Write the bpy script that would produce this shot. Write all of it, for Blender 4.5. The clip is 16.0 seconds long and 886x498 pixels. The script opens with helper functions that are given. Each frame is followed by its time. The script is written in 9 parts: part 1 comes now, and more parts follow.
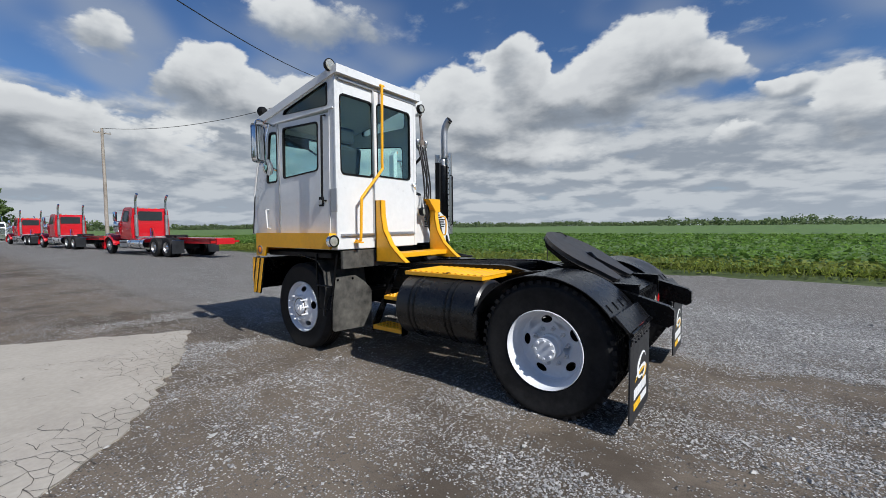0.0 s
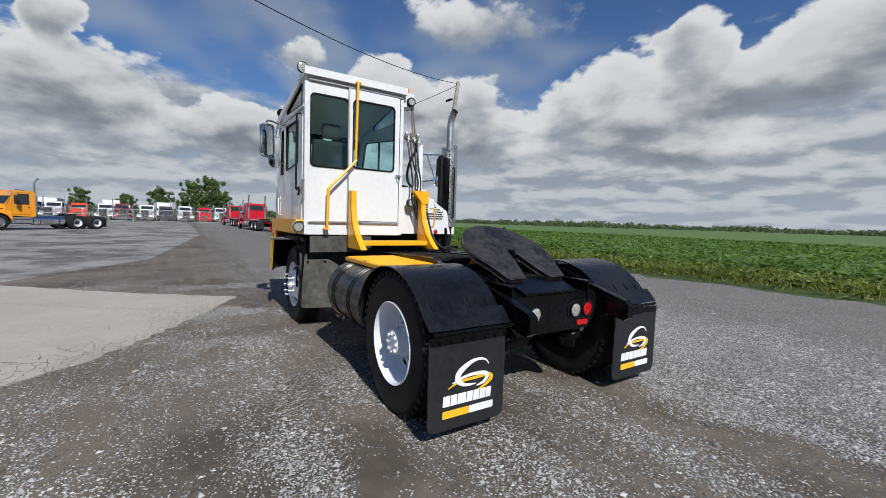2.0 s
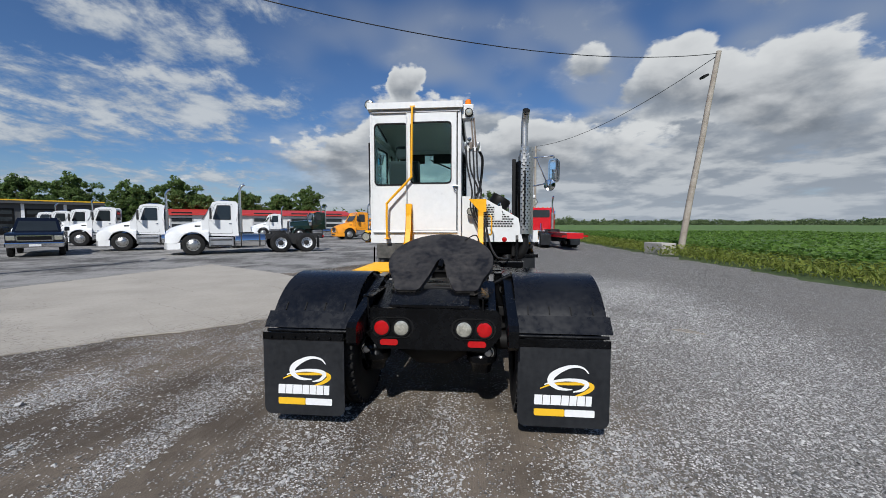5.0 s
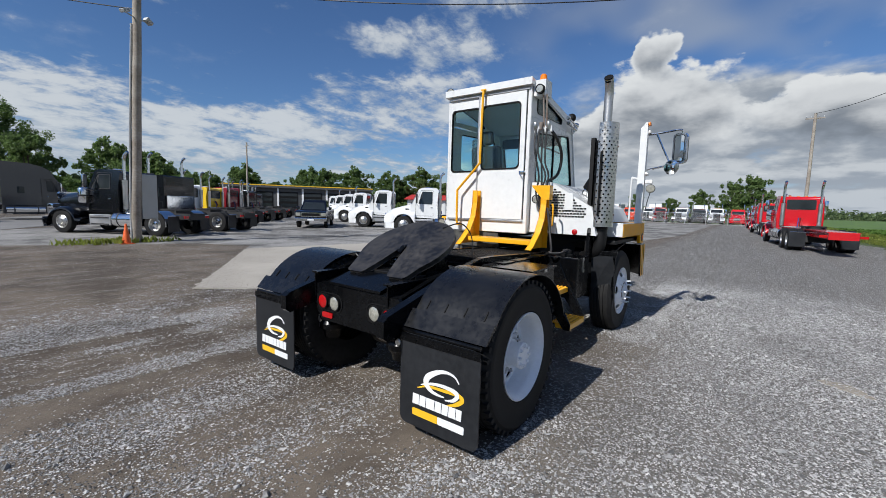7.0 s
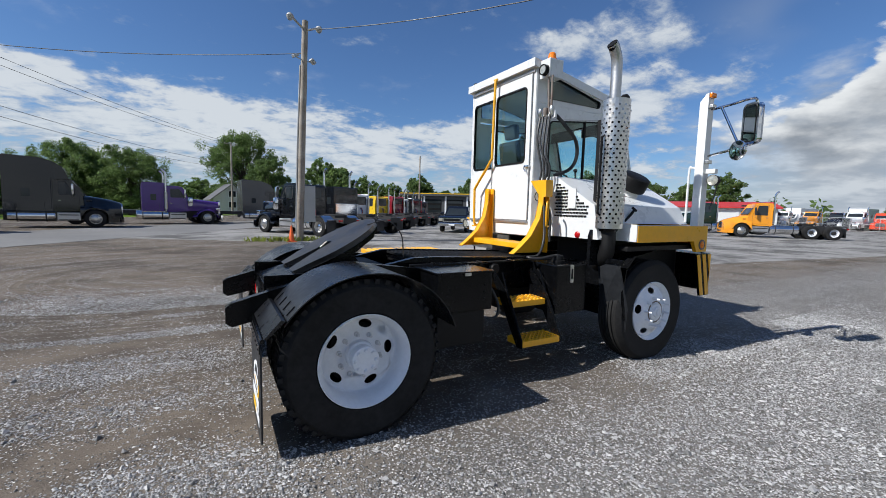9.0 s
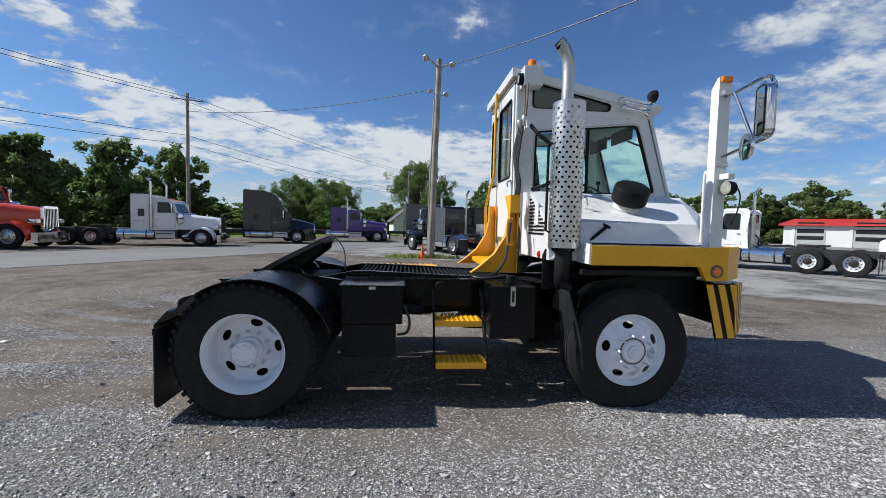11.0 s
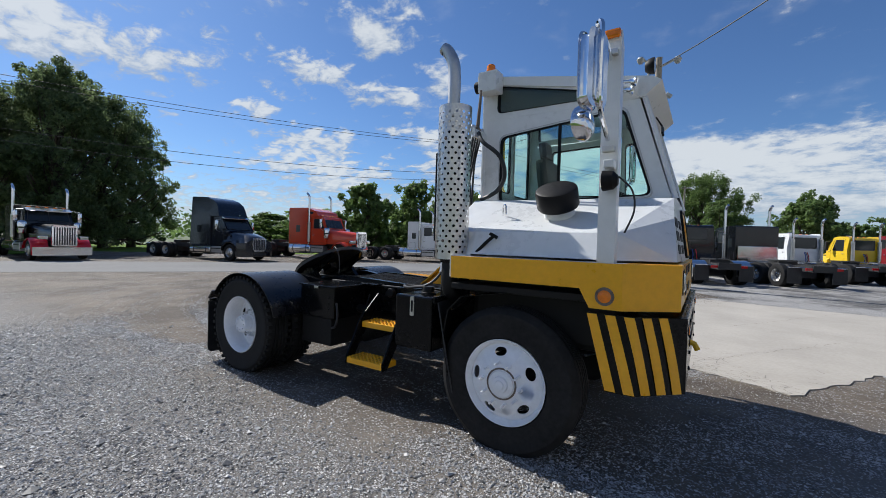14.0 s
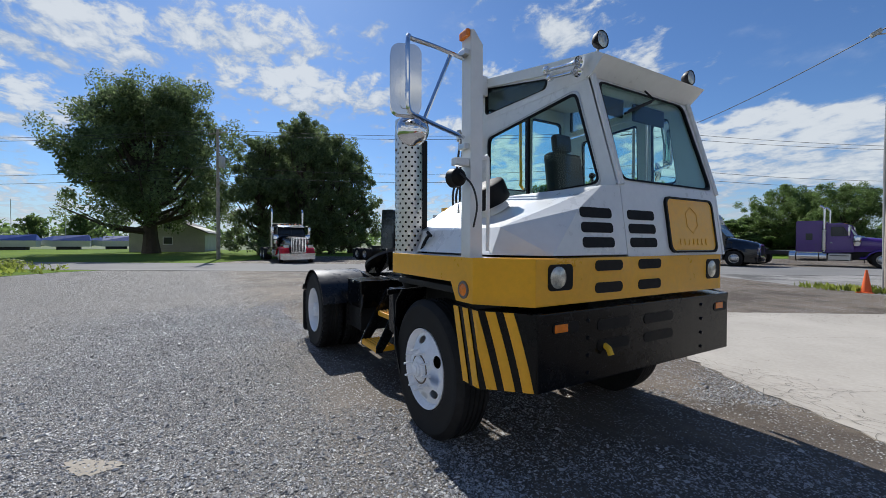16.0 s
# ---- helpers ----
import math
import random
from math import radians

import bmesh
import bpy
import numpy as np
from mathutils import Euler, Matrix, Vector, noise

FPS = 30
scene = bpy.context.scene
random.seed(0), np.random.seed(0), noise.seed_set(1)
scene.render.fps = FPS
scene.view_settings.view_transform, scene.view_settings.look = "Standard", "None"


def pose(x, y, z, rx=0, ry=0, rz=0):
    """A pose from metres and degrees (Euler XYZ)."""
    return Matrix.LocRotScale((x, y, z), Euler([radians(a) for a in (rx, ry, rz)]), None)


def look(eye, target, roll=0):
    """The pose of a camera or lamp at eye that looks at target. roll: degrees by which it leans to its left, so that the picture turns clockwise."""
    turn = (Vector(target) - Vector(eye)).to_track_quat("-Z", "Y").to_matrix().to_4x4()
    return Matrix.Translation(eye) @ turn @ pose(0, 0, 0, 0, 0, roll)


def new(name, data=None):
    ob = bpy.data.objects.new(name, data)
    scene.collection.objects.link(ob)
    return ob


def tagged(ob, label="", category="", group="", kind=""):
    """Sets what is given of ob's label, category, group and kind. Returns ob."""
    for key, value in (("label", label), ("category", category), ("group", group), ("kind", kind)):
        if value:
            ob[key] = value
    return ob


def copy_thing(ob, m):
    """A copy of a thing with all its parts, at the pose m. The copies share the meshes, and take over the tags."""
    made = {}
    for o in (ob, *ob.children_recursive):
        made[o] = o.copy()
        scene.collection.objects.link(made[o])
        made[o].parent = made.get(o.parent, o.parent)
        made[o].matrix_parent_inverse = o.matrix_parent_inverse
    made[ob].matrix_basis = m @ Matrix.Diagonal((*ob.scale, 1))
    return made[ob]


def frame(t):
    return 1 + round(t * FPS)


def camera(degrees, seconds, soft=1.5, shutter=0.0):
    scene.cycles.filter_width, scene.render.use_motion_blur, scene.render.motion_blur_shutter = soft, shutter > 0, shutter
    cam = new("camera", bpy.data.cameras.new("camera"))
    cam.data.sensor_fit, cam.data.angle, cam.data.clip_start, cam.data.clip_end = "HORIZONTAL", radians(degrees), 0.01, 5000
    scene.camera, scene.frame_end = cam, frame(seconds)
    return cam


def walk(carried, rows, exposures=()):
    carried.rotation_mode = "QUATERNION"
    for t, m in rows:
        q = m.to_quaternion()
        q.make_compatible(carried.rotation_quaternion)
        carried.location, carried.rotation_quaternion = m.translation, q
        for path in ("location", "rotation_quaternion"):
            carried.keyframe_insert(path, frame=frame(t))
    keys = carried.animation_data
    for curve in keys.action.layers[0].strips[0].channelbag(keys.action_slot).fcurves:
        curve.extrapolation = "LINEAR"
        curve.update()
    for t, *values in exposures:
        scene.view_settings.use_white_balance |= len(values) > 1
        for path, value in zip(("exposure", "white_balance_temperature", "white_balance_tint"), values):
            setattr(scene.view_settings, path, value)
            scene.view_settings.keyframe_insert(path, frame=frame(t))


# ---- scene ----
cam = camera(95.0, 16.0, soft=0.65)
PATH = [
    (0, (0.127, -0.143, 1.491), (-1.086, 1.443, 1.381), -0.5),
    (0.5, (0.527, 0.269, 1.499), (-0.838, 1.726, 1.374), -0.8),
    (1, (0.972, 0.637, 1.469), (-0.510, 1.971, 1.325), -0.2),
    (1.5, (1.301, 1.053, 1.449), (-0.281, 2.268, 1.304), 0.9),
    (2, (1.609, 1.485, 1.454), (-0.071, 2.560, 1.320), 1.8),
    (2.5, (1.864, 1.897, 1.465), (0.093, 2.821, 1.365), 2.2),
    (3, (2.030, 2.435, 1.505), (0.173, 3.172, 1.428), 1.9),
    (3.5, (2.241, 2.935, 1.511), (0.317, 3.479, 1.442), 1.5),
    (4, (2.296, 3.422, 1.493), (0.325, 3.747, 1.412), 0.8),
    (4.5, (2.306, 3.907, 1.518), (0.310, 3.983, 1.419), 0.2),
    (5, (2.328, 4.402, 1.528), (0.341, 4.202, 1.404), -0.0),
    (5.2, (2.270, 4.603, 1.499), (0.299, 4.288, 1.365), 0.1),
    (7.3, (1.258, 6.700, 1.564), (-0.246, 5.396, 1.368), 2.0),
    (7.5, (1.103, 6.838, 1.541), (-0.342, 5.468, 1.354), 2.3),
    (8, (0.679, 7.132, 1.506), (-0.619, 5.621, 1.333), 2.7),
    (8.2, (0.489, 7.258, 1.519), (-0.748, 5.696, 1.342), 2.4),
    (10.3, (-1.645, 8.241, 1.527), (-2.134, 6.308, 1.367), 1.3),
    (10.5, (-1.849, 8.273, 1.550), (-2.256, 6.320, 1.405), 1.4),
    (11, (-2.385, 8.451, 1.539), (-2.566, 6.462, 1.429), 1.4),
    (11.5, (-2.917, 8.435, 1.510), (-2.879, 6.437, 1.436), 1.5),
    (12, (-3.476, 8.375, 1.519), (-3.233, 6.391, 1.466), 1.3),
    (12.5, (-4.034, 8.320, 1.530), (-3.583, 6.372, 1.488), 1.1),
    (13, (-4.581, 8.145, 1.543), (-3.899, 6.265, 1.507), 1.0),
    (13.5, (-5.114, 8.075, 1.519), (-4.224, 6.284, 1.491), 1.6),
    (14, (-5.550, 7.863, 1.516), (-4.464, 6.184, 1.483), 1.7),
    (14.5, (-5.956, 7.599, 1.538), (-4.689, 6.052, 1.505), 1.3),
    (15, (-6.422, 7.357, 1.545), (-4.984, 5.967, 1.510), 0.8),
    (15.5, (-6.767, 6.996, 1.533), (-5.175, 5.785, 1.497), 0.6),
    (16, (-7.191, 6.649, 1.514), (-5.471, 5.629, 1.479), 0.2),
]
walk(cam, [(t, look(eye, target, roll)) for t, eye, target, roll in PATH],
     exposures=((0.0, 0.0), (1.0, 0.0), (2.5, -0.08), (5.0, -0.12), (8.0, 0.12), (10.5, 0.25), (16.0, 0.23)))

# ---- light ----
SUN = Vector((1.08, -0.135, 1.0)).normalized()
scene.view_settings.exposure = 0.0
lamp = new("sun", bpy.data.lights.new("sun", "SUN"))
lamp.data.energy, lamp.data.angle, lamp.data.color = 4.9, radians(0.53), (1.0, 0.985, 0.955)
lamp.matrix_world = look(SUN * 60, (0, 0, 0))

world = bpy.data.worlds.new("sky")
scene.world = world
world.use_nodes = True
wt = world.node_tree
wt.nodes.clear()


def nd(tree, kind, operation="", use_clamp=False, interpolation_type="", data_type="", blend_type="", **sockets):
    """A node with its settings; keys i0, i1 ... set sockets by number."""
    n = tree.nodes.new(kind)
    if operation:
        n.operation = operation
    if use_clamp:
        n.use_clamp = True
    if interpolation_type:
        n.interpolation_type = interpolation_type
    if data_type:
        n.data_type = data_type
    if blend_type:
        n.blend_type = blend_type
    for key, value in sockets.items():
        n.inputs[int(key[1:])].default_value = value
    return n


def wmath(op, a, b=None, clamp=False):
    n = nd(wt, "ShaderNodeMath", operation=op, use_clamp=clamp)
    for i, v in enumerate((a, b)):
        if v is None:
            continue
        if isinstance(v, (int, float)):
            n.inputs[i].default_value = v
        else:
            wt.links.new(v, n.inputs[i])
    return n.outputs[0]


def wstep(v, lo, hi):
    n = nd(wt, "ShaderNodeMapRange", interpolation_type="SMOOTHSTEP")
    n.inputs[1].default_value, n.inputs[2].default_value = lo, hi
    wt.links.new(v, n.inputs[0])
    return n.outputs[0]


def wmix(f, a, b):
    n = nd(wt, "ShaderNodeMix", data_type="RGBA")
    for s, v in ((n.inputs[0], f), (n.inputs[6], a), (n.inputs[7], b)):
        if isinstance(v, tuple):
            s.default_value = v
        elif isinstance(v, (int, float)):
            s.default_value = v
        else:
            wt.links.new(v, s)
    return n.outputs[2]


def wvec(op, a, b=None):
    n = nd(wt, "ShaderNodeVectorMath", operation=op)
    for i, v in enumerate((a, b)):
        if v is None:
            continue
        if isinstance(v, tuple):
            n.inputs[i].default_value = v
        else:
            wt.links.new(v, n.inputs[i])
    return n.outputs[1] if op == "DOT_PRODUCT" else n.outputs[0]


def wnoise(vec, scale, detail, rough=0.55, dist=0.0):
    n = nd(wt, "ShaderNodeTexNoise", i2=scale, i3=detail, i4=rough)
    n.inputs["Distortion"].default_value = dist
    wt.links.new(vec, n.inputs[0])
    return n.outputs[0]


sky = nd(wt, "ShaderNodeTexSky")
sky.sky_type, sky.sun_disc = "NISHITA", False
sky.sun_elevation = math.asin(SUN.z)
sky.sun_rotation = math.atan2(SUN.x, SUN.y)
sky.air_density, sky.dust_density, sky.ozone_density = 1.0, 0.3, 2.0
way = wvec("NORMALIZE", nd(wt, "ShaderNodeTexCoord").outputs["Generated"])
sep = nd(wt, "ShaderNodeSeparateXYZ")
wt.links.new(way, sep.inputs[0])
height = sep.outputs[2]
# heaps of cumulus over the crops, a thin broken sheet over the road
over = wmath("MAXIMUM", height, 0.0)
# bearing from the yard's open corner and height over the horizon, in degrees
spun = nd(wt, "ShaderNodeVectorRotate", i3=radians(-228.0))
spun.rotation_type = "Z_AXIS"
wt.links.new(way, spun.inputs[0])
flat_way = nd(wt, "ShaderNodeSeparateXYZ")
wt.links.new(spun.outputs[0], flat_way.inputs[0])
bearing = wmath("MULTIPLY", wmath("ARCTAN2", flat_way.outputs[1], flat_way.outputs[0]), 180 / math.pi)
rise_deg = wmath("MULTIPLY", wmath("ARCSINE", height), 180 / math.pi)
chart = nd(wt, "ShaderNodeCombineXYZ")
wt.links.new(bearing, chart.inputs[0])
wt.links.new(rise_deg, chart.inputs[1])


def cloud_plane(bend, rise=0.0, shift=(0.0, 0.0, 0.0), stretch=(1.0, 1.0, 0.5)):
    """The way out, laid on a cloud deck that bends down at the horizon."""
    d = nd(wt, "ShaderNodeVectorMath", operation="SCALE")
    wt.links.new(wvec("MULTIPLY", way, stretch), d.inputs[0])
    wt.links.new(wmath("DIVIDE", 1.0, wmath("ADD", over, bend + rise)), d.inputs["Scale"])
    return wvec("ADD", d.outputs[0], shift)


def banks(rows, warp):
    """Where clouds stand: bearing, height, half width, half height, weight. Gives their cover and how high in its cloud a way lies."""
    cover_, lift_ = 0.0, 0.0
    for az, el, wide_, tall_, weight in rows:
        n = nd(wt, "ShaderNodeVectorMath", operation="MULTIPLY_ADD")
        wt.links.new(warp, n.inputs[0])
        n.inputs[1].default_value = (1 / wide_, 1 / tall_, 0)
        n.inputs[2].default_value = (-az / wide_, -el / tall_, 0)
        r = nd(wt, "ShaderNodeVectorMath", operation="LENGTH")
        wt.links.new(n.outputs[0], r.inputs[0])
        bump = nd(wt, "ShaderNodeMapRange", interpolation_type="SMOOTHSTEP", i1=1.55, i2=0.35, i3=0.0, i4=weight)
        wt.links.new(r.outputs["Value"], bump.inputs[0])
        cover_ = wmath("ADD", bump.outputs[0], cover_)
        s = nd(wt, "ShaderNodeSeparateXYZ")
        wt.links.new(n.outputs[0], s.inputs[0])
        lift_ = wmath("ADD", wmath("MULTIPLY", bump.outputs[0], s.outputs[1]), lift_)
    return cover_, wmath("DIVIDE", lift_, wmath("ADD", cover_, 0.05))


def puff(rise):
    return wnoise(cloud_plane(0.34, rise, (3.7, 8.2, 0.0), (1.0, 1.0, 1.6)), 4.6, 11.0, 0.52, 0.15)


CUMULUS_NORTH = ((-145, 11.2, 4.2, 4.0, 0.95), (-140, 14.8, 2.3, 1.2, 0.7), (-135, 10.0, 3.7, 1.5, 0.7), (-134, 17.2, 3.2, 2.3, 0.9), (-127, 20.2, 6.8, 5.0, 1.0),
                 (-120, 15.8, 8.4, 4.4, 1.0), (-112, 9.7, 10.0, 2.4, 0.8), (-112, 20.7, 3.3, 3.5, 0.9), (-104, 15.3, 10.0, 5.8, 1.0), (-86, 25.7, 10.4, 2.7, 0.62))
CUMULUS_WEST = ((-84, 10.8, 10.4, 3.4, 0.8), (-82, 14.5, 7.4, 4.2, 0.9), (-72, 16.8, 5.6, 3.8, 1.0), (-61, 20.5, 3.8, 2.2, 0.66), (-61, 10.0, 9.0, 3.4, 0.8), (-53, 11.2, 6.4, 3.6, 0.9),
                (-40, 10.3, 5.3, 4.2, 0.8), (-38.5, 14.0, 6.4, 4.2, 0.95), (-37.6, 19.0, 1.9, 2.2, 1.0), (-32, 8.2, 4.2, 5.0, 0.7), (-26, 9.6, 6.0, 3.4, 0.6))
SHEET_WEST = ((-13, 11.0, 6.0, 2.4, 0.62), (-13, 24.7, 8.5, 2.1, 0.58), (-12, 6.0, 4.3, 1.5, 0.65), (-9, 14.9, 15.0, 2.8, 0.74), (-8, 20.8, 11.5, 2.3, 0.74), (3, 10.4, 9.8, 2.7, 0.7), (15, 8.3, 10.0, 3.4, 0.75),
              (32, 9.2, 10.9, 4.0, 0.8), (33, 5.9, 17.0, 3.2, 0.8), (43, 9.0, 13.0, 4.0, 0.8), (55, 8.4, 19.0, 4.0, 0.8), (64, 13.0, 8.0, 1.7, 0.8), (66, 10.6, 13.0, 2.8, 0.75))
SHEET_SOUTH = ((74, 13.3, 4.6, 2.0, 0.8), (75, 21.9, 3.8, 2.0, 0.8), (77, 14.3, 7.6, 1.7, 0.6), (84, 19.2, 5.2, 1.8, 0.8), (86, 27.0, 4.8, 3.0, 0.8), (92, 8.9, 9.5, 2.6, 0.85), (92, 12.7, 6.3, 1.7, 0.9),
               (93, 21.6, 5.0, 1.7, 0.95), (100, 15.4, 3.0, 1.4, 0.85), (118, 19.3, 12.4, 2.8, 1.0), (126, 24.7, 9.1, 3.2, 0.85), (144, 20.8, 10.9, 3.6, 0.85), (147, 13.2, 4.5, 3.4, 0.85))
dens, lit = puff(0.0), puff(0.045)
gaps = wnoise(cloud_plane(0.30, 0.0, (7.7, 1.2, 0.0)), 2.3, 2.0)
swirl = nd(wt, "ShaderNodeTexNoise", i2=9.0, i3=4.0, i4=0.5)
wt.links.new(way, swirl.inputs[0])
billow = wvec("MULTIPLY", wvec("SUBTRACT", swirl.outputs["Color"], (0.5, 0.5, 0.5)), (9.0, 5.5, 0.0))
field_side = wmath("SUBTRACT", 1.0, wstep(bearing, -34.0, -14.0))
heap_b, heap_h = banks(CUMULUS_NORTH + CUMULUS_WEST, wvec("ADD", chart.outputs[0], billow))
fray = wnoise(cloud_plane(0.30, 0.0, (1.3, 4.1, 0.0), (1.0, 1.0, 1.6)), 17.0, 7.0, 0.6)
cover = wmath("ADD", wmath("MINIMUM", heap_b, 1.15), wmath("ADD", wmath("MULTIPLY", wmath("SUBTRACT", dens, 0.5), 1.7), wmath("MULTIPLY", wmath("SUBTRACT", fray, 0.5), 0.5)))
shade = wmath("ADD", wmath("MULTIPLY", heap_h, 0.85), wmath("MULTIPLY", wmath("SUBTRACT", dens, lit), 2.1))
tops = wstep(shade, -0.62, 0.50)
crisp, edge_s, edge_c = wstep(heap_h, -0.5, 0.2), wstep(cover, 0.10, 0.72), wstep(cover, 0.33, 0.55)
heaps = wmath("ADD", wmath("MULTIPLY", edge_c, crisp), wmath("MULTIPLY", edge_s, wmath("SUBTRACT", 1.0, crisp)))
thick = wstep(cover, 0.55, 1.30)
heap_col = wmix(tops, (0.33, 0.38, 0.45, 1), (0.82, 0.85, 0.87, 1))
heap_col = wmix(thick, heap_col, wmix(tops, (0.22, 0.255, 0.305, 1), (0.70, 0.73, 0.76, 1)))


def layered(rise):
    return wnoise(cloud_plane(0.20, rise, (5.1, 0.6, 0.0), (1.0, 1.0, 1.4)), 2.3, 10.0, 0.52, 0.1)


# rows of cloud that crowd together towards the horizon, and a thin grey veil over them
rows_n, rows_lit = layered(0.0), layered(0.018)
rows_d = wmath("ADD", wmath("MULTIPLY", wmath("SUBTRACT", 1.0, wstep(rise_deg, 8.0, 19.0)), 0.78), wmath("MULTIPLY", wmath("SUBTRACT", rows_n, 0.5), 2.0))
rows_m = wmath("MULTIPLY", wstep(rows_d, 0.18, 0.62), field_side)
rows_c = wmix(wstep(wmath("SUBTRACT", rows_n, rows_lit), -0.10, 0.11), (0.33, 0.38, 0.45, 1), (0.64, 0.68, 0.72, 1))
veil = wmath("MULTIPLY", wmath("MULTIPLY", wstep(gaps, 0.42, 0.66), wmath("SUBTRACT", 1.0, wstep(rise_deg, 22.0, 36.0))), wmath("MULTIPLY", field_side, 0.55))
streak = cloud_plane(0.22, 0.0, (2.0, 5.3, 0.0), (1.0, 1.15, 0.7))
sheet_n = wnoise(streak, 4.4, 11.0, 0.64, 0.2)
tuft_n = wnoise(streak, 10.0, 9.0, 0.60, 0.3)
sheet_b, sheet_h = banks(SHEET_WEST + SHEET_SOUTH, wvec("ADD", chart.outputs[0], wvec("MULTIPLY", billow, (1.3, 0.7, 0.0))))
far_sheet = wmath("MULTIPLY", wmath("SUBTRACT", 1.0, wstep(rise_deg, 4.0, 12.0)), wmath("MULTIPLY", wmath("SUBTRACT", 1.0, field_side), 0.50))
south = wstep(bearing, 55.0, 80.0)
grain_n = wmath("ADD", wmath("MULTIPLY", wmath("SUBTRACT", sheet_n, 0.5), wmath("SUBTRACT", 2.4, south)), wmath("MULTIPLY", wmath("SUBTRACT", tuft_n, 0.5), wmath("ADD", 0.9, wmath("MULTIPLY", south, 2.1))))
sheet_d = wmath("ADD", wmath("MAXIMUM", wmath("MINIMUM", wmath("MULTIPLY", sheet_b, 0.9), 0.85), far_sheet), grain_n)
sheet = wstep(sheet_d, 0.22, 0.86)
sheet_col = wmix(wstep(wmath("ADD", sheet_d, wmath("MULTIPLY", sheet_h, 0.25)), 0.35, 1.10), (0.40, 0.475, 0.58, 1), (0.71, 0.75, 0.78, 1))
blue = nd(wt, "ShaderNodeMix", data_type="RGBA", blend_type="MULTIPLY", i0=1.0)
wt.links.new(sky.outputs[0], blue.inputs[6])
blue.inputs[7].default_value = (0.056, 0.077, 0.105, 1)
c = wmix(wmath("MULTIPLY", sheet, 0.88), blue.outputs[2], sheet_col)
c = wmix(veil, c, (0.42, 0.47, 0.54, 1))
c = wmix(rows_m, c, rows_c)
c = wmix(heaps, c, heap_col)
haze = wmath("MULTIPLY", wmath("SUBTRACT", 1.0, wstep(height, 0.0, 0.14)), 0.5)
c = wmix(haze, c, (0.50, 0.57, 0.66, 1))
bg = nd(wt, "ShaderNodeBackground", i1=0.86)
wt.links.new(c, bg.inputs[0])
wt.links.new(bg.outputs[0], nd(wt, "ShaderNodeOutputWorld").inputs[0])


# ---- materials ----
def surface(name, col, rough=0.5, metal=0.0, var=0.12, scales=(1.5, 30.0), bump=0.0, grain=80.0, col2=None, spec=0.5, coat=0.0, spread=(0.35, 0.65), random_tint=0.0, rvar=0.15):
    """A principled surface with colour, gloss and relief that vary at two scales."""
    m = bpy.data.materials.new(name)
    m.use_nodes = True
    t = m.node_tree
    p = t.nodes["Principled BSDF"]
    at = nd(t, "ShaderNodeTexCoord").outputs["Object"]
    n1 = nd(t, "ShaderNodeTexNoise", i2=scales[0], i3=4.0, i4=0.6)
    n2 = nd(t, "ShaderNodeTexNoise", i2=scales[1], i3=3.0, i4=0.6)
    t.links.new(at, n1.inputs[0])
    t.links.new(at, n2.inputs[0])
    mixf = nd(t, "ShaderNodeMix", data_type="FLOAT", i0=0.4)
    t.links.new(n1.outputs[0], mixf.inputs[2])
    t.links.new(n2.outputs[0], mixf.inputs[3])
    f = nd(t, "ShaderNodeMapRange")
    f.inputs[1].default_value, f.inputs[2].default_value = spread
    t.links.new(mixf.outputs[0], f.inputs[0])
    ramp = nd(t, "ShaderNodeMix", data_type="RGBA")
    hi = col2 if col2 else tuple(min(1.0, v * (1 + var)) for v in col)
    lo = col if col2 else tuple(v * (1 - var) for v in col)
    ramp.inputs[6].default_value, ramp.inputs[7].default_value = (*lo, 1), (*hi, 1)
    t.links.new(f.outputs[0], ramp.inputs[0])
    out = ramp.outputs[2]
    if random_tint:
        hsv = nd(t, "ShaderNodeHueSaturation")
        isl = nd(t, "ShaderNodeNewGeometry").outputs["Random Per Island"]
        v = nd(t, "ShaderNodeMapRange")
        v.inputs[3].default_value, v.inputs[4].default_value = 1 - random_tint, 1 + random_tint
        t.links.new(isl, v.inputs[0])
        t.links.new(v.outputs[0], hsv.inputs["Value"])
        t.links.new(out, hsv.inputs["Color"])
        out = hsv.outputs[0]
    t.links.new(out, p.inputs["Base Color"])
    r = nd(t, "ShaderNodeMapRange")
    r.inputs[3].default_value, r.inputs[4].default_value = max(0.02, rough - rvar * 0.6), min(1.0, rough + rvar)
    t.links.new(f.outputs[0], r.inputs[0])
    t.links.new(r.outputs[0], p.inputs["Roughness"])
    p.inputs["Metallic"].default_value = metal
    p.inputs["Specular IOR Level"].default_value = spec
    p.inputs["Coat Weight"].default_value = coat
    p.inputs["Coat Roughness"].default_value = 0.06
    if bump:
        nb = nd(t, "ShaderNodeTexNoise", i2=grain, i3=4.0, i4=0.6)
        t.links.new(at, nb.inputs[0])
        b = nd(t, "ShaderNodeBump", i0=min(1.0, bump * 10), i1=bump * 0.05)
        t.links.new(nb.outputs[0], b.inputs["Height"])
        t.links.new(b.outputs[0], p.inputs["Normal"])
    return m


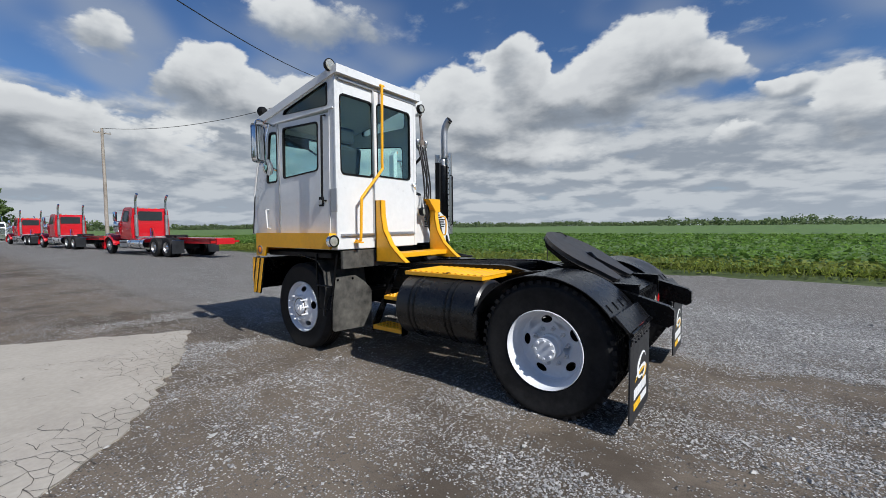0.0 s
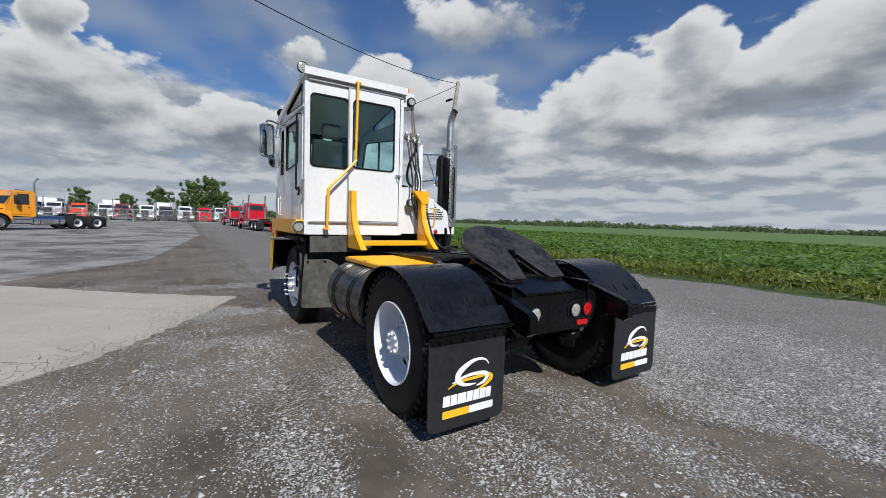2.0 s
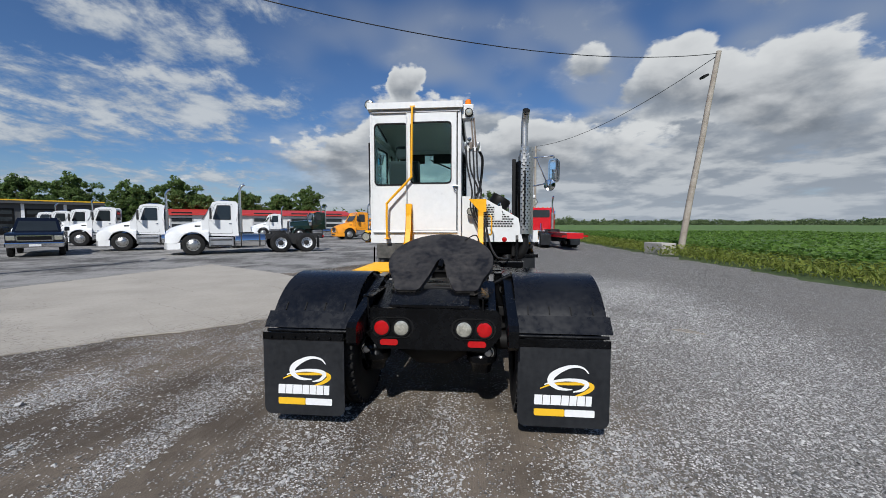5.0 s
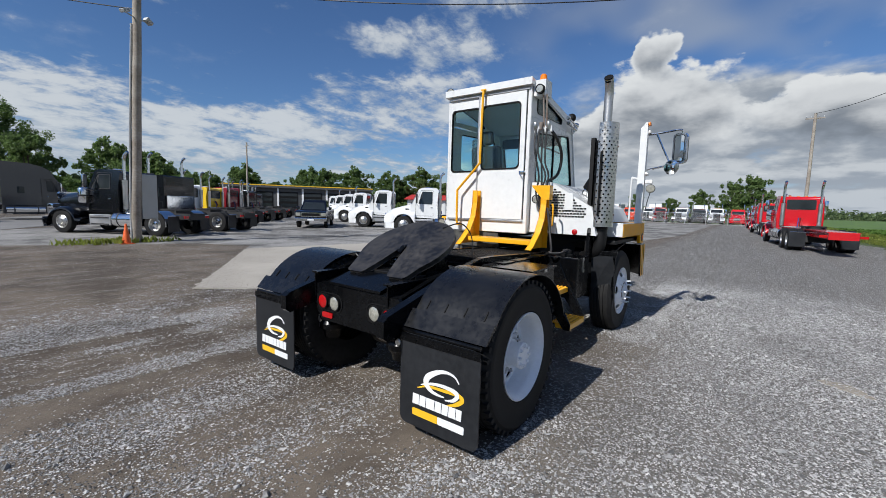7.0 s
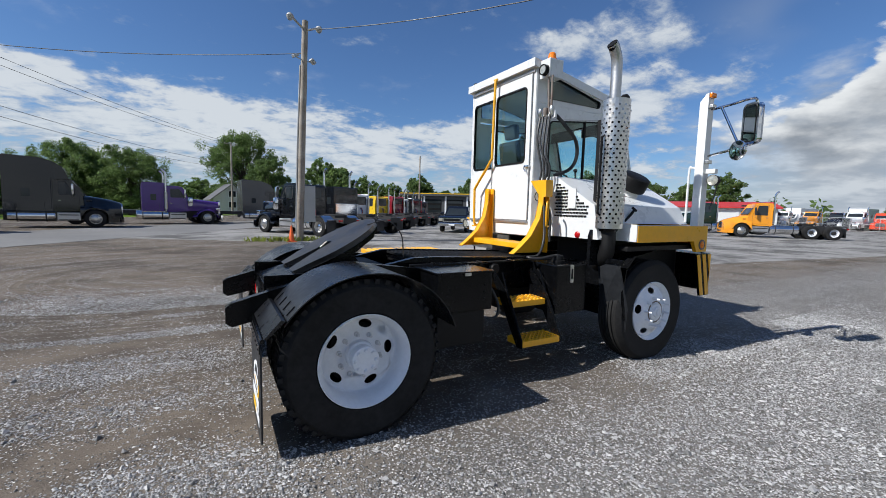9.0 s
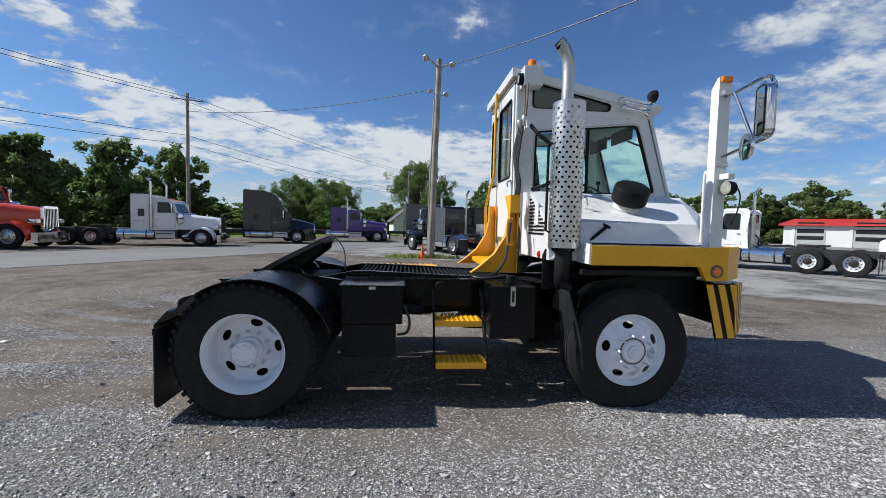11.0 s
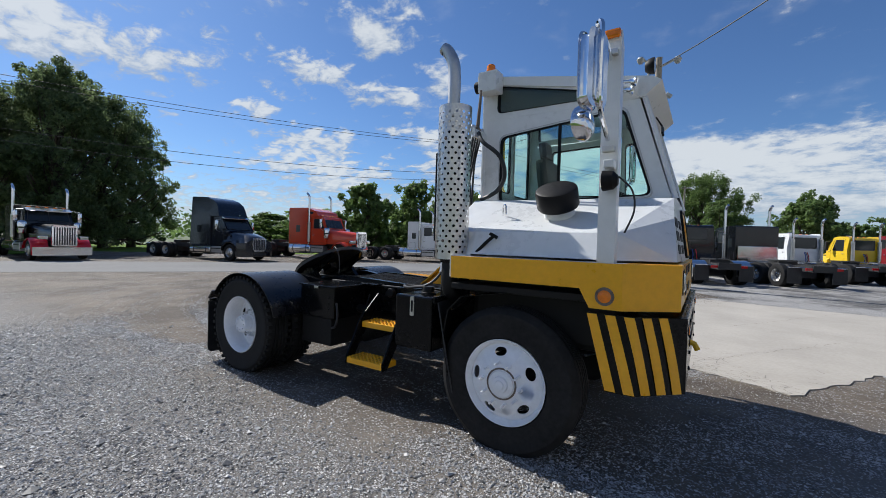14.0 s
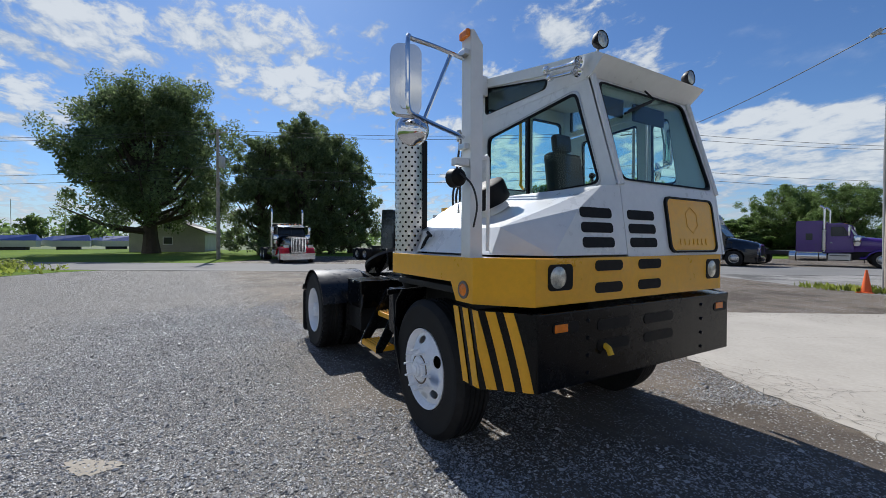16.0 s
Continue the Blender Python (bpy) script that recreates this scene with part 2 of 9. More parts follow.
def glass(name, tint, gloss=0.03):
    m = bpy.data.materials.new(name)
    m.use_nodes = True
    t = m.node_tree
    t.nodes.remove(t.nodes["Principled BSDF"])
    lw = nd(t, "ShaderNodeLayerWeight", i0=0.5)
    p5 = nd(t, "ShaderNodeMath", operation="POWER", i1=4.0)
    t.links.new(lw.outputs["Facing"], p5.inputs[0])
    fr = nd(t, "ShaderNodeMath", operation="MULTIPLY_ADD", i1=0.55, i2=0.025)
    t.links.new(p5.outputs[0], fr.inputs[0])
    tr = nd(t, "ShaderNodeBsdfTransparent", i0=(*tint, 1))
    gl = nd(t, "ShaderNodeBsdfGlossy", i0=(1, 1, 1, 1), i1=gloss)
    mx = nd(t, "ShaderNodeMixShader")
    t.links.new(fr.outputs[0], mx.inputs[0])
    t.links.new(tr.outputs[0], mx.inputs[1])
    t.links.new(gl.outputs[0], mx.inputs[2])
    t.links.new(mx.outputs[0], t.nodes["Material Output"].inputs[0])
    return m


WHITE = surface("white_paint", (0.71, 0.72, 0.715), 0.32, var=0.06, scales=(1.2, 14), coat=0.3, bump=0.004, grain=30)
YELLOW = surface("yellow_paint", (0.85, 0.41, 0.008), 0.36, var=0.09, scales=(2, 25), coat=0.25, bump=0.004, grain=40)
BLACK = surface("black_gloss_paint", (0.003, 0.0033, 0.004), 0.20, var=0.5, scales=(2, 25), bump=0.003, grain=30, spec=0.22)
FENDER = surface("black_fender_sheet", (0.0045, 0.005, 0.0065), 0.27, col2=(0.010, 0.0105, 0.012), scales=(2.5, 22), bump=0.006, grain=24, spec=0.45)
# worn steel; also the dark discs painted as shade in the step holes
DULL = surface("black_worn_steel", (0.005, 0.005, 0.0055), 0.55, var=0.5, scales=(3, 40), bump=0.03, grain=60, spec=0.3)
PLATE = surface("greased_plate", (0.010, 0.0095, 0.0095), 0.42, col2=(0.07, 0.064, 0.058), scales=(3.5, 22), spread=(0.4, 0.75), bump=0.02, grain=30)
RUBBER = surface("tyre_rubber", (0.008, 0.008, 0.0085), 0.7, col2=(0.030, 0.0295, 0.029), scales=(3.5, 30), spread=(0.38, 0.72), bump=0.02, grain=60, spec=0.2)
FLAP = surface("flap_rubber", (0.013, 0.0145, 0.017), 0.45, col2=(0.030, 0.032, 0.036), scales=(2.2, 26), spread=(0.4, 0.75), bump=0.008, grain=40, spec=0.35)
GUARD = surface("scuffed_rubber", (0.018, 0.018, 0.017), 0.6, col2=(0.115, 0.11, 0.097), scales=(3.5, 16), bump=0.03, grain=30)
RIM = surface("white_rim_paint", (0.80, 0.82, 0.85), 0.4, var=0.07, scales=(3, 30))
STUD = surface("silver_stud", (0.65, 0.66, 0.68), 0.4, 0.6)
STEEL = surface("brushed_steel", (0.58, 0.57, 0.55), 0.34, 1.0, var=0.12, scales=(3, 50), bump=0.004)
ALU = surface("dull_aluminium", (0.50, 0.50, 0.50), 0.38, 0.9, var=0.12, scales=(3, 40))
CHROME = surface("chrome", (0.72, 0.73, 0.75), 0.09, 1.0, var=0.05, rvar=0.06)
MIRROR = surface("mirror_glass", (0.86, 0.88, 0.88), 0.02, 1.0, var=0.01, rvar=0.01)
# black trim; also the painted shade inside slots and bores
TRIM = surface("black_trim_and_slot_shade", (0.006, 0.006, 0.0065), 0.55, var=0.3, spec=0.2)
GLASS = glass("tinted_glass", (0.86, 0.97, 0.955))
DARKGLASS = glass("smoked_glass", (0.55, 0.62, 0.63))
CARGLASS = surface("dark_window", (0.02, 0.025, 0.028), 0.06, var=0.2, rvar=0.04)
RED = surface("red_lens", (0.42, 0.008, 0.010), 0.14, var=0.15, scales=(20, 90), rvar=0.05)
AMBER = surface("amber_lens", (0.80, 0.20, 0.01), 0.2, var=0.15, scales=(20, 90), rvar=0.05)
LENS = surface("clear_lens", (0.52, 0.51, 0.44), 0.10, 0.5, var=0.35, scales=(30, 90), rvar=0.05)
CLOTH = surface("seat_cloth", (0.035, 0.036, 0.04), 0.85, var=0.3, bump=0.02)
CABIN = surface("cabin_lining", (0.52, 0.53, 0.52), 0.7, var=0.12)
HOSE = surface("rubber_hose", (0.015, 0.015, 0.016), 0.5)
RUST = surface("rusty_steel", (0.10, 0.055, 0.035), 0.7, col2=(0.22, 0.2, 0.18), scales=(8, 60))
MARKW = surface("white_print", (0.78, 0.79, 0.8), 0.5, var=0.05)
MARKY = surface("yellow_print", (0.80, 0.47, 0.02), 0.5, var=0.05)
WOODPOLE = surface("weathered_pole", (0.20, 0.165, 0.13), 0.85, col2=(0.42, 0.38, 0.33), scales=(1.5, 18), bump=0.05, grain=25)
GALV = surface("galvanised_box", (0.42, 0.43, 0.43), 0.5, 0.4, var=0.1)
CONE = surface("orange_plastic", (0.75, 0.12, 0.02), 0.5)
STONEBLOCK = surface("concrete_block", (0.36, 0.34, 0.31), 0.85, var=0.2, bump=0.05, grain=20)


# ---- mesh helpers ----
def part(name, bm, material, parent=None, label="", bevel=0.0, smooth=False, offset=None):
    """Links a bmesh as one mesh object, under a thing or a part."""
    if bevel:
        edges = [e for e in bm.edges if len(e.link_faces) == 2 and e.calc_face_angle(0) > 0.6]
        bmesh.ops.bevel(bm, geom=edges, offset=bevel, segments=2, profile=0.6, affect="EDGES", clamp_overlap=True)
    if offset is not None:
        bmesh.ops.translate(bm, verts=bm.verts, vec=offset)
    bmesh.ops.recalc_face_normals(bm, faces=bm.faces)
    me = bpy.data.meshes.new(name)
    bm.to_mesh(me)
    bm.free()
    for m in (material if isinstance(material, (list, tuple)) else (material,)):
        me.materials.append(m)
    if smooth:
        me.shade_smooth()
        me.set_sharp_from_angle(angle=0.6)
    ob = new(name, me)
    if parent is not None:
        ob.parent = parent
    if label:
        ob["label"] = label
    return ob


def thing(name, label, category, group="", kind="", at=None):
    ob = new(name)
    ob.empty_display_size = 0.2
    if at is not None:
        ob.matrix_basis = at
    return tagged(ob, label, category, group, kind)


def bx(x0, x1, y0, y1, z0, z1, bm=None):
    """A box between two corners."""
    bm = bm or bmesh.new()
    m = Matrix.LocRotScale(((x0 + x1) / 2, (y0 + y1) / 2, (z0 + z1) / 2), None, (abs(x1 - x0), abs(y1 - y0), abs(z1 - z0)))
    bmesh.ops.create_cube(bm, size=1.0, matrix=m)
    return bm


def turned(bm, m):
    bmesh.ops.transform(bm, matrix=m, verts=bm.verts)
    return bm


def prism(points, axis, a, b, bm=None):
    """A polygon drawn in the other two axes, drawn out along axis from a to b."""
    bm = bm or bmesh.new()
    put = {"x": lambda u, v, w: (w, u, v), "y": lambda u, v, w: (u, w, v), "z": lambda u, v, w: (u, v, w)}[axis]
    lo = [bm.verts.new(put(u, v, a)) for u, v in points]
    hi = [bm.verts.new(put(u, v, b)) for u, v in points]
    bm.faces.new(lo)
    bm.faces.new(hi[::-1])
    n = len(points)
    for i in range(n):
        bm.faces.new((lo[i], lo[(i + 1) % n], hi[(i + 1) % n], hi[i]))
    return bm


def tube(points, r, seg=10, bm=None, cap=True):
    """A round bar along a line of points."""
    bm = bm or bmesh.new()
    pts = [Vector(p) for p in points]
    rings = []
    side = None
    for i, p in enumerate(pts):
        d = (pts[min(i + 1, len(pts) - 1)] - pts[max(i - 1, 0)]).normalized()
        if side is None:
            side = d.orthogonal().normalized()
        side = (side - d * side.dot(d)).normalized()
        up = d.cross(side)
        rr = r[i] if isinstance(r, (list, tuple)) else r
        rings.append([bm.verts.new(p + (side * math.cos(a) + up * math.sin(a)) * rr) for a in (2 * math.pi * k / seg for k in range(seg))])
    for a, b in zip(rings, rings[1:]):
        for k in range(seg):
            bm.faces.new((a[k], a[(k + 1) % seg], b[(k + 1) % seg], b[k]))
    if cap:
        bm.faces.new(rings[0][::-1])
        bm.faces.new(rings[-1])
    return bm


def curve(points, steps=6):
    """A smooth line through points (Catmull-Rom)."""
    p = [Vector(v) for v in points]
    p = [p[0] * 2 - p[1], *p, p[-1] * 2 - p[-2]]
    out = []
    for i in range(1, len(p) - 2):
        for s in range(steps):
            t = s / steps
            a, b, c_, d = p[i - 1:i + 3]
            out.append(0.5 * ((2 * b) + (c_ - a) * t + (2 * a - 5 * b + 4 * c_ - d) * t * t + (3 * b - a - 3 * c_ + d) * t ** 3))
    return out + [p[-2]]


def lathe(profile, centre, axis="y", seg=32, bm=None, flip=1):
    """A profile of (radius, way along the axis) turned round that axis."""
    bm = bm or bmesh.new()
    cx, cy, cz = centre
    put = {"y": lambda r, h, a: (cx + r * math.cos(a), cy + flip * h, cz + r * math.sin(a)),
           "x": lambda r, h, a: (cx + flip * h, cy + r * math.cos(a), cz + r * math.sin(a)),
           "z": lambda r, h, a: (cx + r * math.cos(a), cy + r * math.sin(a), cz + flip * h)}[axis]
    rings = []
    for r, h in profile:
        if r < 1e-6:
            rings.append([bm.verts.new(put(0, h, 0))] * seg)
        else:
            rings.append([bm.verts.new(put(r, h, 2 * math.pi * k / seg)) for k in range(seg)])
    for a, b in zip(rings, rings[1:]):
        for k in range(seg):
            q = [a[k], a[(k + 1) % seg], b[(k + 1) % seg], b[k]]
            q = [v for i, v in enumerate(q) if v not in q[:i]]
            if len(q) > 2:
                bm.faces.new(q)
    return bm


def rounded(u0, u1, v0, v1, r, n=5):
    """A rounded rectangle, as points in a plane."""
    out = []
    for cu, cv, a0 in ((u1 - r, v1 - r, 0), (u0 + r, v1 - r, 90), (u0 + r, v0 + r, 180), (u1 - r, v0 + r, 270)):
        for k in range(n + 1):
            a = radians(a0 + 90 * k / n)
            out.append((cu + r * math.cos(a), cv + r * math.sin(a)))
    return out


def round_poly(points, r, n=4):
    """A convex polygon with rounded corners."""
    out, m = [], len(points)
    for i in range(m):
        p0, p1, p2 = (Vector(points[(i + k) % m]) for k in (-1, 0, 1))
        a, b = (p0 - p1), (p2 - p1)
        d = min(r, a.length * 0.45, b.length * 0.45)
        a, b = p1 + a.normalized() * d, p1 + b.normalized() * d
        for k in range(n + 1):
            t = k / n
            q = a * (1 - t) ** 2 + p1 * 2 * t * (1 - t) + b * t * t
            out.append((q.x, q.y))
    return out


def edge_hit(poly, c, ang):
    """How far a ray from c at an angle goes to the edge of a polygon."""
    d = Vector((math.cos(ang), math.sin(ang)))
    best = None
    for i in range(len(poly)):
        p, q = Vector(poly[i]), Vector(poly[(i + 1) % len(poly)])
        e = q - p
        den = d.x * e.y - d.y * e.x
        if abs(den) < 1e-12:
            continue
        w = p - c
        t = (w.x * e.y - w.y * e.x) / den
        s = (w.x * d.y - w.y * d.x) / den
        if t > 0 and -1e-6 <= s <= 1 + 1e-6 and (best is None or t < best):
            best = t
    return best


def holed(outer, inner, place, depth, bm=None):
    """A sheet with one opening: place(u, v, w) puts a plane point at depth w; both outlines convex about the opening's middle."""
    bm = bm or bmesh.new()
    c = Vector((sum(p[0] for p in inner) / len(inner), sum(p[1] for p in inner) / len(inner)))
    angs = sorted({round(math.atan2(p[1] - c.y, p[0] - c.x), 5) for p in list(outer) + list(inner)})
    loops = []
    for poly in (inner, outer):
        for w in (0.0, depth):
            ring = []
            for a in angs:
                t = edge_hit(poly, c, a) or 0.01
                ring.append(bm.verts.new(place(c.x + t * math.cos(a), c.y + t * math.sin(a), w)))
            loops.append(ring)
    i0, i1, o0, o1 = loops
    n = len(angs)
    for k in range(n):
        j = (k + 1) % n
        bm.faces.new((i0[k], i0[j], o0[j], o0[k]))
        bm.faces.new((i1[k], o1[k], o1[j], i1[j]))
        bm.faces.new((i0[k], i1[k], i1[j], i0[j]))
        bm.faces.new((o0[k], o0[j], o1[j], o1[k]))
    return bm


def ring_band(poly, width, place, depth, bm=None):
    """A thin seal that follows an outline inwards."""
    c = Vector((sum(p[0] for p in poly) / len(poly), sum(p[1] for p in poly) / len(poly)))
    inner = []
    for p in poly:
        d = Vector(p) - c
        inner.append(tuple(c + d * max(0.2, (d.length - width) / d.length)))
    return holed(poly, inner, place, depth, bm)


def sheet_of(poly, place, depth, bm=None):
    bm = bm or bmesh.new()
    a = [bm.verts.new(place(u, v, 0)) for u, v in poly]
    b = [bm.verts.new(place(u, v, depth)) for u, v in poly]
    bm.faces.new(a)
    bm.faces.new(b[::-1])
    for k in range(len(poly)):
        j = (k + 1) % len(poly)
        bm.faces.new((a[k], b[k], b[j], a[j]))
    return bm


def solid(verts, faces, bm=None):
    bm = bm or bmesh.new()
    vs = [bm.verts.new(v) for v in verts]
    for f in faces:
        bm.faces.new([vs[i] for i in f])
    return bm


def raw(name, verts, faces, material, parent=None, label="", smooth=False):
    """One mesh from arrays, for what is too much for bmesh."""
    me = bpy.data.meshes.new(name)
    me.from_pydata(verts.tolist() if hasattr(verts, "tolist") else verts, [], faces.tolist() if hasattr(faces, "tolist") else faces)
    for m in (material if isinstance(material, (list, tuple)) else (material,)):
        me.materials.append(m)
    if smooth:
        me.shade_smooth()
    ob = new(name, me)
    if parent is not None:
        ob.parent = parent
    if label:
        ob["label"] = label
    return ob


# ---- ground ----
def ground_material(name, soils, chips, amount, relief, track=0.0, side=0.0, cell=75.0, contrast=1.0):
    """Gravel or asphalt: faceted chips over soil, in drifts and along wheel tracks."""
    m = bpy.data.materials.new(name)
    m.use_nodes = True
    t = m.node_tree
    p = t.nodes["Principled BSDF"]
    at = nd(t, "ShaderNodeTexCoord").outputs["Object"]

    def join(src, socket):
        if isinstance(src, (int, float)):
            socket.default_value = src
        elif isinstance(src, tuple):
            socket.default_value = src
        else:
            t.links.new(src, socket)

    def calc(op, a, b=0.0, c=0.0):
        n = nd(t, "ShaderNodeMath", operation=op)
        for s_, v_ in zip(n.inputs, (a, b, c)):
            join(v_, s_)
        return n.outputs[0]

    def ramp(v, lo, hi):
        n = nd(t, "ShaderNodeMapRange", interpolation_type="SMOOTHSTEP")
        n.inputs[1].default_value, n.inputs[2].default_value = lo, hi
        t.links.new(v, n.inputs[0])
        return n.outputs[0]

    def blend(f, a, b):
        n = nd(t, "ShaderNodeMix", data_type="RGBA")
        join(f, n.inputs[0])
        join(a, n.inputs[6])
        join(b, n.inputs[7])
        return n.outputs[2]

    def noise(scale, detail=4.0, rough=0.6, vec=at):
        n = nd(t, "ShaderNodeTexNoise", i2=scale, i3=detail, i4=rough)
        t.links.new(vec, n.inputs[0])
        return n.outputs[0]

    xyz = nd(t, "ShaderNodeSeparateXYZ")
    t.links.new(at, xyz.inputs[0])
    x, y = xyz.outputs[0], xyz.outputs[1]
    # distance out from the middle of the turning circle that the wheel tracks follow
    px = calc("MAXIMUM", calc("SUBTRACT", x, 0.6), 0.0)
    py = calc("ADD", y, 2.6)
    turn = calc("SQRT", calc("ADD", calc("MULTIPLY", px, px), calc("MULTIPLY", py, py)))
    comb = nd(t, "ShaderNodeCombineXYZ")
    t.links.new(calc("MULTIPLY", turn, 3.4), comb.inputs[0])
    t.links.new(calc("MULTIPLY", calc("SUBTRACT", x, y), 0.16), comb.inputs[1])
    lanes = noise(1.0, 4.0, 0.62, comb.outputs[0])
    fine_comb = nd(t, "ShaderNodeCombineXYZ")
    t.links.new(calc("MULTIPLY", turn, 13.0), fine_comb.inputs[0])
    t.links.new(calc("MULTIPLY", calc("SUBTRACT", x, y), 0.5), fine_comb.inputs[1])
    ruts = noise(1.0, 3.0, 0.6, fine_comb.outputs[0])
    # most of the tracks lie behind the tractor and beside it
    here = calc("MULTIPLY", ramp(x, -2.5, 0.5), calc("SUBTRACT", 1.0, ramp(turn, 8.0, 11.5)))
    big, mid, small, fine = noise(0.35, 5.0), noise(1.9, 5.0, 0.66), noise(11.0, 4.0, 0.65), noise(130.0, 3.0)
    cover = calc("ADD", calc("MULTIPLY", mid, 0.9), calc("MULTIPLY", small, 0.55))
    cover = calc("MULTIPLY_ADD", big, 0.5, cover)
    cover = calc("MULTIPLY_ADD", calc("SUBTRACT", cover, 0.975), contrast, amount)
    if side:
        drift = calc("MAXIMUM", ramp(y, 4.7, 6.6), calc("MULTIPLY", ramp(calc("MULTIPLY", x, -1.0), 5.4, 7.5), ramp(y, 2.0, 4.0)))
        cover = calc("MULTIPLY_ADD", drift, side, cover)
    if track:
        worn = calc("MULTIPLY", calc("ADD", calc("SUBTRACT", lanes, 0.54), calc("MULTIPLY", calc("SUBTRACT", ruts, 0.5), 0.55)), calc("ADD", calc("MULTIPLY", here, 0.55), 0.45))
        cover = calc("MULTIPLY_ADD", worn, track, cover)
    cells = nd(t, "ShaderNodeTexVoronoi", i2=cell)
    t.links.new(at, cells.inputs[0])
    sepc = nd(t, "ShaderNodeSeparateColor")
    t.links.new(cells.outputs["Color"], sepc.inputs[0])
    keep = ramp(calc("SUBTRACT", cover, sepc.outputs[1]), -0.04, 0.06)
    inner = nd(t, "ShaderNodeMapRange")
    inner.inputs[1].default_value, inner.inputs[2].default_value = 0.56, 0.40
    t.links.new(cells.outputs["Distance"], inner.inputs[0])
    both = calc("MULTIPLY", keep, inner.outputs[0])
    worn_patch = noise(0.9, 5.0, 0.7)
    soil = blend(ramp(calc("MULTIPLY_ADD", worn_patch, 0.6, calc("MULTIPLY", big, 0.7)), 0.54, 0.74), (*soils[0], 1), (*soils[1], 1))
    if side:
        soil = blend(calc("MULTIPLY", drift, 0.85), soil, (*soils[2], 1))
    pale = calc("POWER", sepc.outputs[0], 1.6)
    stone = blend(pale, (*chips[0], 1), (*chips[1], 1))
    colour = blend(both, soil, stone)
    grit = nd(t, "ShaderNodeMix", data_type="RGBA", blend_type="OVERLAY", i0=0.55)
    t.links.new(colour, grit.inputs[6])
    t.links.new(fine, grit.inputs[7])
    t.links.new(grit.outputs[2], p.inputs["Base Color"])
    p.inputs["Roughness"].default_value = 0.72
    p.inputs["Specular IOR Level"].default_value = 0.10
    # each chip leans its own way
    lean = nd(t, "ShaderNodeVectorMath", operation="SUBTRACT")
    t.links.new(cells.outputs["Color"], lean.inputs[0])
    lean.inputs[1].default_value = (0.5, 0.5, 0.5)
    flat_ = nd(t, "ShaderNodeVectorMath", operation="MULTIPLY")
    t.links.new(lean.outputs[0], flat_.inputs[0])
    flat_.inputs[1].default_value = (1.5, 1.5, 0.0)
    amt = nd(t, "ShaderNodeVectorMath", operation="SCALE")
    t.links.new(flat_.outputs[0], amt.inputs[0])
    t.links.new(both, amt.inputs["Scale"])
    tilt = nd(t, "ShaderNodeVectorMath", operation="ADD")
    t.links.new(nd(t, "ShaderNodeNewGeometry").outputs["Normal"], tilt.inputs[0])
    t.links.new(amt.outputs[0], tilt.inputs[1])
    unit = nd(t, "ShaderNodeVectorMath", operation="NORMALIZE")
    t.links.new(tilt.outputs[0], unit.inputs[0])
    b = nd(t, "ShaderNodeBump", i0=0.8, i1=relief)
    t.links.new(calc("ADD", calc("MULTIPLY", fine, 0.35), calc("MULTIPLY_ADD", ruts, 1.2, calc("MULTIPLY_ADD", small, 0.5, both))), b.inputs["Height"])
    t.links.new(unit.outputs[0], b.inputs["Normal"])
    t.links.new(b.outputs[0], p.inputs["Normal"])
    return m


GRAVEL = ground_material("gravel", ((0.094, 0.077, 0.061), (0.177, 0.146, 0.115), (0.20, 0.19, 0.177)), ((0.10, 0.098, 0.095), (0.68, 0.67, 0.655)), 0.38, 0.02, track=3.4, side=0.50, cell=72.0, contrast=1.5)
TARMAC = ground_material("old_tarmac", ((0.105, 0.101, 0.095), (0.31, 0.30, 0.284), (0.335, 0.328, 0.315)), ((0.14, 0.14, 0.14), (0.42, 0.415, 0.405)), 0.26, 0.006, cell=45.0, contrast=1.5)
CONCRETE = surface("worn_concrete", (0.33, 0.30, 0.255), 0.85, col2=(0.44, 0.405, 0.35), scales=(0.8, 22), bump=0.05, grain=60)
ROADM = surface("road_asphalt", (0.15, 0.148, 0.144), 0.85, col2=(0.235, 0.231, 0.225), scales=(0.25, 6), bump=0.03, grain=60, spec=0.2)
SOIL = surface("grassy_soil", (0.045, 0.075, 0.018), 0.9, col2=(0.09, 0.12, 0.035), scales=(0.1, 3.0), bump=0.05, grain=12)
LAWN = surface("lawn", (0.075, 0.135, 0.018), 0.95, col2=(0.15, 0.215, 0.035), scales=(0.15, 4.0), bump=0.08, grain=18, spec=0.05)
CROPS = surface("crop_canopy", (0.05, 0.10, 0.02), 0.75, col2=(0.12, 0.20, 0.045), scales=(0.25, 5.0), bump=0.3, grain=5.0, spread=(0.4, 0.6))
CRACK = surface("crack_fill", (0.10, 0.09, 0.078), 0.95, var=0.3)

tagged(raw("ground", [(-2500, -2500, -0.03), (2500, -2500, -0.03), (2500, 2500, -0.03), (-2500, 2500, -0.03)], [(0, 1, 2, 3)], SOIL), "flat grassy soil out to the horizon", "ground", kind="structure")
ND, SD = Vector((0.834, -0.552)), Vector((0.552, 0.834))


def road_point(n, s):
    """A plan point by its distance across and along the road."""
    return ND * n + SD * s


def flat_sheet(name, pts, z, material, label, category, depth=0.05):
    ob = part(name, prism([tuple(p)[:2] for p in pts], "z", z - depth, z), material)
    return tagged(ob, label, category, kind="structure")


rng = np.random.default_rng(7)


